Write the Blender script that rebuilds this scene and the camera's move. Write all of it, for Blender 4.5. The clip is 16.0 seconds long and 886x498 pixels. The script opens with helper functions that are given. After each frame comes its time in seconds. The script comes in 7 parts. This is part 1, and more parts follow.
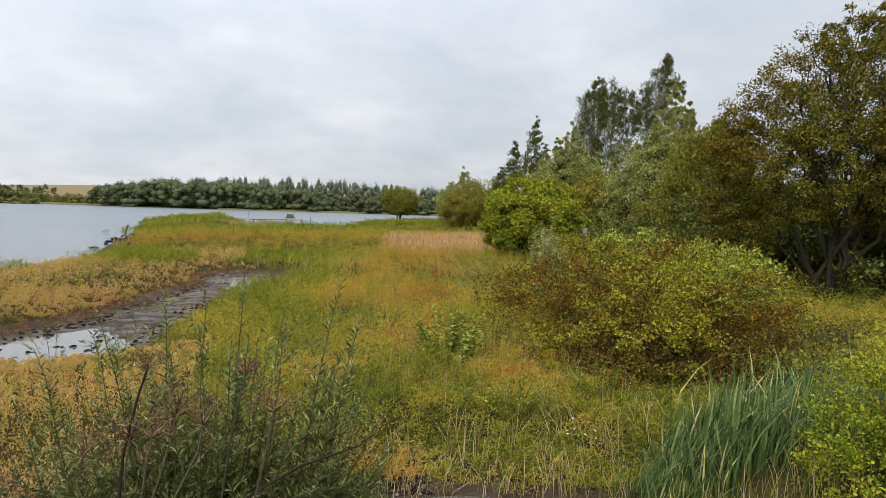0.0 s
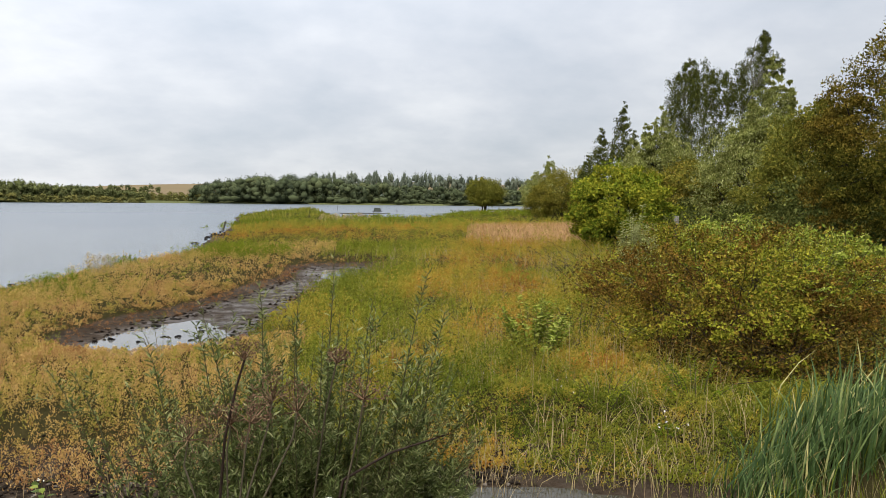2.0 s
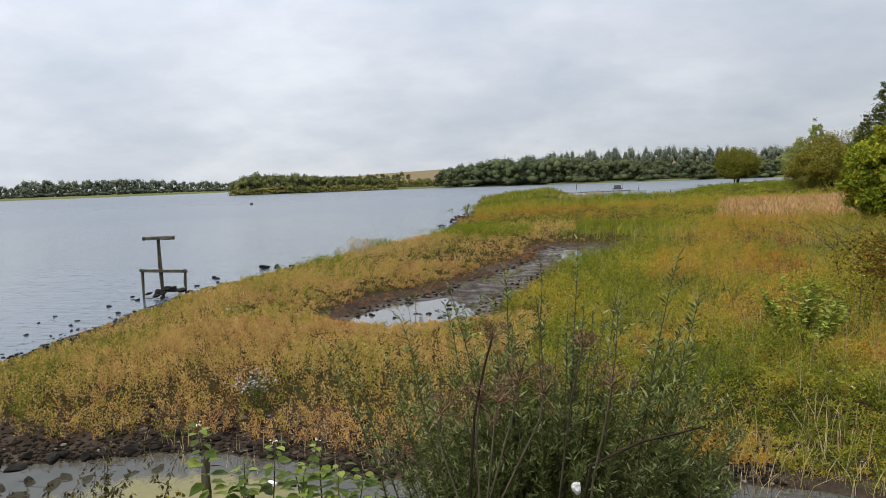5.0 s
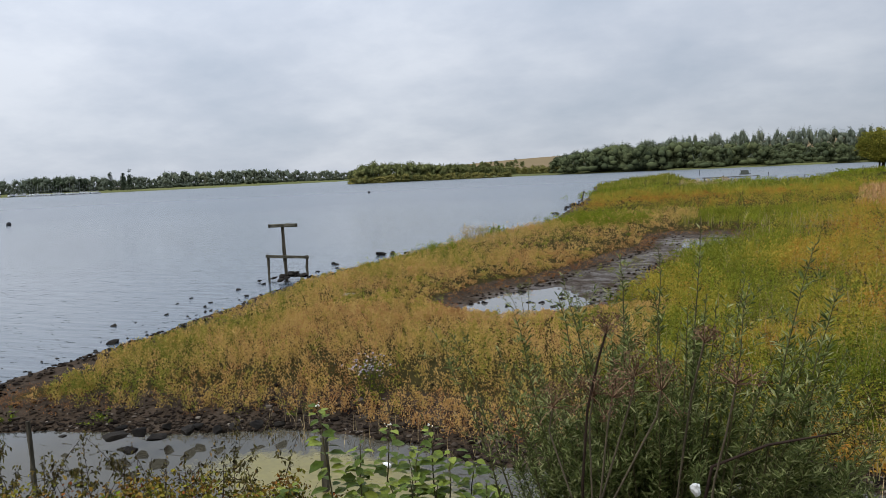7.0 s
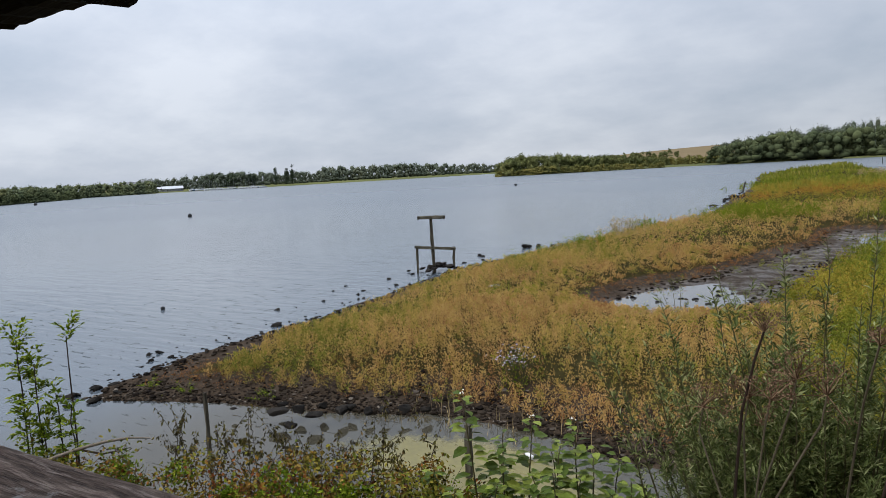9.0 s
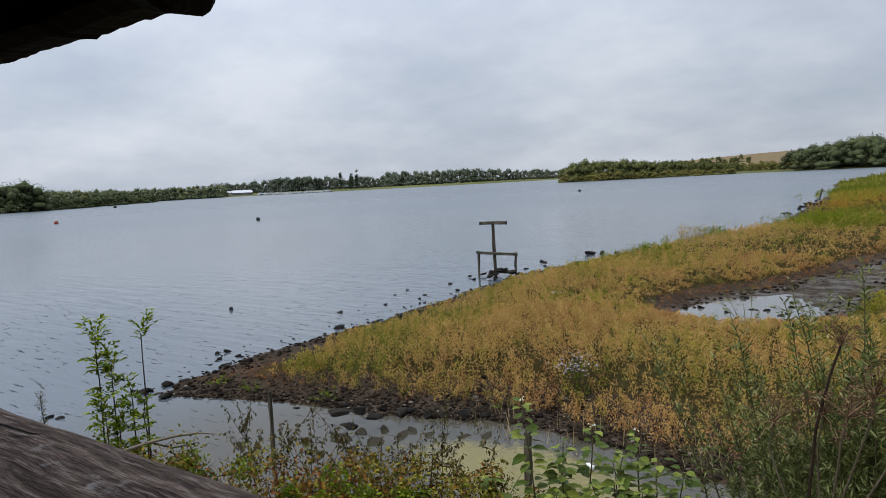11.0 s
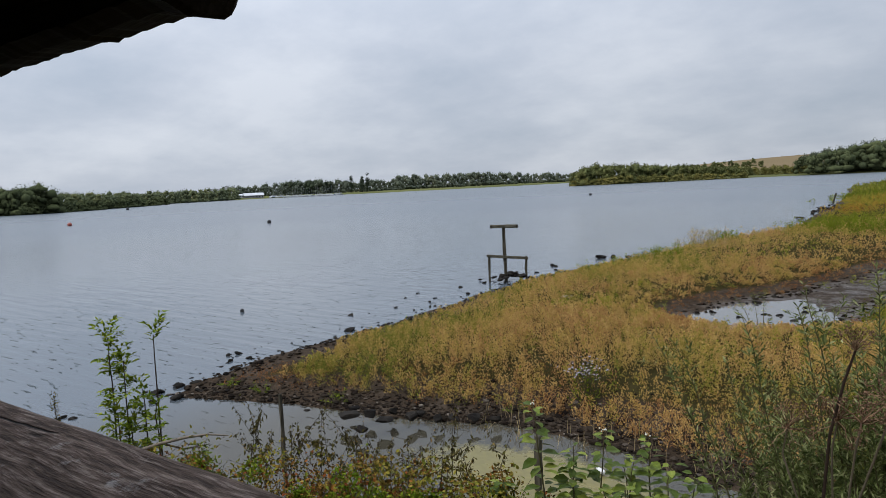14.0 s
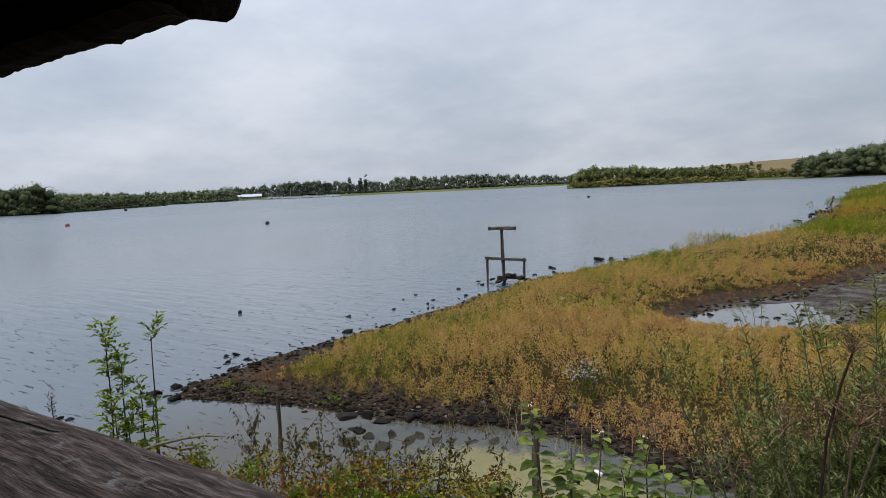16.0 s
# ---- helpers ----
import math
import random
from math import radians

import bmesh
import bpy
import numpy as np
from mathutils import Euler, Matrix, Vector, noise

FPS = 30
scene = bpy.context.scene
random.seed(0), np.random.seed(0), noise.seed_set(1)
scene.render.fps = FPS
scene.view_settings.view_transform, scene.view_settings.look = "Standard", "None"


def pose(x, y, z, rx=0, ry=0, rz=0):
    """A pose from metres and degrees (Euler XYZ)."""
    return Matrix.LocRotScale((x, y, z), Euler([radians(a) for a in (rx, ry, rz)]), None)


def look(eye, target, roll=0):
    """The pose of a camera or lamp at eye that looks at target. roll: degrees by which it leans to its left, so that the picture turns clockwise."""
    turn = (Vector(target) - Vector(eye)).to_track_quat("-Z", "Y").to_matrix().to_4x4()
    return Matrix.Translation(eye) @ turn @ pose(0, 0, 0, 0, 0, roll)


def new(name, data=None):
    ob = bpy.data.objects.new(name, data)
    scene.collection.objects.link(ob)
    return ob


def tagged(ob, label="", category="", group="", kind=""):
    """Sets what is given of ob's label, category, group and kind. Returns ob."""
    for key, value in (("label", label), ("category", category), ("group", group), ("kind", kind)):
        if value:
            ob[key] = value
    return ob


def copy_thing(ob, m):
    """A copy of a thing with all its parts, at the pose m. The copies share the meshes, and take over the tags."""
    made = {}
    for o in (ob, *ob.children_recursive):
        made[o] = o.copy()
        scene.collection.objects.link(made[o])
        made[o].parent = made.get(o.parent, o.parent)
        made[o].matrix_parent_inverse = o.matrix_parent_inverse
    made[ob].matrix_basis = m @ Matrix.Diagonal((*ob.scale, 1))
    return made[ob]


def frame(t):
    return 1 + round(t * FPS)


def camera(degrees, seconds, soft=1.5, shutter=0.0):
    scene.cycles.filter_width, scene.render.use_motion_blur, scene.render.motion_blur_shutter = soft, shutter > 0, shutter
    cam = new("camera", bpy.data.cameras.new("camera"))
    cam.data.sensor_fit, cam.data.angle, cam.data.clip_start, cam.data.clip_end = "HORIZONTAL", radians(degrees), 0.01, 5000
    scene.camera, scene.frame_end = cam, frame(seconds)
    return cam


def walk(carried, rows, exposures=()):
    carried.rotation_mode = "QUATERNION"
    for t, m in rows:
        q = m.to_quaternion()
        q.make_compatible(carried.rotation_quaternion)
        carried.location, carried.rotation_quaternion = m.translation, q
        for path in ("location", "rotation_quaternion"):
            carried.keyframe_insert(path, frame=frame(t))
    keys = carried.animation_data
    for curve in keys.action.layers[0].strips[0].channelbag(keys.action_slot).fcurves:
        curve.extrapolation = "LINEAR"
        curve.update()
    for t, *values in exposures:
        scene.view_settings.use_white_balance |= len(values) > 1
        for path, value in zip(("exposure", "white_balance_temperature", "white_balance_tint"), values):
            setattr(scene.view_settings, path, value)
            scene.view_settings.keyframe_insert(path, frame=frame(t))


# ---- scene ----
cam = camera(64.8, 16.0, soft=0.6)
PATH = [
    (0, (-0.426, 1.049, 2.719), (0.037, 2.991, 2.611), 1.8),
    (0.5, (-0.419, 1.037, 2.716), (0.04, 2.98, 2.596), 1.5),
    (1, (-0.423, 1.03, 2.717), (-0.009, 2.982, 2.583), 1.3),
    (1.5, (-0.423, 1.031, 2.718), (-0.092, 2.999, 2.581), 1.0),
    (2, (-0.422, 1.035, 2.719), (-0.2, 3.017, 2.581), 0.6),
    (2.5, (-0.421, 1.035, 2.717), (-0.272, 3.024, 2.577), 0.3),
    (3, (-0.427, 1.042, 2.718), (-0.363, 3.036, 2.572), -0.1),
    (3.5, (-0.427, 1.06, 2.72), (-0.503, 3.053, 2.566), -0.5),
    (4, (-0.44, 1.078, 2.714), (-0.652, 3.06, 2.545), -1.0),
    (6.5, (-0.447, 1.124, 2.725), (-1.147, 2.986, 2.518), -2.5),
    (7, (-0.447, 1.127, 2.723), (-1.208, 2.964, 2.512), -2.5),
    (7.5, (-0.433, 1.113, 2.718), (-1.308, 2.899, 2.506), -2.7),
    (8, (-0.425, 1.105, 2.718), (-1.393, 2.842, 2.507), -2.5),
    (8.5, (-0.427, 1.101, 2.716), (-1.491, 2.781, 2.504), -3.2),
    (9, (-0.43, 1.112, 2.716), (-1.557, 2.75, 2.504), -3.1),
    (9.5, (-0.432, 1.124, 2.716), (-1.616, 2.722, 2.508), -3.0),
    (12, (-0.427, 1.103, 2.714), (-1.706, 2.63, 2.532), -2.8),
    (12.5, (-0.428, 1.102, 2.714), (-1.709, 2.627, 2.534), -2.8),
    (13, (-0.429, 1.106, 2.716), (-1.719, 2.623, 2.537), -2.9),
    (13.5, (-0.43, 1.108, 2.716), (-1.725, 2.621, 2.537), -2.9),
    (14, (-0.431, 1.107, 2.714), (-1.723, 2.624, 2.537), -2.7),
    (14.5, (-0.431, 1.111, 2.713), (-1.726, 2.625, 2.538), -2.6),
    (15, (-0.434, 1.113, 2.714), (-1.72, 2.635, 2.54), -2.5),
    (15.5, (-0.434, 1.111, 2.714), (-1.717, 2.636, 2.541), -2.4),
    (16, (-0.429, 1.103, 2.714), (-1.717, 2.624, 2.542), -2.5),
]
walk(cam, [(t, look(eye, target, roll)) for t, eye, target, roll in PATH],
     exposures=[(0, 0.57, 7000, 10), (2.5, 0.56, 7000, 10), (4.2, 0.46, 6900, 10), (7.0, 0.17, 6550, 10), (9.5, 0.14, 6500, 10), (12.0, 0.02, 6500, 10), (16.0, 0.02, 6500, 10)])

# ---- body ----

# ---- light ----
world = bpy.data.worlds.new("overcast_sky")
scene.world = world
world.use_nodes = True


def math_node(nt, op, a, b=None):
    n = nt.nodes.new("ShaderNodeMath")
    n.operation = op
    for i, v in enumerate((a, b)):
        if v is None:
            continue
        if isinstance(v, (int, float)):
            n.inputs[i].default_value = v
        else:
            nt.links.new(v, n.inputs[i])
    return n.outputs[0]


def mix_rgb(nt, fac, a, b, mode="MIX"):
    n = nt.nodes.new("ShaderNodeMixRGB")
    n.blend_type = mode
    for i, v in enumerate((fac, a, b)):
        if isinstance(v, (int, float)):
            n.inputs[i].default_value = v
        elif isinstance(v, (tuple, list)):
            n.inputs[i].default_value = (*v, 1)
        else:
            nt.links.new(v, n.inputs[i])
    return n.outputs[0]


def ramp(nt, fac, stops, mode="LINEAR"):
    n = nt.nodes.new("ShaderNodeValToRGB")
    n.color_ramp.interpolation = mode
    e = n.color_ramp.elements
    while len(e) < len(stops):
        e.new(0.5)
    for el, (p, c) in zip(e, stops):
        el.position = p
        el.color = (*c, 1) if isinstance(c, (tuple, list)) else (c, c, c, 1)
    nt.links.new(fac, n.inputs[0])
    return n.outputs[0]


def noise_tex(nt, vec, scale, detail=3.0, rough=0.55, out=0):
    n = nt.nodes.new("ShaderNodeTexNoise")
    n.inputs["Scale"].default_value = scale
    n.inputs["Detail"].default_value = detail
    n.inputs["Roughness"].default_value = rough
    if vec is not None:
        nt.links.new(vec, n.inputs["Vector"])
    return n.outputs[out]


def build_sky():
    nt = world.node_tree
    nt.nodes.clear()
    out = nt.nodes.new("ShaderNodeOutputWorld")
    bg = nt.nodes.new("ShaderNodeBackground")
    nt.links.new(bg.outputs[0], out.inputs[0])
    sky = nt.nodes.new("ShaderNodeTexSky")
    sky.sky_type = "NISHITA"
    sky.sun_disc = False
    sky.sun_elevation, sky.sun_rotation = radians(38), radians(205)
    dim = mix_rgb(nt, 1.0, sky.outputs[0], (0.1, 0.1, 0.1), "MULTIPLY")
    tc = nt.nodes.new("ShaderNodeTexCoord")
    sep = nt.nodes.new("ShaderNodeSeparateXYZ")
    nt.links.new(tc.outputs["Generated"], sep.inputs[0])
    up = math_node(nt, "MAXIMUM", sep.outputs[2], 0.0)
    den = math_node(nt, "ADD", up, 0.3)
    comb = nt.nodes.new("ShaderNodeCombineXYZ")
    nt.links.new(math_node(nt, "DIVIDE", sep.outputs[0], den), comb.inputs[0])
    nt.links.new(math_node(nt, "DIVIDE", sep.outputs[1], den), comb.inputs[1])
    n1 = noise_tex(nt, comb.outputs[0], 1.25, 6.0, 0.5)
    n2 = noise_tex(nt, comb.outputs[0], 3.6, 5.0, 0.6)
    m = math_node(nt, "ADD", math_node(nt, "MULTIPLY", n1, 0.76), math_node(nt, "MULTIPLY", n2, 0.24))
    cloud = ramp(nt, m, [(0.36, SKY_DARK), (0.49, SKY_MID), (0.63, SKY_LIGHT)])
    # a real overcast sky grows brighter towards the zenith
    gain = math_node(nt, "ADD", math_node(nt, "MULTIPLY", math_node(nt, "POWER", up, 2.2), ZENITH), math_node(nt, "ADD", math_node(nt, "MULTIPLY", up, 0.3), 0.88))
    west = math_node(nt, "SUBTRACT", 0.94, math_node(nt, "MULTIPLY", sep.outputs[0], 0.25))
    cloud = mix_rgb(nt, 1.0, cloud, math_node(nt, "MULTIPLY", gain, west), "MULTIPLY")
    both = mix_rgb(nt, 0.93, dim, cloud)
    nt.links.new(both, bg.inputs[0])
    bg.inputs[1].default_value = 1.0


SKY_DARK, SKY_MID, SKY_LIGHT, ZENITH = (0.41, 0.47, 0.565), (0.50, 0.55, 0.64), (0.625, 0.668, 0.745), 4.2
build_sky()
sun = new("sun", bpy.data.lights.new("sun", "SUN"))
sun.data.energy, sun.data.angle, sun.data.color = 1.5, radians(25), (1.0, 0.96, 0.9)
sun.matrix_world = look((0, 0, 50), (0 + 50 * math.sin(radians(25)), 50 * math.cos(radians(25)), 50 - 50 * math.tan(radians(38))))


# ---- materials ----
def material(name):
    m = bpy.data.materials.new(name)
    m.use_nodes = True
    nt = m.node_tree
    b = nt.nodes["Principled BSDF"]
    g = nt.nodes.new("ShaderNodeNewGeometry")
    return m, nt, b, g


def add_bump(nt, b, height, strength, dist):
    n = nt.nodes.new("ShaderNodeBump")
    n.inputs["Strength"].default_value = strength
    n.inputs["Distance"].default_value = dist
    nt.links.new(height, n.inputs["Height"])
    nt.links.new(n.outputs[0], b.inputs["Normal"])


def leaf_material(name, stops, patch=None, patch_scale=0.25, patch_amount=0.7, rough=0.55, through_light=0.12, tint=False, blue=0.5, gloss=0.0, grain=35.0, own=0.28):
    """Leaves: each leaf takes its tint from the ramp; a slow noise over the place mixes in a second ramp."""
    m, nt, b, g = material(name)
    warm = lambda st: [(p, tuple(1.22 * v ** 1.25 for v in (c[0] * 1.05, c[1], c[2] * blue))) for p, c in st]
    stops, patch = warm(stops), patch and warm(patch)
    rnd = g.outputs["Random Per Island"]
    if tint:
        # the plant's own tint, with a little change from leaf to leaf
        at = nt.nodes.new("ShaderNodeAttribute")
        at.attribute_name = "tint"
        rnd = math_node(nt, "ADD", math_node(nt, "MULTIPLY", at.outputs["Fac"], 1 - own), math_node(nt, "MULTIPLY", rnd, own))
    col = ramp(nt, rnd, stops)
    if patch:
        flatten = nt.nodes.new("ShaderNodeMapping")
        flatten.inputs["Scale"].default_value = (0.55, 1.0, 1.0)
        nt.links.new(g.outputs["Position"], flatten.inputs[0])
        n = noise_tex(nt, flatten.outputs[0], patch_scale, 4.0, 0.6)
        f = ramp(nt, n, [(0.46, 0.0), (0.56, patch_amount)])
        col = mix_rgb(nt, f, col, ramp(nt, rnd, patch))
    fine = noise_tex(nt, g.outputs["Position"], grain, 3.0)
    col = mix_rgb(nt, 0.45 if grain > 5 else 0.8, col, ramp(nt, fine, [(0.32, 0.35), (0.68, 1.05)]), "MULTIPLY")
    nt.links.new(col, b.inputs["Base Color"])
    b.inputs["Roughness"].default_value = rough
    b.inputs["Specular IOR Level"].default_value = gloss
    tr = nt.nodes.new("ShaderNodeBsdfTranslucent")
    nt.links.new(col, tr.inputs[0])
    mx = nt.nodes.new("ShaderNodeMixShader")
    mx.inputs[0].default_value = through_light
    nt.links.new(b.outputs[0], mx.inputs[1])
    nt.links.new(tr.outputs[0], mx.inputs[2])
    nt.links.new(mx.outputs[0], nt.nodes["Material Output"].inputs[0])
    return m


def bark_material(name, dark, light, scale=14.0, moss=0.4):
    m, nt, b, g = material(name)
    mp = nt.nodes.new("ShaderNodeMapping")
    mp.inputs["Scale"].default_value = (1, 1, 0.22)
    nt.links.new(g.outputs["Position"], mp.inputs[0])
    n = noise_tex(nt, mp.outputs[0], scale, 5.0, 0.65)
    big = noise_tex(nt, g.outputs["Position"], 1.7, 2.0)
    col = mix_rgb(nt, n, dark, light)
    col = mix_rgb(nt, math_node(nt, "MULTIPLY", big, moss), col, (0.09, 0.1, 0.05))
    nt.links.new(col, b.inputs["Base Color"])
    b.inputs["Roughness"].default_value = 0.85
    b.inputs["Specular IOR Level"].default_value = 0.08
    add_bump(nt, b, n, 0.6, 0.02)
    return m


def wood_material(name, dark, light, along="X", scale=9.0):
    """Weathered timber with grain along one axis of the place."""
    m, nt, b, g = material(name)
    mp = nt.nodes.new("ShaderNodeMapping")
    s = {"X": (0.07, 1, 1), "Y": (1, 0.07, 1), "Z": (1, 1, 0.07)}[along]
    mp.inputs["Scale"].default_value = s
    nt.links.new(g.outputs["Position"], mp.inputs[0])
    n1 = noise_tex(nt, mp.outputs[0], scale * 4, 6.0, 0.7)
    n2 = noise_tex(nt, mp.outputs[0], scale * 16, 3.0, 0.6)
    st = noise_tex(nt, g.outputs["Position"], 6.0, 4.0)
    col = mix_rgb(nt, ramp(nt, n1, [(0.35, 0.0), (0.68, 1.0)]), dark, light)
    col = mix_rgb(nt, ramp(nt, n2, [(0.5, 0.0), (0.75, 0.5)]), col, tuple(c * 0.35 for c in dark))
    col = mix_rgb(nt, ramp(nt, st, [(0.55, 0.0), (0.8, 0.45)]), col, tuple(min(1, c * 1.5) for c in light))
    nt.links.new(col, b.inputs["Base Color"])
    b.inputs["Roughness"].default_value = 0.8
    b.inputs["Specular IOR Level"].default_value = 0.1
    h = math_node(nt, "ADD", n1, math_node(nt, "MULTIPLY", n2, 0.6))
    add_bump(nt, b, h, 0.8, 0.004)
    return m


def plain_material(name, col, rough=0.6, metal=0.0, var=0.25, scale=8.0):
    m, nt, b, g = material(name)
    n = noise_tex(nt, g.outputs["Position"], scale, 4.0, 0.6)
    c = mix_rgb(nt, var, col, ramp(nt, n, [(0.3, 0.35), (0.7, 1.1)]), "MULTIPLY")
    nt.links.new(c, b.inputs["Base Color"])
    b.inputs["Roughness"].default_value = rough
    b.inputs["Metallic"].default_value = metal
    return m


def stone_material(name, dark, light):
    m, nt, b, g = material(name)
    oi = nt.nodes.new("ShaderNodeObjectInfo")
    n = noise_tex(nt, g.outputs["Position"], 9.0, 6.0, 0.65)
    n2 = noise_tex(nt, g.outputs["Position"], 45.0, 3.0, 0.6)
    f = math_node(nt, "ADD", math_node(nt, "MULTIPLY", n, 0.7), math_node(nt, "MULTIPLY", oi.outputs["Random"], 0.3))
    col = mix_rgb(nt, ramp(nt, f, [(0.35, 0.0), (0.75, 1.0)]), dark, light)
    nt.links.new(col, b.inputs["Base Color"])
    b.inputs["Roughness"].default_value = 0.75
    b.inputs["Specular IOR Level"].default_value = 0.03
    add_bump(nt, b, math_node(nt, "ADD", n, math_node(nt, "MULTIPLY", n2, 0.4)), 0.7, 0.03)
    return m


def water_material(name, base, wave_scale, strength, rough, scum=None, calm=False):
    m, nt, b, g = material(name)
    pos = g.outputs["Position"]
    mp = nt.nodes.new("ShaderNodeMapping")
    mp.inputs["Rotation"].default_value = (0, 0, radians(-38))
    mp.inputs["Scale"].default_value = (0.34, 2.3, 1)
    nt.links.new(pos, mp.inputs[0])
    n1 = noise_tex(nt, mp.outputs[0], wave_scale, 3.0, 0.55)
    n2 = noise_tex(nt, mp.outputs[0], wave_scale * 0.22, 2.0, 0.5)
    gust = noise_tex(nt, pos, 0.05, 2.0)
    n3 = noise_tex(nt, mp.outputs[0], wave_scale * 2.6, 2.0, 0.5)
    crest = ramp(nt, n1, [(0.645, 0.0), (0.70, 1.0)])
    h = math_node(nt, "ADD", math_node(nt, "MULTIPLY", crest, math_node(nt, "ADD", math_node(nt, "MULTIPLY", gust, 1.6), 0.6)), math_node(nt, "MULTIPLY", n2, 0.2))
    h = math_node(nt, "ADD", h, math_node(nt, "MULTIPLY", n3, 0.03))
    if calm:
        # no wind reaches the inlet behind the spit of mud
        sc = nt.nodes.new("ShaderNodeSeparateXYZ")
        nt.links.new(pos, sc.inputs[0])
        east = ramp(nt, math_node(nt, "MULTIPLY", math_node(nt, "ADD", sc.outputs[0], 10.6), 0.9), [(0.0, 1.0), (1.0, 0.05)])
        h = math_node(nt, "MULTIPLY", h, math_node(nt, "MAXIMUM", east, math_node(nt, "GREATER_THAN", sc.outputs[1], 60.0)))
    add_bump(nt, b, h, strength, 0.12)
    b.inputs["Specular Tint"].default_value = (1, 1, 1, 1)
    b.inputs["Base Color"].default_value = (*base, 1)
    b.inputs["Roughness"].default_value = rough
    b.inputs["IOR"].default_value = 1.33
    b.inputs["Specular IOR Level"].default_value = 0.5
    if scum:
        # far out the wind ruffles the surface more than single waves can show
        ln = nt.nodes.new("ShaderNodeVectorMath")
        ln.operation = "LENGTH"
        nt.links.new(pos, ln.inputs[0])
        far_rough = ramp(nt, math_node(nt, "MULTIPLY", ln.outputs["Value"], 0.0025), [(0.03, rough), (0.2, 0.24), (0.5, 0.3)])
        x, y, rx, ry, colour = scum
        sp = nt.nodes.new("ShaderNodeSeparateXYZ")
        nt.links.new(pos, sp.inputs[0])
        dx = math_node(nt, "DIVIDE", math_node(nt, "SUBTRACT", sp.outputs[0], x), rx)
        dy = math_node(nt, "DIVIDE", math_node(nt, "SUBTRACT", sp.outputs[1], y), ry)
        r = math_node(nt, "ADD", math_node(nt, "MULTIPLY", dx, dx), math_node(nt, "MULTIPLY", dy, dy))
        nn = noise_tex(nt, pos, 3.6, 8.0, 0.78)
        f = math_node(nt, "SUBTRACT", math_node(nt, "ADD", math_node(nt, "SUBTRACT", 1.0, r), math_node(nt, "MULTIPLY", nn, 2.2)), 1.25)
        f = ramp(nt, f, [(0.0, 0.0), (0.45, 0.75), (1.0, 0.9)])
        # brown shallow water in the inlet
        shallow = ramp(nt, math_node(nt, "ADD", math_node(nt, "MULTIPLY", math_node(nt, "ADD", sp.outputs[0], 9.6), 0.35), math_node(nt, "MULTIPLY", nn, 0.3)), [(0.0, 0.0), (1.0, 1.0)])
        shallow = math_node(nt, "MULTIPLY", shallow, math_node(nt, "LESS_THAN", sp.outputs[1], 9.0))
        ground_tone = mix_rgb(nt, shallow, base, mix_rgb(nt, nn, (0.022, 0.02, 0.015), (0.06, 0.053, 0.036)))
        nt.links.new(mix_rgb(nt, f, ground_tone, mix_rgb(nt, noise_tex(nt, pos, 14.0, 4.0), colour, tuple(0.45 * v for v in colour))), b.inputs["Base Color"])
        nt.links.new(mix_rgb(nt, f, far_rough, (0.4,) * 3), b.inputs["Roughness"])
    return m


M_LAKE = water_material("lake_water", (0.07, 0.085, 0.10), 6.0, 0.8, 0.05, (-3.8, 6.3, 1.6, 0.75, (0.22, 0.185, 0.055)), True)
M_PUDDLE = water_material("puddle_water", (0.11, 0.108, 0.10), 3.0, 0.03, 0.04)


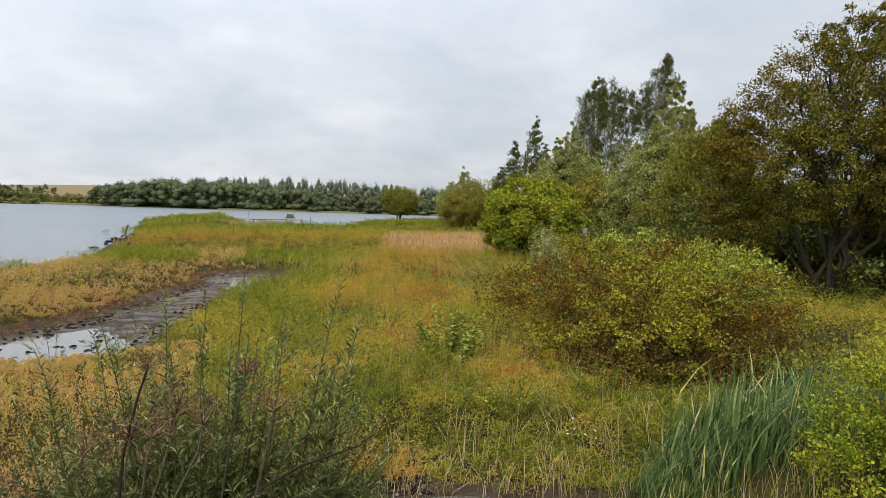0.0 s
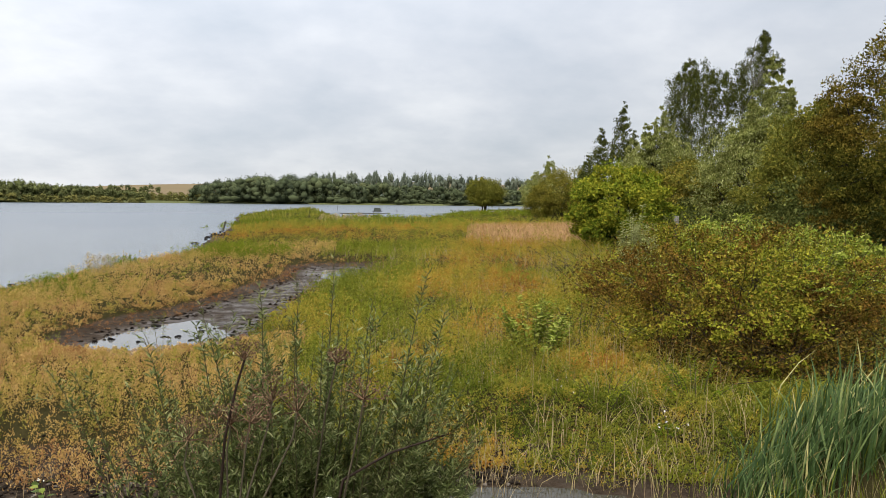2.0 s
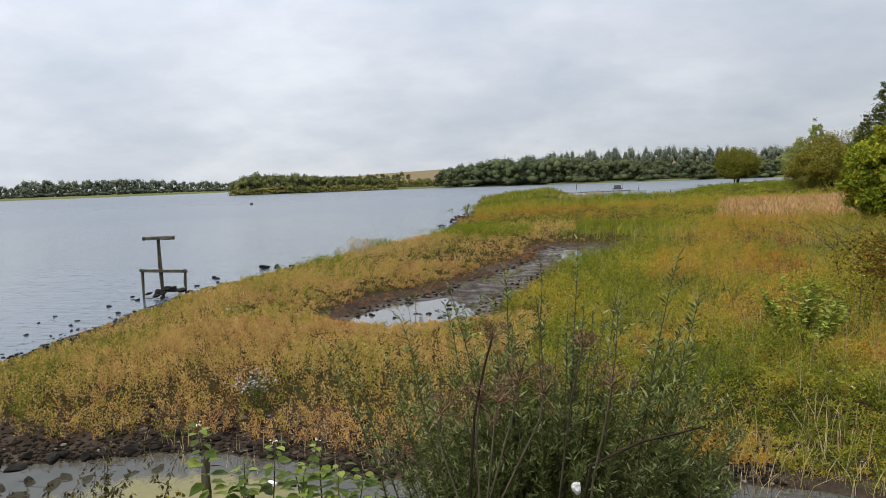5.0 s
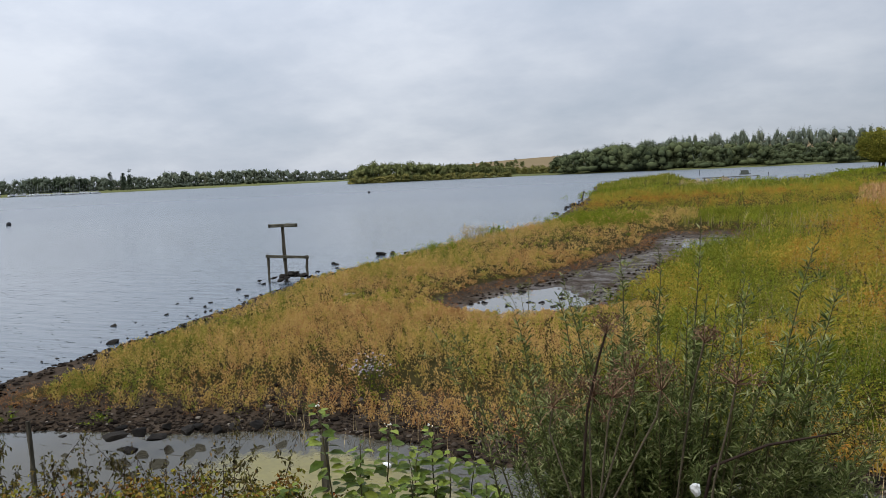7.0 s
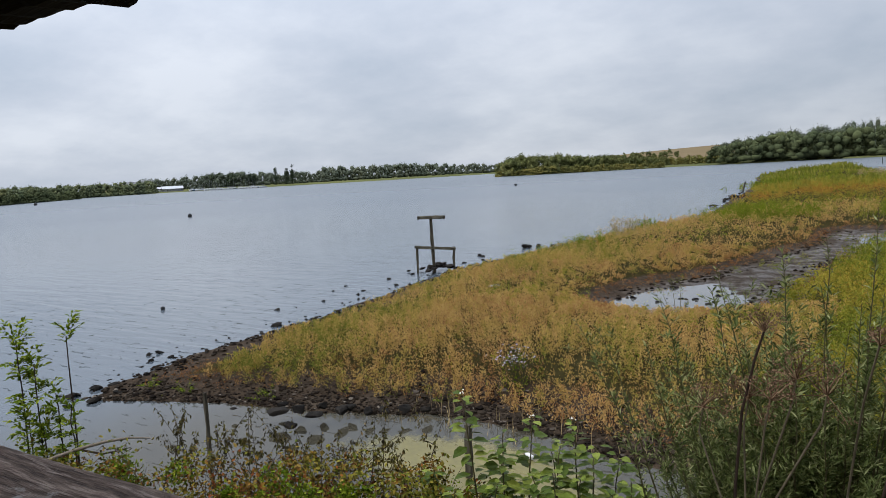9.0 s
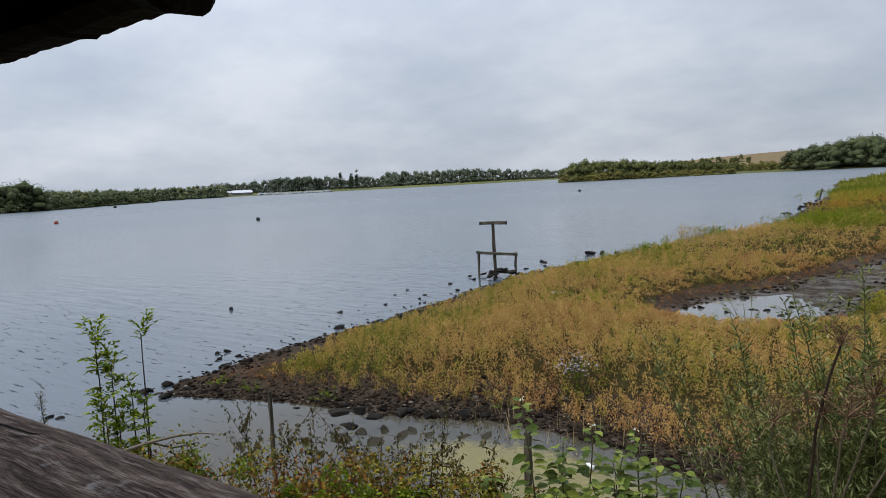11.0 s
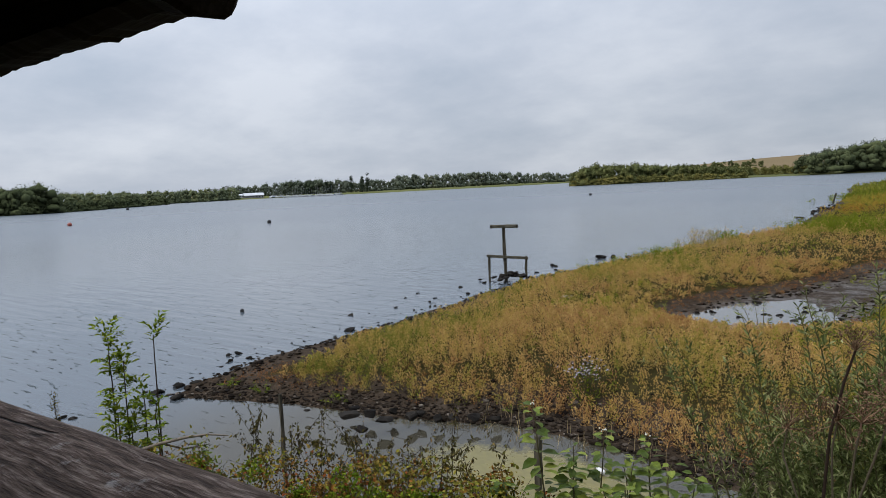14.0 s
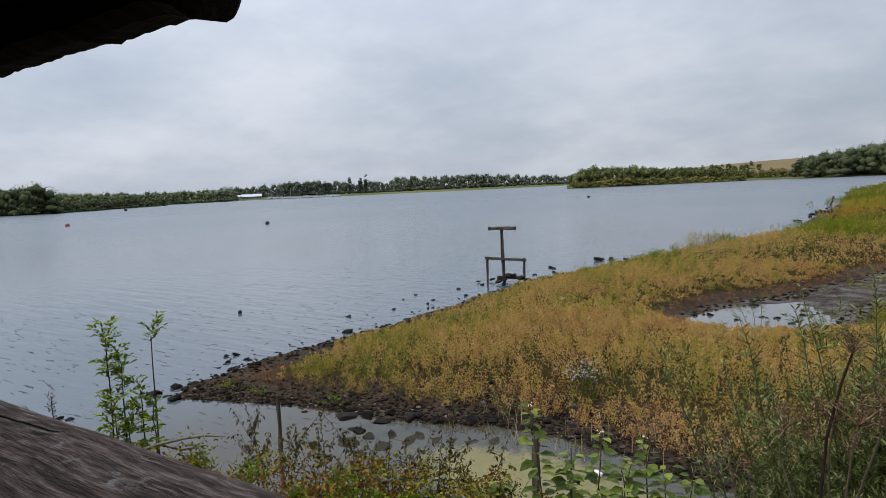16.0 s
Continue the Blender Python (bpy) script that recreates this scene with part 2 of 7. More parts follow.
def ground_material():
    m, nt, b, g = material("meadow_soil")
    at = nt.nodes.new("ShaderNodeAttribute")
    at.attribute_name = "mud"
    pos = g.outputs["Position"]
    n1 = noise_tex(nt, pos, 0.5, 4.0)
    n2 = noise_tex(nt, pos, 7.0, 5.0, 0.65)
    n3 = noise_tex(nt, pos, 40.0, 3.0, 0.6)
    grass = mix_rgb(nt, n1, (0.024, 0.021, 0.008), (0.062, 0.05, 0.02))
    grass = mix_rgb(nt, ramp(nt, n2, [(0.35, 0.0), (0.65, 0.85)]), grass, (0.025, 0.021, 0.008))
    sp = nt.nodes.new("ShaderNodeSeparateXYZ")
    nt.links.new(pos, sp.inputs[0])
    # plain grass behind the hide and inland of the meadow
    uneven_edge = math_node(nt, "MULTIPLY", math_node(nt, "SUBTRACT", noise_tex(nt, pos, 0.9, 6.0, 0.7), 0.5), 3.0)
    inland = math_node(nt, "MAXIMUM", math_node(nt, "SUBTRACT", 3.0, sp.outputs[1]), math_node(nt, "MULTIPLY", math_node(nt, "SUBTRACT", sp.outputs[0], 24.0), 0.3))
    back = ramp(nt, math_node(nt, "ADD", inland, uneven_edge), [(0.0, 0.0), (1.0, 1.0)])
    grass = mix_rgb(nt, back, grass, mix_rgb(nt, noise_tex(nt, pos, 1.3, 6.0, 0.7), (0.03, 0.034, 0.011), (0.105, 0.098, 0.038)))
    hill = math_node(nt, "GREATER_THAN", sp.outputs[2], 4.0)
    grass = mix_rgb(nt, hill, grass, mix_rgb(nt, noise_tex(nt, pos, 0.02, 4.0), (0.12, 0.092, 0.052), (0.18, 0.135, 0.08)))
    ln = nt.nodes.new("ShaderNodeVectorMath")
    ln.operation = "LENGTH"
    nt.links.new(pos, ln.inputs[0])
    lowland = math_node(nt, "MULTIPLY", math_node(nt, "GREATER_THAN", ln.outputs["Value"], 180.0), math_node(nt, "SUBTRACT", 1.0, hill))
    grass = mix_rgb(nt, lowland, grass, mix_rgb(nt, noise_tex(nt, pos, 0.012, 3.0), (0.05, 0.058, 0.026), (0.15, 0.15, 0.06)))
    mud = mix_rgb(nt, ramp(nt, n2, [(0.3, 0.0), (0.7, 1.0)]), (0.014, 0.0095, 0.006), (0.055, 0.038, 0.025))
    mud = mix_rgb(nt, ramp(nt, n3, [(0.5, 0.0), (0.75, 0.6)]), mud, (0.07, 0.053, 0.038))
    mud = mix_rgb(nt, ramp(nt, noise_tex(nt, pos, 1.6, 5.0, 0.7), [(0.5, 0.0), (0.66, 0.5)]), mud, (0.078, 0.06, 0.044))
    f = ramp(nt, math_node(nt, "ADD", at.outputs["Fac"], math_node(nt, "MULTIPLY", math_node(nt, "SUBTRACT", n2, 0.5), 0.5)), [(0.35, 0.0), (0.6, 1.0)])
    nt.links.new(mix_rgb(nt, f, grass, mud), b.inputs["Base Color"])
    # the bed of the pool is still wet
    wa = nt.nodes.new("ShaderNodeAttribute")
    wa.attribute_name = "wet"
    wet = math_node(nt, "MULTIPLY", wa.outputs["Fac"], ramp(nt, noise_tex(nt, pos, 2.6, 5.0, 0.65), [(0.42, 0.05), (0.62, 0.8)]))
    dull = mix_rgb(nt, f, (0.95,) * 3, ramp(nt, n1, [(0.4, 0.5), (0.6, 0.85)]))
    nt.links.new(mix_rgb(nt, wet, dull, (0.32,) * 3), b.inputs["Roughness"])
    nt.links.new(mix_rgb(nt, wet, mix_rgb(nt, f, (0.0,) * 3, (0.015,) * 3), (0.45,) * 3), b.inputs["Specular IOR Level"])
    add_bump(nt, b, math_node(nt, "ADD", n2, math_node(nt, "MULTIPLY", n3, 0.4)), 0.9, 0.06)
    return m


M_GROUND = ground_material()

OCHRE = [(0.0, (0.32, 0.18, 0.095)), (0.18, (0.43, 0.295, 0.15)), (0.40, (0.485, 0.365, 0.17)), (0.58, (0.42, 0.33, 0.125)), (0.75, (0.28, 0.275, 0.082)), (1.0, (0.135, 0.18, 0.048))]
SWARD = [(0.0, (0.075, 0.105, 0.03)), (0.22, (0.155, 0.19, 0.05)), (0.45, (0.27, 0.265, 0.075)), (0.62, (0.38, 0.305, 0.10)), (0.8, (0.40, 0.235, 0.085)), (1.0, (0.25, 0.125, 0.06))]
M_OCHRE = leaf_material("ochre_herbs", OCHRE, tint=True, blue=0.92, own=0.14)
M_MEADOW = leaf_material("meadow_herb", SWARD, tint=True, blue=0.72, own=0.1)
M_FORB = leaf_material("forb_leaf", [(0.0, (0.10, 0.14, 0.035)), (0.4, (0.22, 0.26, 0.06)), (0.75, (0.33, 0.34, 0.09)), (0.92, (0.40, 0.37, 0.13)), (1.0, (0.32, 0.26, 0.09))], tint=True, blue=0.7)
M_SPIT = leaf_material("spit_grass_blade", [(0, (0.13, 0.155, 0.05)), (0.5, (0.23, 0.245, 0.08)), (1, (0.37, 0.32, 0.125))], tint=True, blue=0.75)
M_RIM = leaf_material("reddish_herb", [(0, (0.17, 0.085, 0.05)), (0.6, (0.30, 0.165, 0.09)), (1, (0.40, 0.28, 0.14))], tint=True, blue=0.8)
M_LUSH = leaf_material("lush_green", [(0.0, (0.105, 0.14, 0.038)), (0.5, (0.22, 0.26, 0.065)), (1.0, (0.34, 0.35, 0.11))], tint=True, blue=0.6)
M_STRAW = leaf_material("straw", [(0, (0.28, 0.23, 0.15)), (0.7, (0.44, 0.37, 0.25)), (1, (0.25, 0.26, 0.1))], blue=0.9)
M_REED = leaf_material("dry_reed", [(0, (0.36, 0.245, 0.145)), (1, (0.47, 0.335, 0.205))], blue=0.9)
M_WILLOWBIG = leaf_material("goat_willow_leaf", [(0, (0.06, 0.068, 0.024)), (0.5, (0.125, 0.13, 0.04)), (0.85, (0.215, 0.205, 0.065)), (1, (0.34, 0.30, 0.11))], [(0, (0.08, 0.06, 0.022)), (0.6, (0.18, 0.135, 0.045)), (1, (0.30, 0.21, 0.075))], 0.5, 0.6, blue=0.75)
M_SILVER = leaf_material("white_willow_leaf", [(0, (0.149, 0.172, 0.065)), (0.5, (0.256, 0.284, 0.116)), (0.85, (0.353, 0.381, 0.186)), (1, (0.465, 0.493, 0.307))], blue=0.85)
M_OLIVEBUSH = leaf_material("olive_sallow_leaf", [(0, (0.12, 0.125, 0.04)), (0.5, (0.20, 0.20, 0.06)), (1, (0.34, 0.29, 0.10))], blue=0.75)
M_DARKTREE = leaf_material("alder_leaf", [(0, (0.06, 0.076, 0.034)), (0.6, (0.11, 0.13, 0.056)), (1, (0.20, 0.215, 0.10))], blue=0.75)
M_MIDTREE = leaf_material("willow_crown_leaf", [(0, (0.11, 0.125, 0.04)), (0.6, (0.20, 0.21, 0.07)), (1, (0.32, 0.30, 0.10))], blue=0.75)
M_YELLOW = leaf_material("yellow_green_leaf", [(0, (0.085, 0.13, 0.03)), (0.5, (0.17, 0.22, 0.045)), (0.85, (0.265, 0.30, 0.065)), (1, (0.38, 0.36, 0.085))], [(0, (0.21, 0.245, 0.05)), (1, (0.42, 0.40, 0.085))], 0.8, 0.6, blue=0.75)
M_OSIER = leaf_material("osier_leaf", [(0, (0.069, 0.092, 0.041)), (0.45, (0.129, 0.161, 0.069)), (0.8, (0.216, 0.253, 0.124)), (1, (0.377, 0.405, 0.258))], blue=0.85, through_light=0.15, gloss=0.05)
M_BRAMBLE = leaf_material("bramble_leaf", [(0, (0.075, 0.094, 0.025)), (0.35, (0.175, 0.19, 0.044)), (0.7, (0.325, 0.315, 0.078)), (0.9, (0.235, 0.245, 0.06)), (0.95, (0.30, 0.19, 0.075)), (1, (0.12, 0.155, 0.04))], [(0, (0.055, 0.042, 0.022)), (0.5, (0.145, 0.092, 0.045)), (0.85, (0.235, 0.13, 0.06)), (1, (0.195, 0.18, 0.055))], 0.65, 0.9, blue=0.7)
M_RUSTBRAMBLE = leaf_material("autumn_bramble_leaf", [(0, (0.06, 0.05, 0.025)), (0.25, (0.15, 0.095, 0.045)), (0.45, (0.25, 0.13, 0.055)), (0.6, (0.19, 0.07, 0.042)), (0.75, (0.09, 0.05, 0.03)), (0.9, (0.30, 0.225, 0.10)), (1, (0.15, 0.17, 0.045))], [(0, (0.08, 0.095, 0.028)), (0.4, (0.17, 0.185, 0.05)), (0.75, (0.285, 0.275, 0.085)), (0.85, (0.16, 0.10, 0.05)), (1, (0.10, 0.135, 0.034))], 2.2, 0.95, blue=0.75)
# brown leaves, with the shade of the mound's lower front put into the colour
M_BROWNBRAMBLE = leaf_material("withering_bramble_leaf_shaded", [(0, (0.04, 0.038, 0.018)), (0.35, (0.10, 0.085, 0.035)), (0.6, (0.17, 0.145, 0.05)), (0.8, (0.20, 0.115, 0.052)), (1, (0.24, 0.225, 0.07))], blue=0.75)
M_CATTAIL = leaf_material("cattail_leaf", [(0, (0.045, 0.078, 0.034)), (0.6, (0.088, 0.135, 0.058)), (0.9, (0.165, 0.21, 0.095)), (0.96, (0.32, 0.33, 0.18)), (1, (0.40, 0.36, 0.20))], rough=0.4, blue=0.85, gloss=0.06)
M_ASH = leaf_material("sapling_leaf", [(0, (0.08, 0.125, 0.025)), (0.6, (0.15, 0.205, 0.04)), (1, (0.27, 0.31, 0.075))], blue=0.65)
M_DOGWOOD = leaf_material("broad_leaf", [(0, (0.065, 0.098, 0.026)), (0.6, (0.12, 0.165, 0.042)), (1, (0.22, 0.26, 0.085))], rough=0.45, blue=0.72, gloss=0.08)
M_PALELEAF = leaf_material("glaucous_leaf", [(0, (0.15, 0.20, 0.06)), (0.6, (0.25, 0.30, 0.10)), (1, (0.40, 0.43, 0.22))], blue=0.65)
M_SILVERLEAF = leaf_material("silver_leaf", [(0, (0.25, 0.28, 0.15)), (0.7, (0.37, 0.40, 0.24)), (1, (0.52, 0.54, 0.38))], blue=0.8)
M_DEAD = leaf_material("withered_leaf", [(0, (0.05, 0.045, 0.028)), (0.5, (0.105, 0.095, 0.05)), (0.8, (0.15, 0.15, 0.06)), (1, (0.22, 0.155, 0.09))], blue=0.8)
M_FLOWER = leaf_material("white_petal", [(0, (0.46, 0.45, 0.46)), (1, (0.62, 0.60, 0.62))], blue=0.95)
M_MAUVE = leaf_material("mauve_petal", [(0, (0.30, 0.285, 0.35)), (1, (0.46, 0.44, 0.50))], blue=0.95)
M_STEM = bark_material("green_brown_stem", (0.03, 0.025, 0.012), (0.11, 0.09, 0.04), 30)
M_DEADSTEM = bark_material("dead_stem", (0.012, 0.008, 0.006), (0.055, 0.036, 0.026), 40, 0.0)
M_BARK = bark_material("bark", (0.008, 0.0065, 0.005), (0.04, 0.033, 0.025), moss=0.12)
M_BIRCHBARK = bark_material("birch_bark", (0.05, 0.045, 0.04), (0.26, 0.245, 0.22))


# ---- mesh helpers ----
rng = np.random.default_rng(7)


def np_mesh(name, V, Q, mat, parent=None, label="", smooth=False, tint=None):
    """One mesh object from arrays of vertices and of faces with equal corner counts."""
    V = np.asarray(V, np.float32)
    Q = np.asarray(Q, np.int32)
    me = bpy.data.meshes.new(name)
    me.vertices.add(len(V))
    me.vertices.foreach_set("co", V.ravel())
    k = Q.shape[1]
    me.loops.add(Q.size)
    me.loops.foreach_set("vertex_index", Q.ravel())
    me.polygons.add(len(Q))
    me.polygons.foreach_set("loop_start", np.arange(0, Q.size, k, dtype=np.int32))
    me.polygons.foreach_set("use_smooth", np.full(len(Q), smooth))
    me.update(calc_edges=True)
    me.materials.append(mat)
    if tint is not None:
        at = me.attributes.new("tint", "FLOAT", "POINT")
        at.data.foreach_set("value", np.repeat(tint, len(V) // len(tint))[:len(V)].astype(np.float32))
    ob = new(name, me)
    if parent:
        ob.parent = parent
    if label:
        ob["label"] = label
    return ob


def part(name, bm, mat, parent=None, label="", smooth=False):
    me = bpy.data.meshes.new(name)
    bm.to_mesh(me)
    bm.free()
    if smooth:
        me.polygons.foreach_set("use_smooth", [True] * len(me.polygons))
    me.materials.append(mat)
    ob = new(name, me)
    if parent:
        ob.parent = parent
    if label:
        ob["label"] = label
    return ob


def empty(name, loc=(0, 0, 0), **tags):
    ob = new(name)
    ob.location = loc
    ob.empty_display_size = 0.1
    return tagged(ob, **tags)


def unit(a):
    return a / np.maximum(np.linalg.norm(a, axis=-1, keepdims=True), 1e-9)


def leaf_quads(P, U, L, W, fold=0.12, side=None):
    """Pointed leaves at P, growing along U: four corners each."""
    n = len(P)
    U = unit(U)
    L = np.broadcast_to(np.asarray(L, float), (n,))[:, None]
    W = np.broadcast_to(np.asarray(W, float), (n,))[:, None]
    ref = rng.normal(size=(n, 3)) * 0.8 + np.array([0, 0, 1.0]) if side is None else side
    S = unit(np.cross(U, ref))
    N = np.cross(S, U)
    mid = P + U * L * 0.45
    V = np.stack([P, mid + S * W / 2 + N * L * fold, P + U * L - N * L * fold * 0.6, mid - S * W / 2 + N * L * fold], 1).reshape(-1, 3)
    return V, np.arange(n * 4).reshape(-1, 4)


def leaf_ovals(P, U, L, W, side):
    """Broad leaves with a midrib: four faces each."""
    n = len(P)
    U = unit(U)
    L = np.broadcast_to(np.asarray(L, float), (n,))[:, None]
    W = np.broadcast_to(np.asarray(W, float), (n,))[:, None]
    S = unit(np.cross(U, side))
    N = np.cross(S, U)
    s1, s2 = P + U * L * 0.3 - N * L * 0.02, P + U * L * 0.66 - N * L * 0.03
    tip = P + U * L - N * L * 0.16
    c = N * L * 0.07
    V = np.stack([P, s1, s2, tip, s1 - S * W * 0.47 + c, s2 - S * W * 0.4 + c * 0.6, s1 + S * W * 0.47 + c, s2 + S * W * 0.4 + c * 0.6], 1).reshape(-1, 3)
    Q = np.array([[0, 6, 1, 4], [4, 1, 2, 5], [1, 6, 7, 2], [5, 2, 7, 3]])[None] + (np.arange(n) * 8)[:, None, None]
    return V, Q.reshape(-1, 4)


def blades(P, H, W, lean, az):
    """Grass blades: three quads each, bending over."""
    n = len(P)
    D = np.stack([np.cos(az), np.sin(az), np.zeros(n)], 1)
    S = np.stack([-np.sin(az), np.cos(az), np.zeros(n)], 1)
    tw = rng.uniform(-1, 1, n)[:, None]
    S = unit(S + D * tw)
    rows = []
    for s, w in ((0, 0.8), (0.4, 1.0), (0.75, 0.7), (1.0, 0.08)):
        c = P + np.array([0, 0, 1]) * (H * s * (1 - 0.25 * lean * s))[:, None] + D * (H * lean * s ** 2)[:, None]
        rows += [c - S * (W * w / 2)[:, None], c + S * (W * w / 2)[:, None]]
    V = np.stack(rows, 1).reshape(-1, 3)
    b = (np.arange(n) * 8)[:, None, None]
    Q = np.array([[0, 1, 3, 2], [2, 3, 5, 4], [4, 5, 7, 6]])[None] + b
    return V, Q.reshape(-1, 4)


def tube(path, radii, sides=6):
    """A tapered tube along a path of points."""
    path = np.asarray(path, float)
    k = len(path)
    T = unit(np.gradient(path, axis=0))
    ref = np.array([0.31, 0.95, 0.05]) if abs(T[0][2]) > 0.8 else np.array([0, 0, 1.0])
    A = unit(np.cross(T, ref))
    B = np.cross(T, A)
    a = np.linspace(0, 2 * math.pi, sides, endpoint=False)
    R = np.asarray(radii, float)[:, None, None]
    V = path[:, None] + R * (A[:, None] * np.cos(a)[None, :, None] + B[:, None] * np.sin(a)[None, :, None])
    i = np.arange(k - 1)[:, None] * sides
    j = np.arange(sides)[None]
    j2 = (j + 1) % sides
    Q = np.stack([i + j, i + j2, i + sides + j2, i + sides + j], -1).reshape(-1, 4)
    return V.reshape(-1, 3), Q


def join(parts):
    Vs, Qs, o = [], [], 0
    for V, Q in parts:
        Vs.append(V)
        Qs.append(Q + o)
        o += len(V)
    return np.concatenate(Vs), np.concatenate(Qs)


def limb(a, b, sag=0.1, k=6):
    a, b = np.asarray(a, float), np.asarray(b, float)
    s = np.linspace(0, 1, k)[:, None]
    w = rng.normal(0, 0.06, (k, 3)) * np.linalg.norm(b - a) * np.sin(s * math.pi)
    p = a + (b - a) * s + w
    p[:, 2] += (np.sin(s[:, 0] * math.pi)) * sag * np.linalg.norm(b - a)
    return p


# ---- ground ----
def seg_dist(X, Y, poly, closed=True):
    """Distance to a polygon's edge and whether a point is inside."""
    P = np.asarray(poly, float)
    n = len(P)
    d = np.full(X.shape, 1e9)
    inside = np.zeros(X.shape, bool)
    for i in range(n if closed else n - 1):
        ax, ay = P[i]
        bx, by = P[(i + 1) % n]
        vx, vy = bx - ax, by - ay
        t = np.clip(((X - ax) * vx + (Y - ay) * vy) / (vx * vx + vy * vy), 0, 1)
        d = np.minimum(d, np.hypot(X - ax - t * vx, Y - ay - t * vy))
        c = ((ay > Y) != (by > Y))
        inside ^= c & (X < (bx - ax) * (Y - ay) / (by - ay + 1e-12) + ax)
    return d, inside


SHORE = [(-9.55, 5.75), (-10.0, 7.1), (-10.15, 8.3), (-10.2, 9.6), (-10.35, 11.3), (-10.6, 13.4), (-11.2, 16.7), (-11.1, 19.5), (-10.9, 22.9),
         (-10.5, 26.8), (-10.2, 29.5), (-10.2, 32), (-9.0, 35.5), (-9.6, 41), (-10.8, 50), (-11.5, 57), (-13.2, 70), (-16, 88), (-19, 104), (-17, 116),
         (-10, 118), (-5, 108), (-3, 95), (-1, 87), (5, 87), (8, 97), (13, 108), (30, 116), (60, 125), (140, 150), (420, 130)]
LAND = SHORE + [(2600, -100), (2600, -2600), (-900, -2600), (-160, -60), (-60, -18), (-22, -1), (-11.5, 3.2)]
INLET = [(-12, 5.6), (-9.4, 5.82), (-8.5, 6.2), (-7.4, 6.62), (-6.6, 6.72), (-5.7, 7.03), (-5.05, 7.34), (-4.4, 7.42), (-3.5, 7.34), (-2.5, 7.0), (-1, 7.25), (0.24, 7.47),
         (1.06, 7.43), (1.96, 7.1), (2.3, 6.6), (1.5, 6.1), (-0.5, 5.6), (-2.5, 5.0), (-5, 4.5), (-8, 4.1), (-12, 3.3)]
MUDPOOL = [(-5.6, 13.7), (-5.6, 14.5), (-5.4, 15.5), (-5.1, 16.3), (-4.6, 16.8), (-4.3, 17.9), (-3.8, 19.6), (-3.4, 22.0), (-2.8, 23.6), (-2.9, 27.4), (-2.2, 28.4), (-0.35, 28.2), (0.1, 25.9),
           (-1.05, 23.1), (-1.7, 21.7), (-2.05, 19.7), (-2.2, 17.3), (-2.4, 14.8), (-2.75, 13.3), (-3.3, 12.9), (-4.0, 12.45), (-4.8, 12.7)]
# standing water in the mud pool
POOLS = ([(-5.3, 13.5), (-5.15, 14.6), (-5.0, 15.4), (-4.5, 15.9), (-4.0, 16.3), (-3.6, 15.6), (-2.95, 14.7), (-2.75, 14.2), (-3.2, 13.4), (-4.1, 12.85), (-4.8, 12.9)],
         [(-2.0, 26.9), (-1.0, 27.3), (-0.4, 26.8), (-1.0, 24.2), (-1.5, 23.2), (-1.9, 24.6)])


def polar(az, d):
    return (-0.43 + d * math.sin(radians(az)), 1.1 + d * math.cos(radians(az)))


FAR_WEST = [polar(-120, 300), polar(-84, 230), polar(-72, 275), polar(-66, 430), polar(-60, 560), polar(-52, 620), polar(-47, 640), polar(-40, 690), polar(-34, 800),
            polar(-29, 1000), polar(-24, 1000), polar(-24, 2600), polar(-75, 2600), polar(-120, 2000)]
FAR_NORTH = [polar(-29.7, 352), polar(-26, 360), polar(-21, 372), polar(-16, 400), polar(-12, 395), polar(-5, 380), polar(2, 375), polar(9, 385), polar(15, 390),
             polar(24, 300), polar(60, 900), polar(50, 2600), polar(-30, 2600), polar(-27, 900), polar(-28.5, 420)]


def smooth01(t):
    t = np.clip(t, 0, 1)
    return t * t * (3 - 2 * t)


def wobble(X, Y, s, seed=0.0):
    return (np.sin(X * s + seed) * np.cos(Y * s * 1.13 + 1.7 * seed) + 0.6 * np.sin(X * s * 2.3 + Y * s * 1.9 + seed * 3) + 0.4 * np.cos(Y * s * 4.1 - X * s * 3.3 + seed)) / 2


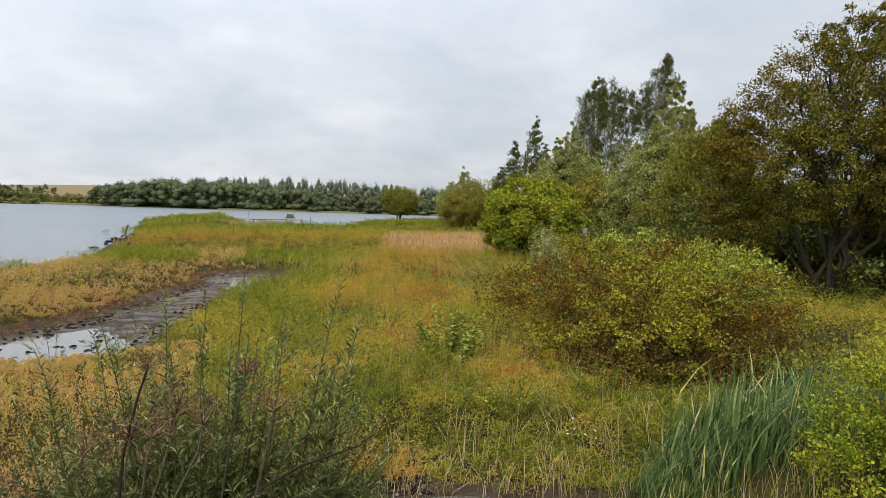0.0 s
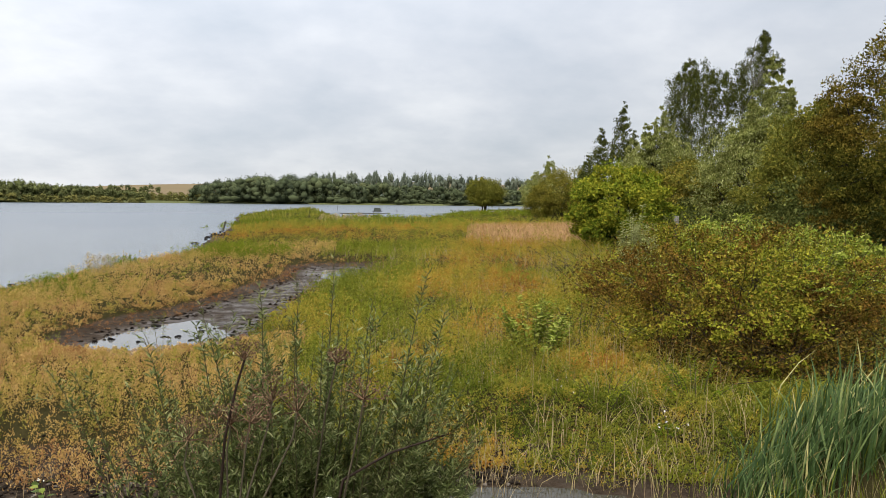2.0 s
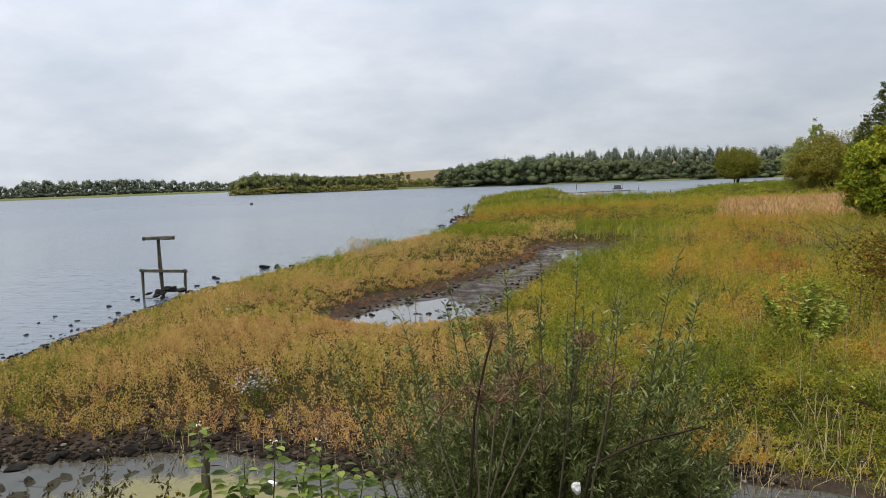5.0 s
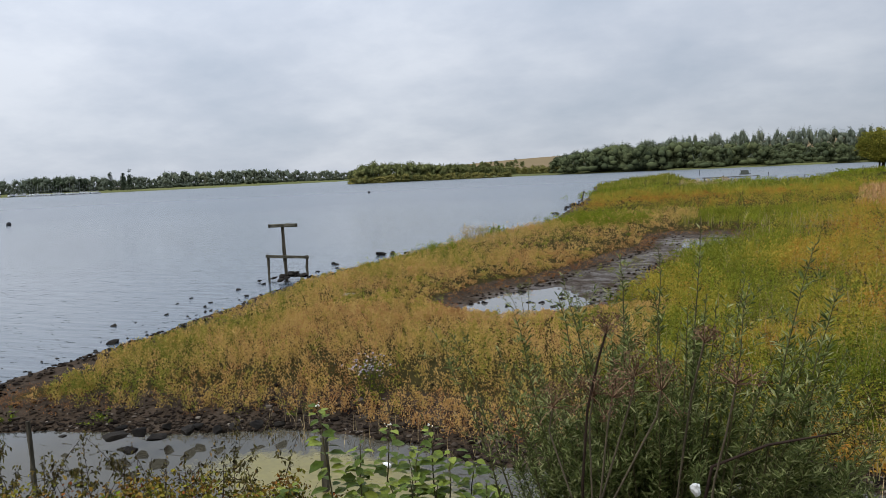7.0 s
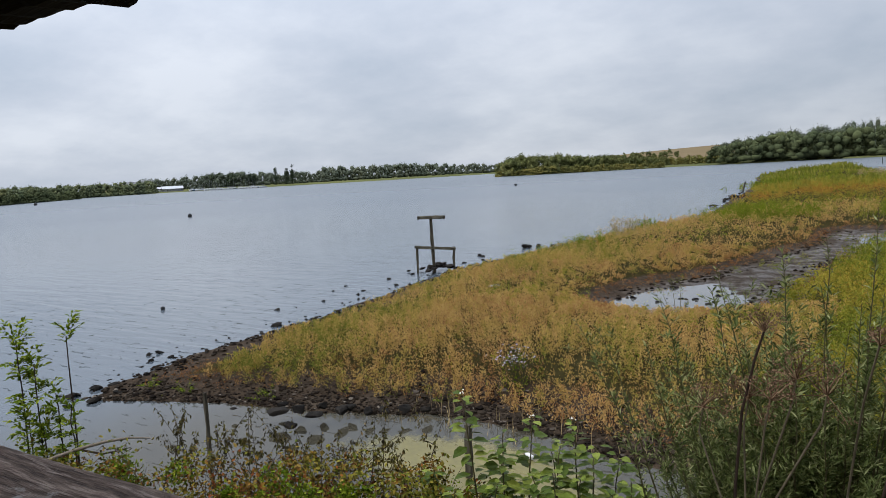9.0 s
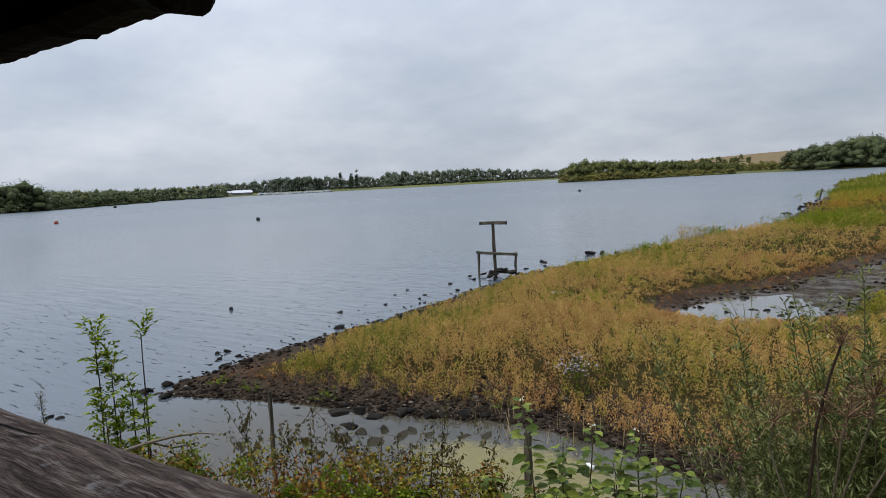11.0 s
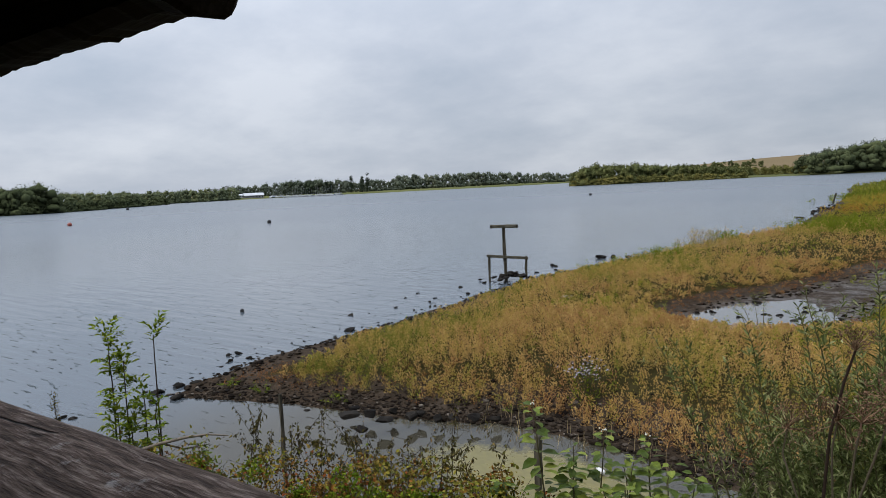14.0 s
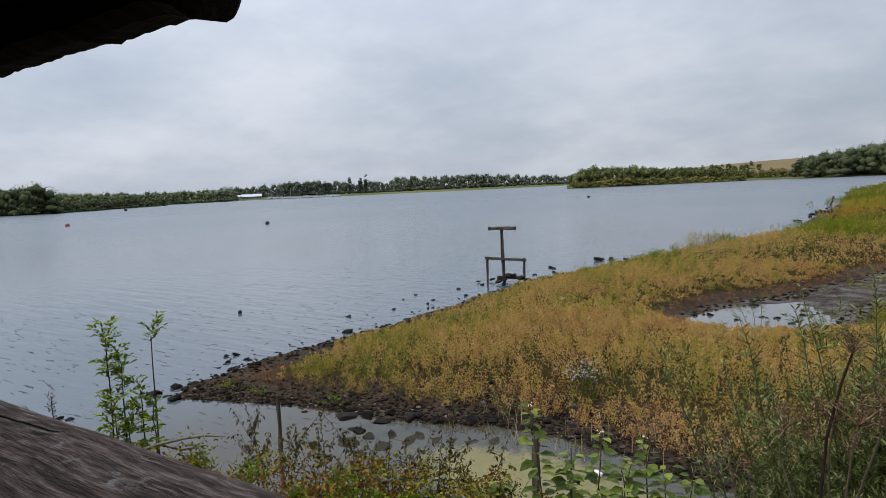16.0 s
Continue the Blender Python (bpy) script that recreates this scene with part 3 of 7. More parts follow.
def height(X, Y):
    d, ins = seg_dist(X, Y, LAND)
    sd = np.where(ins, d, -d)
    h = np.where(sd > 0, 0.03 + 0.33 * smooth01(sd / 5.0), np.maximum(sd * 0.13, -1.2))
    h += smooth01((sd - 3) / 20) * 0.12
    h += np.where(sd > 0.4, 0.05 * wobble(X, Y, 0.9, 1.0) * smooth01((sd - 0.4) / 2), 0)
    h += np.where(sd > -1, 0.018 * wobble(X, Y, 7.0, 2.0), 0)
    # headland hump, bank round the lone tree, rise under the wood
    h += smooth01(sd / 4) * (0.35 * np.exp(-(((X + 12) / 8) ** 2 + ((Y - 104) / 15) ** 2)) + 0.55 * np.exp(-(((X + 8.3) / 2.6) ** 2 + ((Y - 107) / 9) ** 2)) + 0.65 * np.exp(-(((X - 17) / 16) ** 2 + ((Y - 102) / 22) ** 2)))
    h += smooth01(sd / 6) * 0.9 * smooth01((X - 6 - 0.05 * Y) / 30)
    # bank on which the hide stands
    h += smooth01((3.8 - Y) / 3.0) * 0.5 * smooth01((X + 9) / 4)
    di, ii = seg_dist(X, Y, INLET)
    si = np.where(ii, -di, di)
    h = np.where(sd > -3, np.minimum(h, np.where(si < 0, np.maximum(si * 0.25, -0.3) + 0.004, 0.01 + 0.16 * smooth01(si / 1.4) + np.maximum(si - 1.0, 0) * 0.4)), h)
    dm, im = seg_dist(X, Y, MUDPOOL)
    sm = np.where(im, -dm, dm)
    pool = np.full(X.shape, 9.0)
    for poly in POOLS:
        dp, ip = seg_dist(X, Y, poly)
        pool = np.minimum(pool, np.where(ip, -dp, dp))
    bed = 0.120 + np.clip(0.12 * pool, -0.03, 0.009) + 0.010 * wobble(X, Y, 2.6, 4.0) + 0.009 * wobble(X, Y, 9.0, 5.0)
    bowl = np.where(sm < 0, bed, 0.155 + 0.2 * smooth01(sm / 0.9) + np.maximum(sm - 0.9, 0) * 0.5)
    h = np.minimum(h, bowl)
    # far shores
    for poly, hill in ((FAR_WEST, 5.0), (FAR_NORTH, 9.0)):
        df, inf = seg_dist(X, Y, poly)
        h = np.where(inf, 0.2 + np.minimum(df * 0.03, 1.5) + hill * smooth01((df - 60) / 500), h)
    bx, by = polar(-15, 640)
    h += np.where(h > 0.15, 9 * np.exp(-(((X - bx) / 150) ** 2 + ((Y - by) / 130) ** 2)), 0)
    bx, by = polar(3, 900)
    h += np.where((h > 0.15) & (Y > 250), 16 * np.exp(-(((X - bx) / 300) ** 2 + ((Y - by) / 260) ** 2)), 0)
    return h, sd, si, sm


def mud_mask(sd, si, sm):
    lake = 1 - smooth01((sd - 0.35) / 0.9)
    inl = 1 - smooth01((si - 0.7) / 0.7)
    pool = 1 - smooth01((sm - 0.15) / 0.45)
    return np.maximum(np.maximum(lake, inl), pool)


def build_ground():
    a, step = 7.0, 0.037
    k = int(math.asinh(2500 / a) / step)
    u = np.arange(-k, k + 1) * step
    xs = -3.0 + a * np.sinh(u)
    ys = 9.0 + a * np.sinh(u)
    X, Y = np.meshgrid(xs, ys)
    h, sd, si, sm = height(X, Y)
    n = len(xs)
    V = np.stack([X, Y, h], -1).reshape(-1, 3)
    i, j = np.meshgrid(np.arange(n - 1), np.arange(n - 1), indexing="ij")
    q = (i * n + j).ravel()
    Q = np.stack([q, q + 1, q + n + 1, q + n], 1)
    ob = np_mesh("ground", V, Q, M_GROUND, smooth=True)
    at = ob.data.attributes.new("mud", "FLOAT", "POINT")
    m = np.where(np.hypot(X, Y) < 160, mud_mask(sd, si, sm), 0.0)
    at.data.foreach_set("value", m.ravel().astype(np.float32))
    at = ob.data.attributes.new("wet", "FLOAT", "POINT")
    at.data.foreach_set("value", smooth01(-sm / 0.35).ravel().astype(np.float32))
    tagged(ob, "olive meadow soil and brown mud by a lake", "ground", kind="structure")


build_ground()


def sheet(name, pts, z, mat, label):
    bm = bmesh.new()
    bm.faces.new([bm.verts.new((x, y, z)) for x, y in pts])
    ob = part(name, bm, mat)
    return tagged(ob, label, "water", kind="structure")


sheet("water_lake", [(-2600, -2600), (2600, -2600), (2600, 2600), (-2600, 2600)], 0.0, M_LAKE, "wide grey lake with small wind ripples")
sheet("water_puddle", [(-6.2, 12), (0.5, 12), (0.8, 28), (-4.5, 28)], 0.118, M_PUDDLE, "shallow muddy puddle among dark stones")


# ---- meadow ----
def ring_points(n, r0, r1, az0, az1, power):
    """Scattered points round the bank, thinning out with distance."""
    u = rng.random(n)
    e = 2 - power
    r = (r0 ** e + u * (r1 ** e - r0 ** e)) ** (1 / e) if abs(e) > 1e-6 else r0 * (r1 / r0) ** u
    az = np.radians(rng.uniform(az0, az1, n))
    return -0.43 + r * np.sin(az), 1.1 + r * np.cos(az), r


def patchy(X, Y, size, seed=0):
    """Soft random patches of that size over the ground, from 0 to 1."""
    out, amp, total = np.zeros(np.shape(X)), 1.0, 0.0
    for o in range(3):
        u, v = X / size * 2 ** o + 37.3 + seed * 5.1, Y / size * 2 ** o + 91.7 + seed * 3.7
        i, j = np.floor(u), np.floor(v)
        f, g = smooth01(u - i), smooth01(v - j)
        h = lambda a, b: np.modf(np.abs(np.sin(a * 127.1 + b * 311.7 + seed * 74.7) * 43758.5453))[0]
        out += amp * ((h(i, j) * (1 - f) + h(i + 1, j) * f) * (1 - g) + (h(i, j + 1) * (1 - f) + h(i + 1, j + 1) * f) * g)
        total += amp
        amp *= 0.55
    return out / total


def herbs(X, Y, H, W, leaves, size, up=1.2, slim=0.34, bare=0.08):
    """Upright leafy plants: small leaves set round a stem, wider below."""
    n = len(X)
    Z = height(X, Y)[0]
    rep = np.repeat(np.arange(n), leaves)
    full = lambda v: (np.full(n, float(v)) if np.ndim(v) == 0 else v)[rep]
    s = bare + (1 - bare) * rng.random(len(rep)) ** 0.85
    Hh = full(H)
    lean = rng.normal(0, 0.13, (n, 2))[rep]
    az = rng.uniform(0, 2 * math.pi, len(rep))
    D = np.stack([np.cos(az), np.sin(az), full(up) * rng.uniform(0.0, 1.5, len(rep))], 1)
    out = full(W) * (1.15 - 0.85 * s) * rng.random(len(rep)) ** 0.7
    P = np.stack([X[rep] + lean[:, 0] * s * Hh + D[:, 0] * out, Y[rep] + lean[:, 1] * s * Hh + D[:, 1] * out, Z[rep] + s * Hh - 0.01], 1)
    L = full(size) * rng.uniform(0.6, 1.4, len(rep))
    return leaf_quads(P, D, L, L * full(slim))


MOUND = [polar(24, 10.6), polar(28, 9.7), polar(33, 9.5), polar(38, 9.6), polar(44, 10.5), polar(45, 16), polar(38, 16.5), polar(30, 15), polar(23, 14.5)]


def zone_split(X, Y):
    """Where herbs grow, which of them stand in the yellow stretch, and the distances to pool, lake and inlet."""
    h, sd, si, sm = height(X, Y)
    rag = 0.62 * patchy(X, Y, 0.8, 3) + 0.38 * patchy(X, Y, 0.16, 17)
    dry = (sd > 0.25 + 0.6 * rag + 0.8 * smooth01((10.5 - Y) / 3.0)) & (si > (0.12 + 1.05 * rag) * np.interp(X, [-8.5, -6.5, -4.0], [1.0, 0.7, 0.42])) & (sm > 0.1 + 0.5 * rag) & (Y > 7.0)
    # the yellow stretch lies between the shore and the mud pool
    east = np.where(Y < 13, -1.9 + 0.12 * (Y - 7), np.where(Y < 29, -2.6 + 0.1 * (Y - 13), -2.0)) + 1.6 * (patchy(X, Y, 2.0, 9) - 0.5)
    ochre = dry & (X < east) & (Y < 31 + 8 * patchy(X, Y, 5.0, 2))
    # nothing grows in the deep shade under the bramble mound
    dry &= seg_dist(X, Y, MOUND)[1] == False
    return dry, ochre & dry, sm, sd, si


def bump_at(X, Y, spots):
    """Soft patches round given places: x, y, radius."""
    return np.max([np.exp(-(((X - x) ** 2 + (Y - y) ** 2) / r ** 2)) for x, y, r in spots], axis=0)


RUSTY = [(2.0, 20.8, 1.6), (4.0, 24.5, 2.2), (1.2, 16.6, 0.8), (0.2, 10.7, 0.55), (4.4, 28.5, 2.0), (2.6, 9.9, 0.5), (0.5, 8.0, 0.6), (5.5, 33, 3), (3.2, 17.5, 0.8), (2.0, 12.6, 0.5),
         (-7, 47, 5), (-3, 50, 5), (2.5, 54, 6), (7.3, 51, 4), (-1, 41, 3), (-9, 60, 4), (12, 62, 6)]
FRESH = [(-1.3, 17.8, 1.6), (-0.2, 20.5, 1.6), (0.5, 23, 1.8), (0, 14.8, 1.2), (2.6, 13.6, 0.9), (0.9, 9.6, 0.8), (2.2, 8.9, 0.7), (-4.5, 33, 3), (0, 33, 4), (-6, 30, 1.5), (5, 70, 12), (-12, 80, 9), (-9, 100, 12), (10, 95, 14)]


def build_meadow():
    # rings of plants, finer and denser near the bank
    for r0, r1, per_m2, leaves in ((6.6, 12.5, 84, 36), (12.5, 20, 48, 25), (20, 36, 16, 13), (36, 66, 4.6, 10), (66, 126, 1.1, 10)):
        a0, a1 = (-70, 52) if r0 < 30 else (-30, 34)
        X, Y, r = ring_points(int(per_m2 * radians(a1 - a0) * (r1 * r1 - r0 * r0) / 2), r0, r1, a0, a1, 0.0)
        dry, ochre, sm, sd, si = zone_split(X, Y)
        size = 0.0155 + 0.0016 * r
        wide = 0.045 + 0.0045 * r
        k = ochre
        if k.sum() > 50:
            edge = np.minimum(np.minimum(sm, si - 0.5), 9)
            t = 0.47 + 0.9 * (patchy(X, Y, 1.5, 1) - 0.5) + 0.75 * (patchy(X, Y, 0.4, 4) - 0.5) + rng.normal(0, 0.17, len(X)) - 0.16 * np.exp(-np.maximum(edge, 0) / 0.6) + 0.15 * np.exp(-np.maximum(sd - 0.3, 0) / 0.9)
            t = np.clip(t, 0, 1)
            H = (0.33 * (0.62 + 0.38 * smooth01((si - 0.5) / 1.2)) * (0.35 + 0.65 * smooth01(sm / 3.5)) * (0.55 + 0.45 * smooth01((sd - 0.3) / 2))) * (0.75 + 0.5 * patchy(X, Y, 0.8, 5)) * rng.uniform(0.7, 1.2, len(X))
            V, Q = herbs(X[k], Y[k], H[k], wide[k] * 0.72, leaves, size[k], 1.7, 0.38)
            tagged(np_mesh("yellow_herb_stand", V, Q, M_OCHRE, tint=t[k]), "stand of low yellow-brown herbs along the shore", "herbs", kind="stuff")
        k = dry & ~ochre
        rust, fresh = bump_at(X, Y, RUSTY), bump_at(X, Y, FRESH)
        t = 0.44 + 0.5 * (patchy(X, Y, 3.2, 7) - 0.5) + 0.5 * (patchy(X, Y, 0.7, 8) - 0.5) + 0.34 * rust - 0.26 * fresh + rng.normal(0, 0.085, len(X))
        t = np.clip(t, 0, 1)
        H = (0.13 + 0.31 * smooth01((Y - 7.6) / 5.0)) * (0.4 + 1.9 * patchy(X, Y, 0.8, 6) ** 1.8) * rng.uniform(0.65, 1.25, len(X)) * (1 + 0.25 * rust) * (1 - 0.25 * smooth01((r - 30) / 20))
        V, Q = herbs(X[k], Y[k], H[k], wide[k] * 1.25, leaves, size[k] * 1.05, 0.95 + 0.9 * smooth01((r[k] - 14) / 14), 0.46 - 0.1 * smooth01((r[k] - 14) / 14))
        tagged(np_mesh("meadow_herbs", V, Q, M_MEADOW, tint=t[k]), "low olive, green and rusty meadow herbs", "herbs", kind="stuff")
    # dense low sward above the mud
    X, Y, r = ring_points(9500, 6.8, 11.5, -6, 40, 0.0)
    dry, ochre, sm, sd, si = zone_split(X, Y)
    k = dry & ~ochre & (Y < 11)
    t = np.clip(0.3 + 1.0 * (patchy(X, Y, 1.1, 21) - 0.5) + 0.6 * (patchy(X, Y, 0.3, 22) - 0.5) + 0.3 * bump_at(X, Y, RUSTY) + rng.normal(0, 0.1, len(X)), 0, 1)
    V, Q = herbs(X[k], Y[k], rng.uniform(0.05, 0.2, k.sum()) * (0.2 + 1.5 * patchy(X[k], Y[k], 0.45, 23)), 0.055, 14, 0.030, 1.0, 0.42)
    tagged(np_mesh("low_sward", V, Q, M_MEADOW, tint=t[k]), "low dense yellow-green sward above the mud", "herbs", kind="stuff")
    # grass by the pool and over the wetter ground
    X, Y, r = ring_points(30000, 9, 120, -40, 45, 1.7)
    dry, ochre, sm, sd, si = zone_split(X, Y)
    g = np.clip(r / 10, 0.7, 12)
    k = dry & ~ochre & (rng.random(len(X)) < 0.10 + 0.95 * bump_at(X, Y, FRESH[:4] + FRESH[7:]) * (0.4 + patchy(X, Y, 1.5, 11)))
    i = np.where(k)[0]
    rep = np.repeat(i, 4)
    P = np.stack([X[rep] + rng.normal(0, 0.04, len(rep)) * g[rep], Y[rep] + rng.normal(0, 0.04, len(rep)) * g[rep], np.zeros(len(rep))], 1)
    P[:, 2] = height(P[:, 0], P[:, 1])[0] - 0.02
    V, Q = blades(P, rng.uniform(0.2, 0.52, len(rep)) * (0.5 + 0.5 * smooth01(sm[rep] / 2)), 0.007 * g[rep] ** 0.8, rng.uniform(0.1, 0.8, len(rep)), rng.normal(0.3, 1.3, len(rep)))
    t = np.clip(0.55 + 0.6 * (patchy(X[i], Y[i], 1.6, 3) - 0.5) + rng.normal(0, 0.2, len(i)), 0, 1)
    tagged(np_mesh("meadow_grass", V, Q, M_LUSH, tint=t), "fresh green grass beside the mud pool", "grass", kind="stuff")
    # green plants in the yellow stand, most of them near the lake
    X, Y, r = ring_points(4200, 7.5, 40, -68, -6, 1.5)
    dry, ochre, sm, sd, si = zone_split(X, Y)
    k = ochre & (rng.random(len(X)) < 1.5 * (patchy(X, Y, 0.9, 14) - 0.38) + 0.8 * np.exp(-sd / 0.9))
    V, Q = herbs(X[k], Y[k], rng.uniform(0.14, 0.36, k.sum()), 0.04 + 0.004 * r[k], 22, 0.016 + 0.0017 * r[k], 1.3, 0.34)
    tagged(np_mesh("green_herb_patches", V, Q, M_FORB, tint=np.clip(rng.normal(0.45, 0.2, k.sum()), 0, 1)), "green herbs growing in the yellow stand", "herbs", kind="stuff")
    # fresh grass on the low spit
    n = 9000
    X, Y = rng.uniform(-19, 6, n), rng.uniform(60, 112, n)
    k = zone_split(X, Y)[0] & (patchy(X, Y, 7.0, 5) > 0.42)
    P = np.stack([X[k], Y[k], height(X[k], Y[k])[0] - 0.02], 1)
    V, Q = blades(P, rng.uniform(0.3, 0.8, k.sum()) * (0.5 + patchy(X[k], Y[k], 5.0, 6)), np.full(k.sum(), 0.06), rng.uniform(0.1, 0.6, k.sum()), rng.uniform(0, 6.3, k.sum()))
    tagged(np_mesh("spit_grass", V, Q, M_SPIT, tint=np.clip(0.45 + 0.9 * (patchy(X[k], Y[k], 6, 2) - 0.5) + rng.normal(0, 0.15, k.sum()), 0, 1)), "fresh green grass on the low spit", "grass", kind="stuff")
    # sparse weeds on the dry part of the mud pool and reddish herbs round its rim
    n = 5200
    X, Y = rng.uniform(-6.8, 0.8, n), rng.uniform(11.6, 29, n)
    h, sd, si, sm = height(X, Y)
    inner = (sm < -0.2) & (Y > 15.5) & (Y < 23) & (h > 0.13) & (patchy(X, Y, 0.9, 6) > 0.5)
    rim = (sm > -0.12) & (sm < 0.75) & (rng.random(n) < 1 - sm)
    for k, mat, name, label in ((inner & (rng.random(n) < 0.5), M_FORB, "pool_weeds", "sparse green weeds on the drying mud pool"), (rim, M_RIM, "rim_herbs", "reddish-brown low herbs round the mud pool")):
        V, Q = herbs(X[k], Y[k], rng.uniform(0.05, 0.19, k.sum()), 0.07, 15, 0.034, 1.2, 0.3)
        tagged(np_mesh(name, V, Q, mat, tint=rng.random(k.sum())), label, "herbs", kind="stuff")
    # low reddish seedlings scattered over the mud below the yellow stand
    n = 2600
    X, Y = rng.uniform(-9.5, 2.2, n), rng.uniform(6.4, 9.0, n)
    h, sd, si, sm = height(X, Y)
    k = (si > 0.35) & (si < 1.5) & (sd > 0.5) & (patchy(X, Y, 0.8, 12) > 0.47 + 0.1 * rng.random(n) - 0.12 * (si - 0.4))
    V, Q = herbs(X[k], Y[k], rng.uniform(0.03, 0.14, k.sum()), 0.05, 12, 0.02, 1.0, 0.36)
    tagged(np_mesh("mud_seedlings", V, Q, M_RIM, tint=rng.random(k.sum())), "low reddish seedlings on the bare mud", "herbs", kind="stuff")
    # green tufts and brown remains on the mud strip below the meadow
    n = 1500
    X, Y = rng.uniform(-1.6, 3.9, n), rng.uniform(7.1, 8.9, n)
    h, sd, si, sm = height(X, Y)
    k = (si > 0.06) & (si < 1.1) & (patchy(X, Y, 0.35, 31) > 0.6 - 0.16 * si)
    V, Q = herbs(X[k], Y[k], rng.uniform(0.04, 0.22, k.sum()), 0.05, 16, 0.026, 1.4, 0.3)
    tagged(np_mesh("mud_edge_herbs", V, Q, M_MEADOW, tint=np.clip(0.35 + 1.3 * (patchy(X[k], Y[k], 0.5, 32) - 0.5) + rng.normal(0, 0.2, k.sum()), 0, 1)), "ragged green and brown herbs on the mud", "herbs", kind="stuff")
    # thin pale grass heads over the meadow
    X, Y, r = ring_points(5200, 8, 30, -12, 40, 1.6)
    dry, ochre, sm, sd, si = zone_split(X, Y)
    k = dry & ~ochre & (patchy(X, Y, 2.2, 7) > 0.5)
    P = np.stack([X[k], Y[k], height(X[k], Y[k])[0]], 1)
    V, Q = blades(P, rng.uniform(0.35, 0.75, k.sum()), 0.0035 * np.clip(r[k] / 10, 0.8, 5) ** 0.9, rng.uniform(0.05, 0.6, k.sum()), rng.uniform(0, 6.3, k.sum()))
    tagged(np_mesh("seeding_grass", V, Q, M_STRAW), "thin pale seeding grass over the meadow", "grass", kind="stuff")
    # taller weeds: on the shore, behind the mud pool and before the spit
    spots = [(-9.0, 25.2, 0.9, 0.5, 0.75, 60, M_STRAW), (-9.3, 22.3, 0.5, 1.3, 0.42, 80, M_LUSH), (-9.3, 18.9, 0.45, 1.2, 0.36, 60, M_LUSH), (-5.6, 29.3, 1.3, 1.0, 0.62, 110, M_LUSH), (-4.4, 30.6, 1.2, 0.9, 0.6, 80, M_LUSH), (-6.8, 31.8, 0.9, 1.2, 0.5, 60, M_LUSH), (-9.6, 29.0, 0.5, 1.2, 0.4, 50, M_LUSH),
             (-7.5, 36, 1.8, 1.5, 0.45, 60, M_LUSH), (-11.5, 68, 2.0, 2.5, 0.55, 60, M_LUSH), (2.0, 74, 4.0, 2.0, 0.7, 80, M_LUSH), (-2.5, 77, 2.5, 2.0, 0.75, 50, M_STRAW), (14, 90, 5, 3, 0.6, 60, M_LUSH), (20, 84, 4, 3, 0.6, 50, M_LUSH)]
    for x, y, rx, ry, hh, m, mat in spots:
        X, Y = x + rng.normal(0, rx * 0.6, m), y + rng.normal(0, ry * 0.6, m)
        V, Q = herbs(X, Y, hh * rng.uniform(0.5, 1.15, m), 0.05 + 0.003 * y, 34, 0.016 + 0.0018 * y, 1.8, 0.3)
        tagged(np_mesh("tall_weeds", V, Q, mat, tint=rng.random(m) * 0.45), "clump of tall weeds standing above the meadow" if mat is M_LUSH else "clump of pale seeding weeds by the shore", "herbs", kind="stuff")


build_meadow()


# ---- trees ----
def crown_leaves(lobes, n, size, slim=0.5, clumps=60, clump_r=0.28, droop=0.0, upward=0.2, hollow=0.5, shell=1.0, oval=False):
    """Leaves in clumps over uneven lobes, thinner inside, with gaps between the clumps."""
    L = np.array(lobes, float)
    w = (L[:, 3] * L[:, 4] * L[:, 5]) ** 0.5
    li = rng.choice(len(L), clumps, p=w / w.sum())
    d = unit(rng.normal(size=(clumps, 3)))
    rad = hollow + (1.04 - hollow) * rng.random(clumps) ** 0.55
    rad *= 1 + 0.16 * np.sin(d[:, 0] * 7 + li) * np.cos(d[:, 2] * 6 + d[:, 1] * 5)
    rad = np.minimum(rad, 1.06)
    C = L[li, :3] + d * L[li, 3:6] * rad[:, None]
    cr = clump_r * rng.uniform(0.6, 1.5, clumps) * L[li, 3:6].mean(1)
    ci = rng.integers(0, clumps, n)
    off = unit(rng.normal(size=(n, 3))) * (rng.random((n, 1)) ** 0.45) * np.array([1.15, 1.15, 0.85])
    P = C[ci] + off * cr[ci][:, None]
    if droop:
        P[:, 2] -= droop * rng.random(n) ** 2 * cr[ci] * 2
    face = d[ci] * 0.7 * shell + unit(off) * 0.5 * shell + rng.normal(size=(n, 3)) * 0.38 + np.array([0, 0, 0.35])
    U = rng.normal(size=(n, 3)) + unit(off) * 0.5 + np.array([0, 0, upward - droop])
    s = size * rng.uniform(0.6, 1.4, n)
    return (leaf_ovals(P, U, s, s * slim, face) if oval else leaf_quads(P, U, s, s * slim, side=face)), C


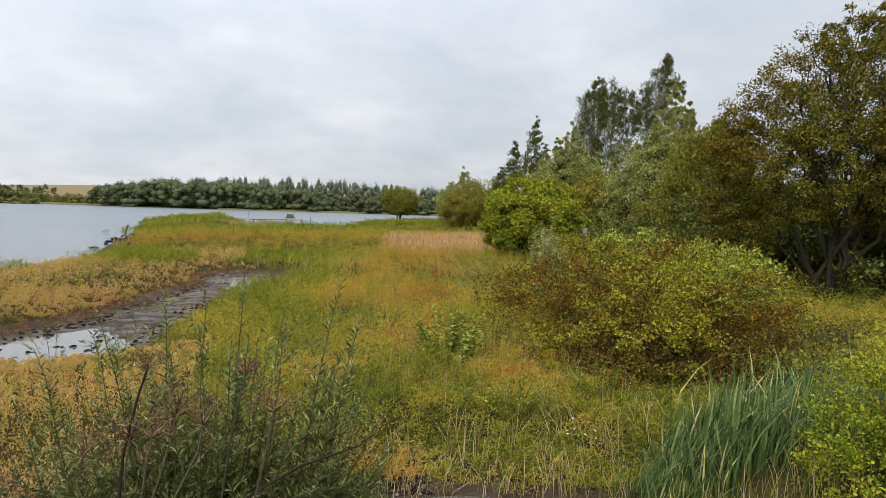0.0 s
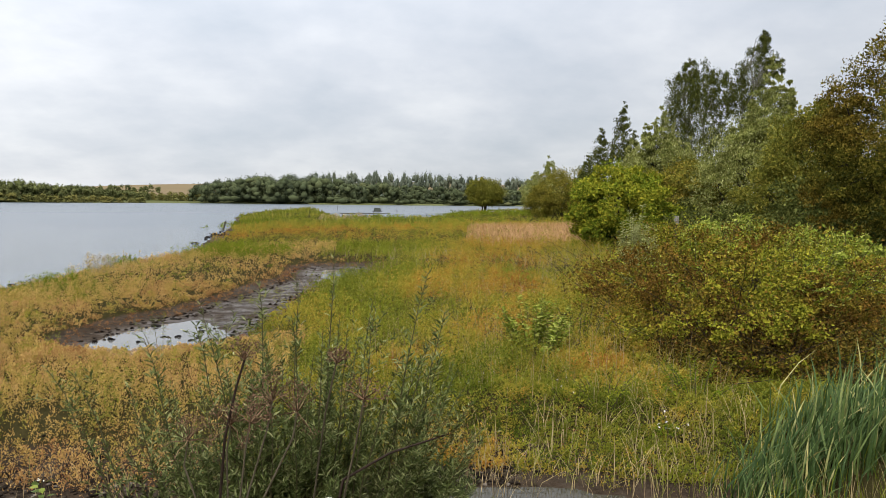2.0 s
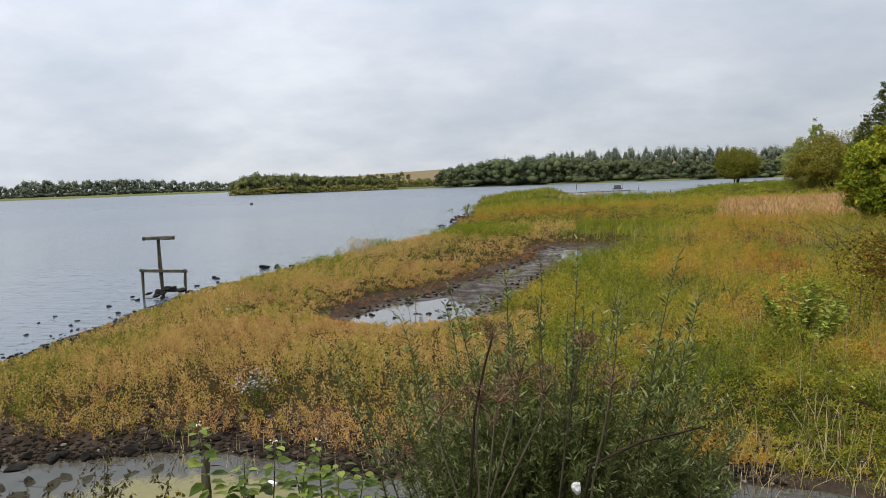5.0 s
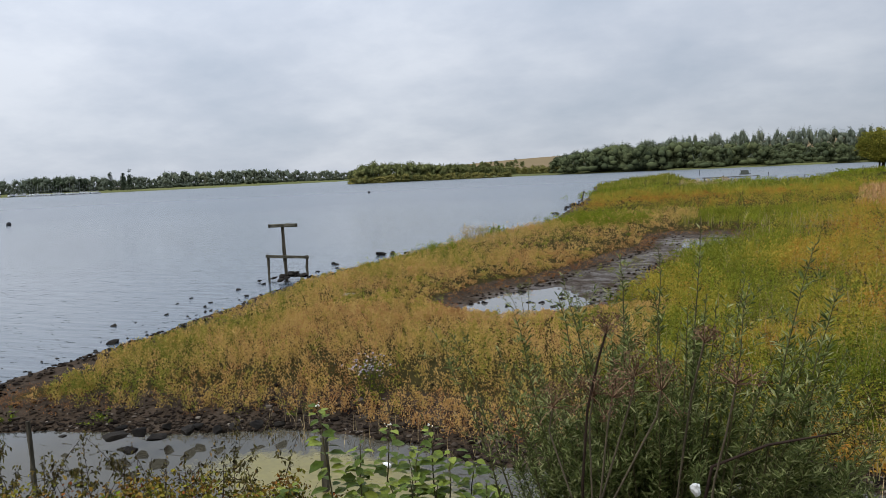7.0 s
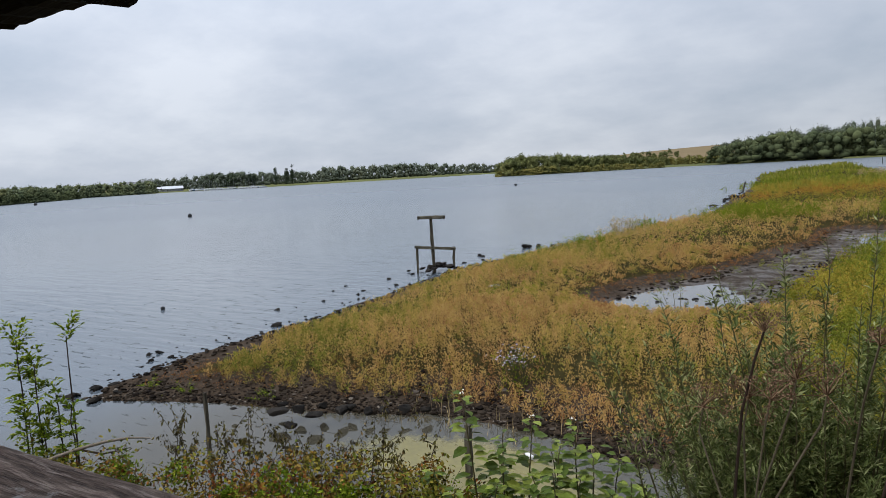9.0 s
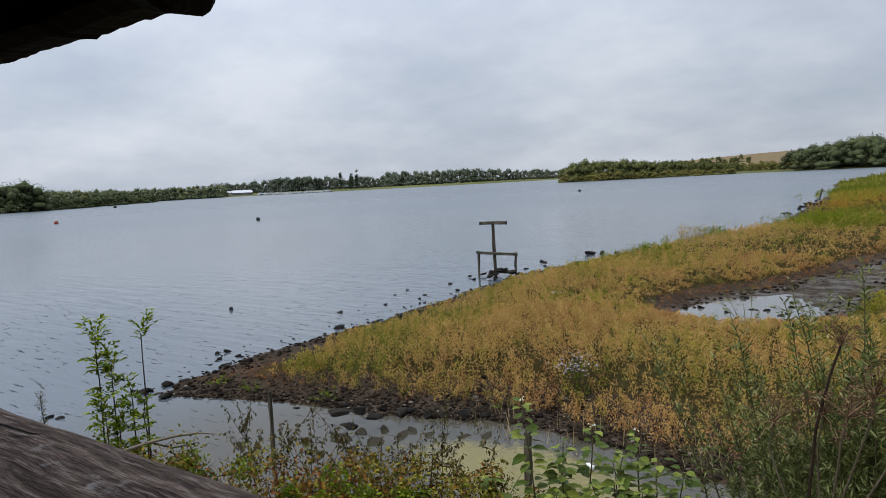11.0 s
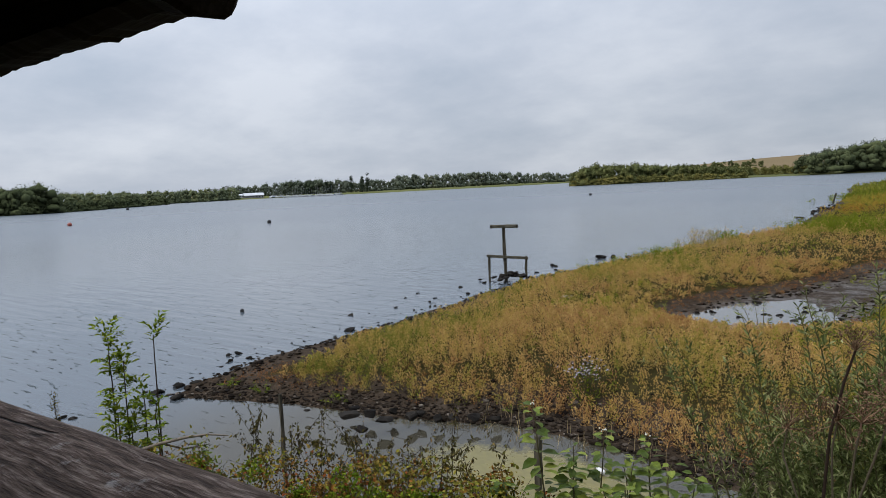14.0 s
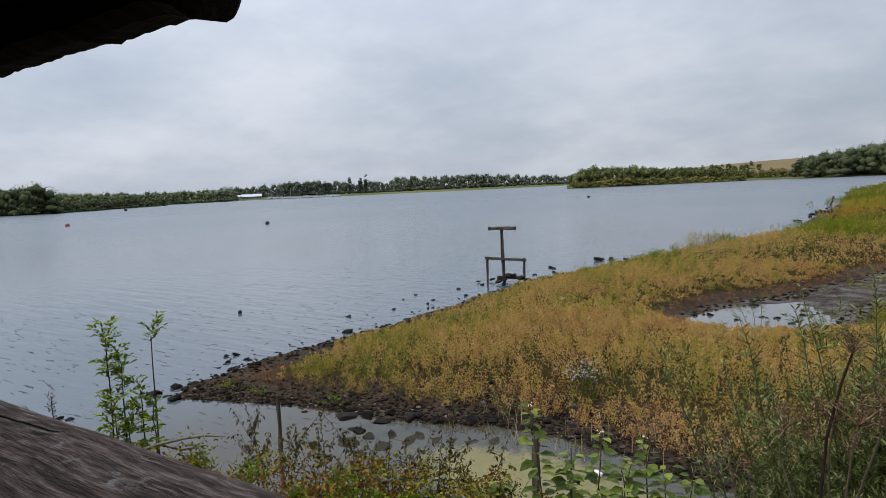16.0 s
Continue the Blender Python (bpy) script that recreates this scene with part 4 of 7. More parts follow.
def tree(name, place, lobes, leaf_mat, n, size, label, category="tree", bark=None, stems=1, trunk_r=0.12, twigs=24, fork=0.3, slim=0.5, z=None, **kw):
    """place: bearing and distance from the hide; lobes: (across, beyond, z, rx, ry, rz) above the foot."""
    x, y = polar(*place)
    ca, sa = math.cos(radians(place[0])), math.sin(radians(place[0]))
    lobes = [(a * ca + b * sa, b * ca - a * sa, *rest) for a, b, *rest in lobes]
    bark = bark or M_BARK
    z0 = float(height(np.array([x]), np.array([y]))[0][0]) - 0.05 if z is None else z
    e = empty(name, (x, y, z0), label=label, category=category)
    (V, Q), C = crown_leaves(lobes, n, size, slim, **kw)
    keep = V.reshape(-1, 4, 3)[:, :, 2].min(1) > 0.05
    V = V.reshape(-1, 4, 3)[keep].reshape(-1, 3)
    np_mesh("crown", V, np.arange(len(V)).reshape(-1, 4), leaf_mat, e)
    L = np.asarray(lobes, float)
    top = L[:, 2].max()
    tubes = []
    ends = []
    for i in range(stems):
        lo = L[i % len(L)]
        foot = np.array([rng.normal(0, 0.06 * stems ** 0.5), rng.normal(0, 0.06 * stems ** 0.5), 0])
        tip = lo[:3] + np.array([0, 0, lo[5] * 0.55]) + rng.normal(0, 0.12, 3) * lo[3:6]
        p = limb(foot, tip, 0.0, 8)
        if stems > 1:
            p[:, :2] += (np.sin(np.linspace(0, math.pi, 8)) * 0.12)[:, None] * unit((tip - foot)[None])[0][:2] * top * 0.3
        tubes.append(tube(p, np.linspace(trunk_r, trunk_r * 0.18, 8) * (1 if stems == 1 else rng.uniform(0.6, 1.0)), 7))
        ends.append(p)
    for c in C[rng.choice(len(C), min(twigs, len(C)), replace=False)]:
        p0 = ends[int(np.argmin([np.min(np.linalg.norm(q - c, axis=1)) for q in ends]))]
        lowest = max(1, int(fork * 8))
        q = p0[lowest:][np.argmin(np.linalg.norm(p0[lowest:] - c * np.array([1, 1, 0.8]), axis=1))]
        tubes.append(tube(limb(q, c, 0.05, 5), np.linspace(trunk_r * 0.35, trunk_r * 0.05, 5), 5))
    V, Q = join(tubes)
    np_mesh("trunk", V, Q, bark, e, smooth=True)
    return e


def plume(a, z0, z1, r):
    """Lobes of a shoot-like crown top that tapers upwards."""
    return [(a + 0.05 * i * r, 0, z0 + (z1 - z0) * s, r * w, r * w, (z1 - z0) * 0.3) for i, (s, w) in enumerate(((0.0, 1.0), (0.3, 0.85), (0.58, 0.6), (0.8, 0.36), (0.95, 0.16)))]


# goat willow beside the bramble mound
tree("goat_willow", (42.7, 21.5), [(0.2, 0, 5.5, 2.1, 2.2, 2.1), (-1.2, 0, 4.9, 1.7, 1.8, 1.7), (-2.4, 0, 3.9, 1.25, 1.6, 1.5), (-2.3, 0.3, 2.5, 1.2, 1.5, 1.2), (2.2, 0, 5.5, 2.2, 2.2, 2.1), (3.2, 0.3, 4.0, 2.4, 2.4, 2.6), (1.2, 1.2, 3.0, 2.4, 2.0, 1.3), (-0.4, -1.3, 3.6, 1.8, 1.3, 1.5), (0.3, 0, 7.0, 1.0, 1.1, 0.9), (2.0, 0, 7.0, 1.2, 1.2, 0.9)],
     M_WILLOWBIG, 125000, 0.084, "olive-green goat willow with several dark leaning stems", stems=11, trunk_r=0.085, twigs=90, clumps=1500, clump_r=0.13, slim=0.46, hollow=0.4, upward=0.6)

# trees and bushes of the wood edge, near to far
tree("yellow_green_bush", (20.4, 33), [(0, 0, 2.2, 2.0, 2.2, 1.7), (-1.1, 0, 1.4, 1.0, 1.4, 1.4), (-0.4, 0, 3.2, 1.0, 1.1, 0.8), (1.2, 0.5, 2.7, 1.1, 1.5, 1.2), (1.6, 0.2, 1.3, 1.2, 1.4, 1.2)],
     M_YELLOW, 34000, 0.135, "bright yellow-green sallow bush at the wood edge", "bush", stems=4, trunk_r=0.07, clumps=330, clump_r=0.17)
tree("white_willow", (29.5, 38), [(0, 0, 3.4, 2.2, 2.4, 2.8), (-1.3, 0, 2.2, 1.5, 2.0, 2.0), (1.8, 0, 3.6, 1.6, 2.2, 2.6)] + plume(1.0, 4.6, 8.5, 1.25) + plume(1.8, 4.6, 7.4, 0.9) + plume(0.2, 4.2, 7.0, 0.9) + plume(-0.6, 3.6, 5.6, 0.8),
     M_SILVER, 60000, 0.135, "pale silvery willow blown by the wind", stems=3, trunk_r=0.14, clumps=900, clump_r=0.17, slim=0.36, upward=1.0)
tree("white_willow", (33.5, 33), [(0, 0, 3.2, 1.9, 2.2, 2.8), (0.9, 0, 4.6, 1.5, 1.6, 1.6), (-1.2, 0, 2.0, 1.6, 1.8, 1.8)],
     M_MIDTREE, 34000, 0.16, "green-grey willow behind the goat willow", stems=3, trunk_r=0.12, clumps=330, clump_r=0.2, slim=0.32)
tree("sallow_bush", (25.4, 40), [(0, 0, 2.3, 2.0, 2.2, 1.9), (1.8, 0, 2.0, 1.6, 1.8, 1.8), (-1.4, 0, 2.0, 1.6, 1.8, 1.7)],
     M_OLIVEBUSH, 24000, 0.165, "olive sallow bush in the wood edge", "bush", stems=4, trunk_r=0.07, clumps=260, clump_r=0.2)
tree("white_willow", (22.6, 50), [(0.4, 0, 3.8, 1.9, 2.2, 2.6), (-1.2, 0, 3.0, 1.4, 1.9, 2.2), (2.0, 0, 3.6, 1.6, 2.0, 2.4)] + plume(0.7, 5.0, 8.1, 1.0) + plume(1.5, 4.6, 7.1, 0.9) + plume(-0.2, 4.6, 7.2, 0.9) + plume(-1.2, 3.6, 5.9, 0.9) + plume(2.6, 3.8, 6.0, 0.8),
     M_SILVER, 42000, 0.16, "pale willow rising behind the yellow bush", stems=3, trunk_r=0.14, clumps=800, clump_r=0.18, slim=0.36, upward=1.0)
tree("birch", (26.0, 60), [(0, 0, 8.5, 2.2, 2.3, 4.0), (-1.0, 0, 10.4, 1.3, 1.5, 2.4), (0.6, 0, 11.2, 1.2, 1.3, 2.0), (1.9, 0, 10.2, 1.0, 1.2, 2.2), (0.3, 0, 5.6, 2.6, 2.4, 2.6), (-0.6, 0, 12.4, 0.6, 0.6, 1.0)],
     M_DARKTREE, 40000, 0.14, "tall dark birch with hanging twigs", bark=M_BIRCHBARK, stems=2, trunk_r=0.16, twigs=70, clumps=620, clump_r=0.13, droop=1.3, slim=0.4)
tree("birch", (30.2, 60), [(-1.0, 0, 8.5, 1.4, 1.6, 4.0), (-0.4, 0, 11.4, 1.1, 1.3, 2.4), (0.6, 0, 13.2, 0.8, 0.9, 1.5), (1.2, 0, 12.2, 0.7, 0.8, 0.9), (0.5, 0, 14.3, 0.4, 0.4, 0.7)],
     M_DARKTREE, 17000, 0.14, "tall thin-crowned birch leaning over the willows", bark=M_BIRCHBARK, stems=1, trunk_r=0.15, twigs=60, clumps=260, clump_r=0.16, droop=1.0, slim=0.42)
tree("alder", (19.9, 62), [(0, 0, 4.5, 1.7, 1.7, 2.8), (-1.8, 0, 3.6, 1.3, 1.4, 2.2), (1.6, 0, 4.2, 1.5, 1.5, 2.4)] + plume(0.6, 5.5, 9.6, 1.3) + plume(-1.1, 4.6, 7.8, 1.0) + plume(-2.2, 3.6, 5.6, 0.9) + plume(1.6, 4.8, 7.8, 0.9),
     M_DARKTREE, 26000, 0.135, "dark green alder standing above the bushes", stems=3, trunk_r=0.13, clumps=700, clump_r=0.2)
tree("willow_bush", (15.9, 78), [(0, 0, 2.8, 2.7, 2.8, 2.5), (-2.2, 0, 2.0, 1.6, 1.7, 2.0), (2.4, 0, 2.9, 2.0, 2.2, 2.5)],
     M_OLIVEBUSH, 26000, 0.17, "rounded olive willow bush on the meadow edge", "bush", stems=5, trunk_r=0.07, clumps=300, clump_r=0.2)
tree("poplar", (14.6, 96), [(-1.5, 0, 2.6, 1.6, 1.6, 2.0), (1.3, 0, 2.8, 1.6, 1.6, 2.3)] + [(0.7, 0, 4.4, 1.0, 1.0, 2.2), (0.8, 0, 6.2, 0.55, 0.55, 1.7), (-1.0, 0, 4.2, 0.8, 0.8, 1.6)],
     M_SILVER, 12000, 0.22, "slim pale-topped poplar above the bushes", stems=1, trunk_r=0.1, clumps=330, clump_r=0.22)
tree("lone_willow", (9.75, 105), [(0, 0, 3.3, 2.6, 2.7, 1.8), (-1.5, 0, 2.8, 1.3, 1.4, 1.3), (1.6, 0, 2.8, 1.4, 1.4, 1.4), (0, 0, 1.9, 2.0, 1.8, 0.9)],
     M_MIDTREE, 26000, 0.18, "lone round-crowned willow on the meadow by the water", "tree", stems=3, trunk_r=0.2, clumps=420, clump_r=0.2, fork=0.1)


# dark undergrowth below the wood edge
for az, d, w in ((31, 27, 2.0), (35, 25.5, 1.8), (38.5, 27, 2.0), (27, 30, 1.6), (45, 26, 2.4), (49, 22, 2.2), (24, 37, 1.5)):
    tree("undergrowth_bush", (az, d), [(0, 0, 0.9, w, w, 1.1), (w * 0.6, 0, 1.3, w * 0.6, w * 0.6, 0.8), (-w * 0.5, 0, 0.7, w * 0.7, w * 0.7, 0.8)], M_DARKTREE, 6500, 0.14,
         "dense dark green undergrowth below the trees", "bush", stems=4, trunk_r=0.04, twigs=10, clumps=90, clump_r=0.25)


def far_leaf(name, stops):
    """Crowns seen from far off: one tint a tree, slow mottling over it, extra blue for haze."""
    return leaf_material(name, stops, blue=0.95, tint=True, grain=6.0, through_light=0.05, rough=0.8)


M_FAR = far_leaf("far_leaf", [(0, (0.068, 0.086, 0.058)), (0.35, (0.096, 0.117, 0.071)), (0.7, (0.127, 0.148, 0.084)), (1, (0.180, 0.182, 0.095))])
M_ISLAND = far_leaf("island_leaf", [(0, (0.095, 0.115, 0.06)), (0.5, (0.155, 0.175, 0.085)), (0.8, (0.20, 0.21, 0.10)), (1, (0.29, 0.255, 0.12))])
# haze is put into this ramp: paler and bluer than near leaves
M_FARHAZE = far_leaf("far_leaf_hazed", [(0, (0.109, 0.132, 0.112)), (0.5, (0.140, 0.164, 0.132)), (1, (0.181, 0.194, 0.145))])
for az, d, w in ((37, 29, 2.4), (40.5, 27, 2.5), (44, 28, 2.8), (47.5, 26, 2.6), (51, 25, 2.8), (54, 22, 2.5)):
    tree("thicket_bush", (az, d), [(0, 0, 1.5, w, w, 1.7), (w * 0.6, 0, 2.2, w * 0.7, w * 0.6, 1.3), (-w * 0.5, 0, 2.0, w * 0.7, w * 0.7, 1.4)], M_DARKTREE, 14000, 0.15,
         "tall dark thicket closing the view behind the willow", "bush", stems=4, trunk_r=0.05, twigs=10, clumps=170, clump_r=0.22)

# lifted and blued a little too: haze held in the leaf colour
M_WESTBUSH = far_leaf("west_shore_leaf_hazed", [(0, (0.108, 0.133, 0.097)), (0.5, (0.153, 0.179, 0.113)), (1, (0.235, 0.241, 0.129))])
M_FARDARK = far_leaf("far_dark_leaf", [(0, (0.075, 0.098, 0.075)), (1, (0.12, 0.145, 0.10))])
M_FARBUSH = far_leaf("far_bush_leaf", [(0, (0.12, 0.13, 0.06)), (0.5, (0.18, 0.18, 0.075)), (1, (0.28, 0.25, 0.10))])


def lump_base():
    bm = bmesh.new()
    bmesh.ops.create_icosphere(bm, subdivisions=1, radius=1)
    V = np.array([v.co[:] for v in bm.verts])
    F = np.array([[v.index for v in f.verts] for f in bm.faces])
    bm.free()
    return V, F


LUMP_V, LUMP_F = lump_base()


def belt(name, mat, az0, az1, n, dist, tall, wide, n_each, size, label, depth=25.0, low=0.74, pointed=0.0):
    """A stretch of far woodland: distance and height run along the stretch. Each crown is a heap of billowing boughs under loose leaf sprays."""
    az = np.linspace(az0, az1, n) + rng.normal(0, abs(az1 - az0) / n * 0.4, n)
    t = (az - az0) / (az1 - az0)
    d = np.interp(t, np.linspace(0, 1, len(dist)), dist) + rng.uniform(0, depth, n)
    hh = np.interp(t, np.linspace(0, 1, len(tall)), tall) * rng.uniform(low, 1.06, n)
    ww = hh * rng.uniform(0.75, 1.2, n) * wide
    X, Y = -0.43 + d * np.sin(np.radians(az)), 1.1 + d * np.cos(np.radians(az))
    Z = np.maximum(height(X, Y)[0], 0.1) - 0.3
    k = 16
    # boughs over an egg-shaped crown, with a skirt of low ones that reaches the ground
    b = unit(rng.normal(size=(n, k, 3)) + np.array([0, 0, 0.35]))
    b[:, 0] = (0, 0, 1)
    level = 0.52 + 0.33 * b[..., 2]
    narrow = 1 - pointed * np.clip((level - 0.35) / 0.6, 0, 1)
    C = np.stack([b[..., 0] * 0.31 * ww[:, None] * narrow, b[..., 1] * 0.31 * ww[:, None] * narrow, level * hh[:, None]], -1)
    R = np.stack([rng.uniform(0.12, 0.22, (n, k)) * ww[:, None] * narrow] * 2 + [rng.uniform(0.15, 0.26, (n, k)) * hh[:, None]], -1)
    C[:, 0, 2], R[:, 0, 2] = hh * 0.84, hh * 0.16
    a = rng.uniform(0, 2 * math.pi, (n, 4))
    C[:, 1:5] = np.stack([np.cos(a) * 0.3 * ww[:, None], np.sin(a) * 0.3 * ww[:, None], rng.uniform(0.1, 0.24, (n, 4)) * hh[:, None]], -1)
    R[:, 1:5] = np.stack([rng.uniform(0.22, 0.32, (n, 4)) * ww[:, None]] * 2 + [rng.uniform(0.14, 0.22, (n, 4)) * hh[:, None]], -1)
    C = (C + np.stack([X, Y, Z], 1)[:, None]).reshape(-1, 3)
    R = R.reshape(-1, 3)
    m = len(C)
    seed = rng.uniform(0, 9, (m, 1))
    D = LUMP_V[None]
    bump = 1 + 0.13 * np.sin(D[..., 0] * 5.1 + seed) * np.sin(D[..., 1] * 5.7 + 2 * seed) + 0.1 * np.sin(D[..., 2] * 9.3 + seed * 3) + rng.normal(0, 0.07, (m, len(LUMP_V)))
    V = (C[:, None] + D * (R[:, None] * 0.66) * bump[..., None]).reshape(-1, 3)
    F = (LUMP_F[None] + (np.arange(m) * len(LUMP_V))[:, None, None]).reshape(-1, 3)
    n_each = int(n_each * 1.7)
    li = rng.integers(0, m, n * n_each)
    o = unit(rng.normal(size=(len(li), 3)) + np.array([0, 0, 0.25]))
    P = C[li] + o * R[li] * (0.6 + 0.58 * rng.random((len(li), 1)) ** 0.8)
    s = size * rng.uniform(0.6, 1.5, len(li))
    V2, Q2 = leaf_quads(P, rng.normal(size=(len(li), 3)) + np.array([0, 0, 0.4]), s, s * 0.75, 0.05, side=o + rng.normal(size=(len(li), 3)) * 0.45)
    F2 = np.concatenate([Q2[:, [0, 1, 2]], Q2[:, [0, 2, 3]]]) + len(V)
    own = np.clip(rng.normal(0.45, 0.18, n), 0, 1)
    tint = np.concatenate([np.repeat(own, k * len(LUMP_V)), np.repeat(own[li // k], 4)])
    return tagged(np_mesh(name, np.concatenate([V, V2]), np.concatenate([F, F2]), mat, tint=tint, smooth=True), label, "woodland", kind="stuff")


belt("island_willows", M_ISLAND, -29.5, -16.5, 62, (356, 362, 366, 374, 384, 396, 404), (8, 10.6, 9.6, 8.6, 8.3, 5.6, 4.6), 1.0, 400, 0.55, "low willows on a wooded spit across the lake", 14)
belt("island_scrub", M_FARBUSH, -29.6, -17, 34, (352, 360, 370, 384), (3.2, 4.2, 3.6, 3.4), 1.5, 170, 0.42, "yellow-green scrub at the foot of the willows", 5)
belt("far_wood", M_FAR, -13.4, 17, 92, (396, 390, 384, 380, 378, 380, 384, 390, 395), (8, 14.2, 14.4, 14.2, 11.5, 10.5, 10, 10, 10), 1.25, 440, 0.45, "dark green wood along the far shore", 26)
belt("far_wood", M_FARHAZE, -5.5, 17, 78, (440, 440, 440, 445, 450), (15, 18.5, 18, 15.5, 14.5), 0.62, 330, 0.45, "higher wood on the slope behind the far shore", 50, 0.8, 0.35)
belt("far_wood", M_FARHAZE, -13, -4, 30, (450, 450, 450), (9, 14, 16), 0.8, 260, 0.6, "hazy grey-green trees climbing the slope behind the wood", 40)
belt("hill_trees", M_FARHAZE, -22, -5, 70, (800, 800, 760), (7, 6.5, 8), 0.9, 90, 1.0, "line of trees along the hill crest", 40, 0.5)
belt("hedge_bushes", M_ISLAND, -21.5, -16, 18, (450, 470, 500), (6, 6, 5), 0.9, 140, 0.7, "scattered hedge bushes on the tan field", 50)
belt("shore_bushes", M_FARBUSH, -20.5, -12.6, 26, (398, 410, 402), (4.8, 4.6, 4.6), 1.3, 240, 0.5, "low yellowing bushes on the far shore", 14)
belt("west_wood", M_FAR, -84, -69.7, 60, (252, 262, 270), (10.5, 10.5, 10), 1.1, 360, 0.42, "green wood on the near side of the west shore", 16)
belt("west_scrub", M_FAR, -72, -62, 70, (262, 268, 300, 350, 410), (5.2, 4.4, 4.2, 4.5, 5), 1.4, 200, 0.4, "low scrub along the west shore", 14, 0.6)
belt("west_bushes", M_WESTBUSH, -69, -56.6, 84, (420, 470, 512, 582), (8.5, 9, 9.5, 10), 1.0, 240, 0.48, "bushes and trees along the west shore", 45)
belt("west_trees", M_FARHAZE, -57.5, -43.5, 84, (690, 690, 690, 700, 720), (12, 12.5, 14.5, 13, 10), 0.85, 190, 0.62, "hazy trees behind the boat yard", 50, 0.66)
belt("west_trees", M_FARHAZE, -44.2, -29, 92, (740, 780, 850, 950, 1050), (16, 17, 17.5, 15, 13), 0.85, 170, 0.72, "hazy tree belt at the end of the lake", 60)


# ---- hide ----
def sill_material():
    """Grey-brown weathered plank: long raised grain, dark cracks, pale droppings."""
    m, nt, b, g = material("weathered_sill")
    turn = nt.nodes.new("ShaderNodeMapping")
    turn.inputs["Rotation"].default_value = (0, 0, radians(-3.6))
    nt.links.new(g.outputs["Position"], turn.inputs[0])
    sway = noise_tex(nt, g.outputs["Position"], 5.0, 3.0, 0.5, 1)
    add = nt.nodes.new("ShaderNodeVectorMath")
    add.operation = "MULTIPLY_ADD"
    nt.links.new(sway, add.inputs[0])
    add.inputs[1].default_value = (0.05, 0.03, 0.0)
    nt.links.new(turn.outputs[0], add.inputs[2])

    def grain(scale, long, detail, rough):
        mp = nt.nodes.new("ShaderNodeMapping")
        mp.inputs["Scale"].default_value = (1 / long, 1, 1)
        nt.links.new(add.outputs[0], mp.inputs[0])
        return noise_tex(nt, mp.outputs[0], scale, detail, rough)

    wide, fine, hair = grain(60, 7, 5.0, 0.65), grain(190, 9, 4.0, 0.65), grain(620, 10, 3.0, 0.7)
    blot = noise_tex(nt, g.outputs["Position"], 34, 5.0, 0.7)
    col = mix_rgb(nt, ramp(nt, wide, [(0.34, 0.0), (0.66, 1.0)]), (0.052, 0.034, 0.026), (0.175, 0.128, 0.103))
    col = mix_rgb(nt, ramp(nt, fine, [(0.36, 0.85), (0.52, 0.0)]), col, (0.035, 0.025, 0.020))
    col = mix_rgb(nt, ramp(nt, fine, [(0.53, 0.0), (0.68, 0.8)]), col, (0.30, 0.24, 0.205))
    col = mix_rgb(nt, ramp(nt, hair, [(0.35, 0.4), (0.5, 0.0)]), col, (0.045, 0.033, 0.027))
    crack = math_node(nt, "ABSOLUTE", math_node(nt, "SUBTRACT", grain(26, 16, 2.0, 0.5), 0.5))
    gate = ramp(nt, noise_tex(nt, g.outputs["Position"], 9, 1.0), [(0.5, 0.0), (0.56, 1.0)])
    dark = math_node(nt, "MULTIPLY", ramp(nt, crack, [(0.010, 1.0), (0.03, 0.0)]), gate)
    col = mix_rgb(nt, dark, col, (0.012, 0.009, 0.008))
    col = mix_rgb(nt, ramp(nt, blot, [(0.60, 0.0), (0.72, 0.6)]), col, (0.42, 0.40, 0.38))
    nt.links.new(col, b.inputs["Base Color"])
    b.inputs["Roughness"].default_value = 0.9
    b.inputs["Specular IOR Level"].default_value = 0.1
    h = math_node(nt, "ADD", math_node(nt, "ADD", wide, math_node(nt, "MULTIPLY", fine, 0.8)), math_node(nt, "MULTIPLY", hair, 0.25))
    add_bump(nt, b, math_node(nt, "SUBTRACT", h, dark), 1.0, 0.006)
    return m


M_SILL = sill_material()
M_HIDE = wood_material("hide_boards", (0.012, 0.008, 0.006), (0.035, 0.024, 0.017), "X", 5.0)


def box_bm(x0, x1, y0, y1, z0, z1):
    bm = bmesh.new()
    bmesh.ops.create_cube(bm, size=1)
    for v in bm.verts:
        v.co = ((x0 + x1) / 2 + v.co.x * (x1 - x0), (y0 + y1) / 2 + v.co.y * (y1 - y0), (z0 + z1) / 2 + v.co.z * (z1 - z0))
    return bm


HX, HY, HZ = -0.43, 1.1, 2.714
hide = empty("bird_hide", (HX, HY, 0), label="dark timber bird hide with a long viewing slot", category="hide")
hide.rotation_euler = (0, 0, radians(3.6))


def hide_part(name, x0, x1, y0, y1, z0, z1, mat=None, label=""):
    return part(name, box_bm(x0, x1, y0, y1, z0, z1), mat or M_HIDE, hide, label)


SD = 0.30


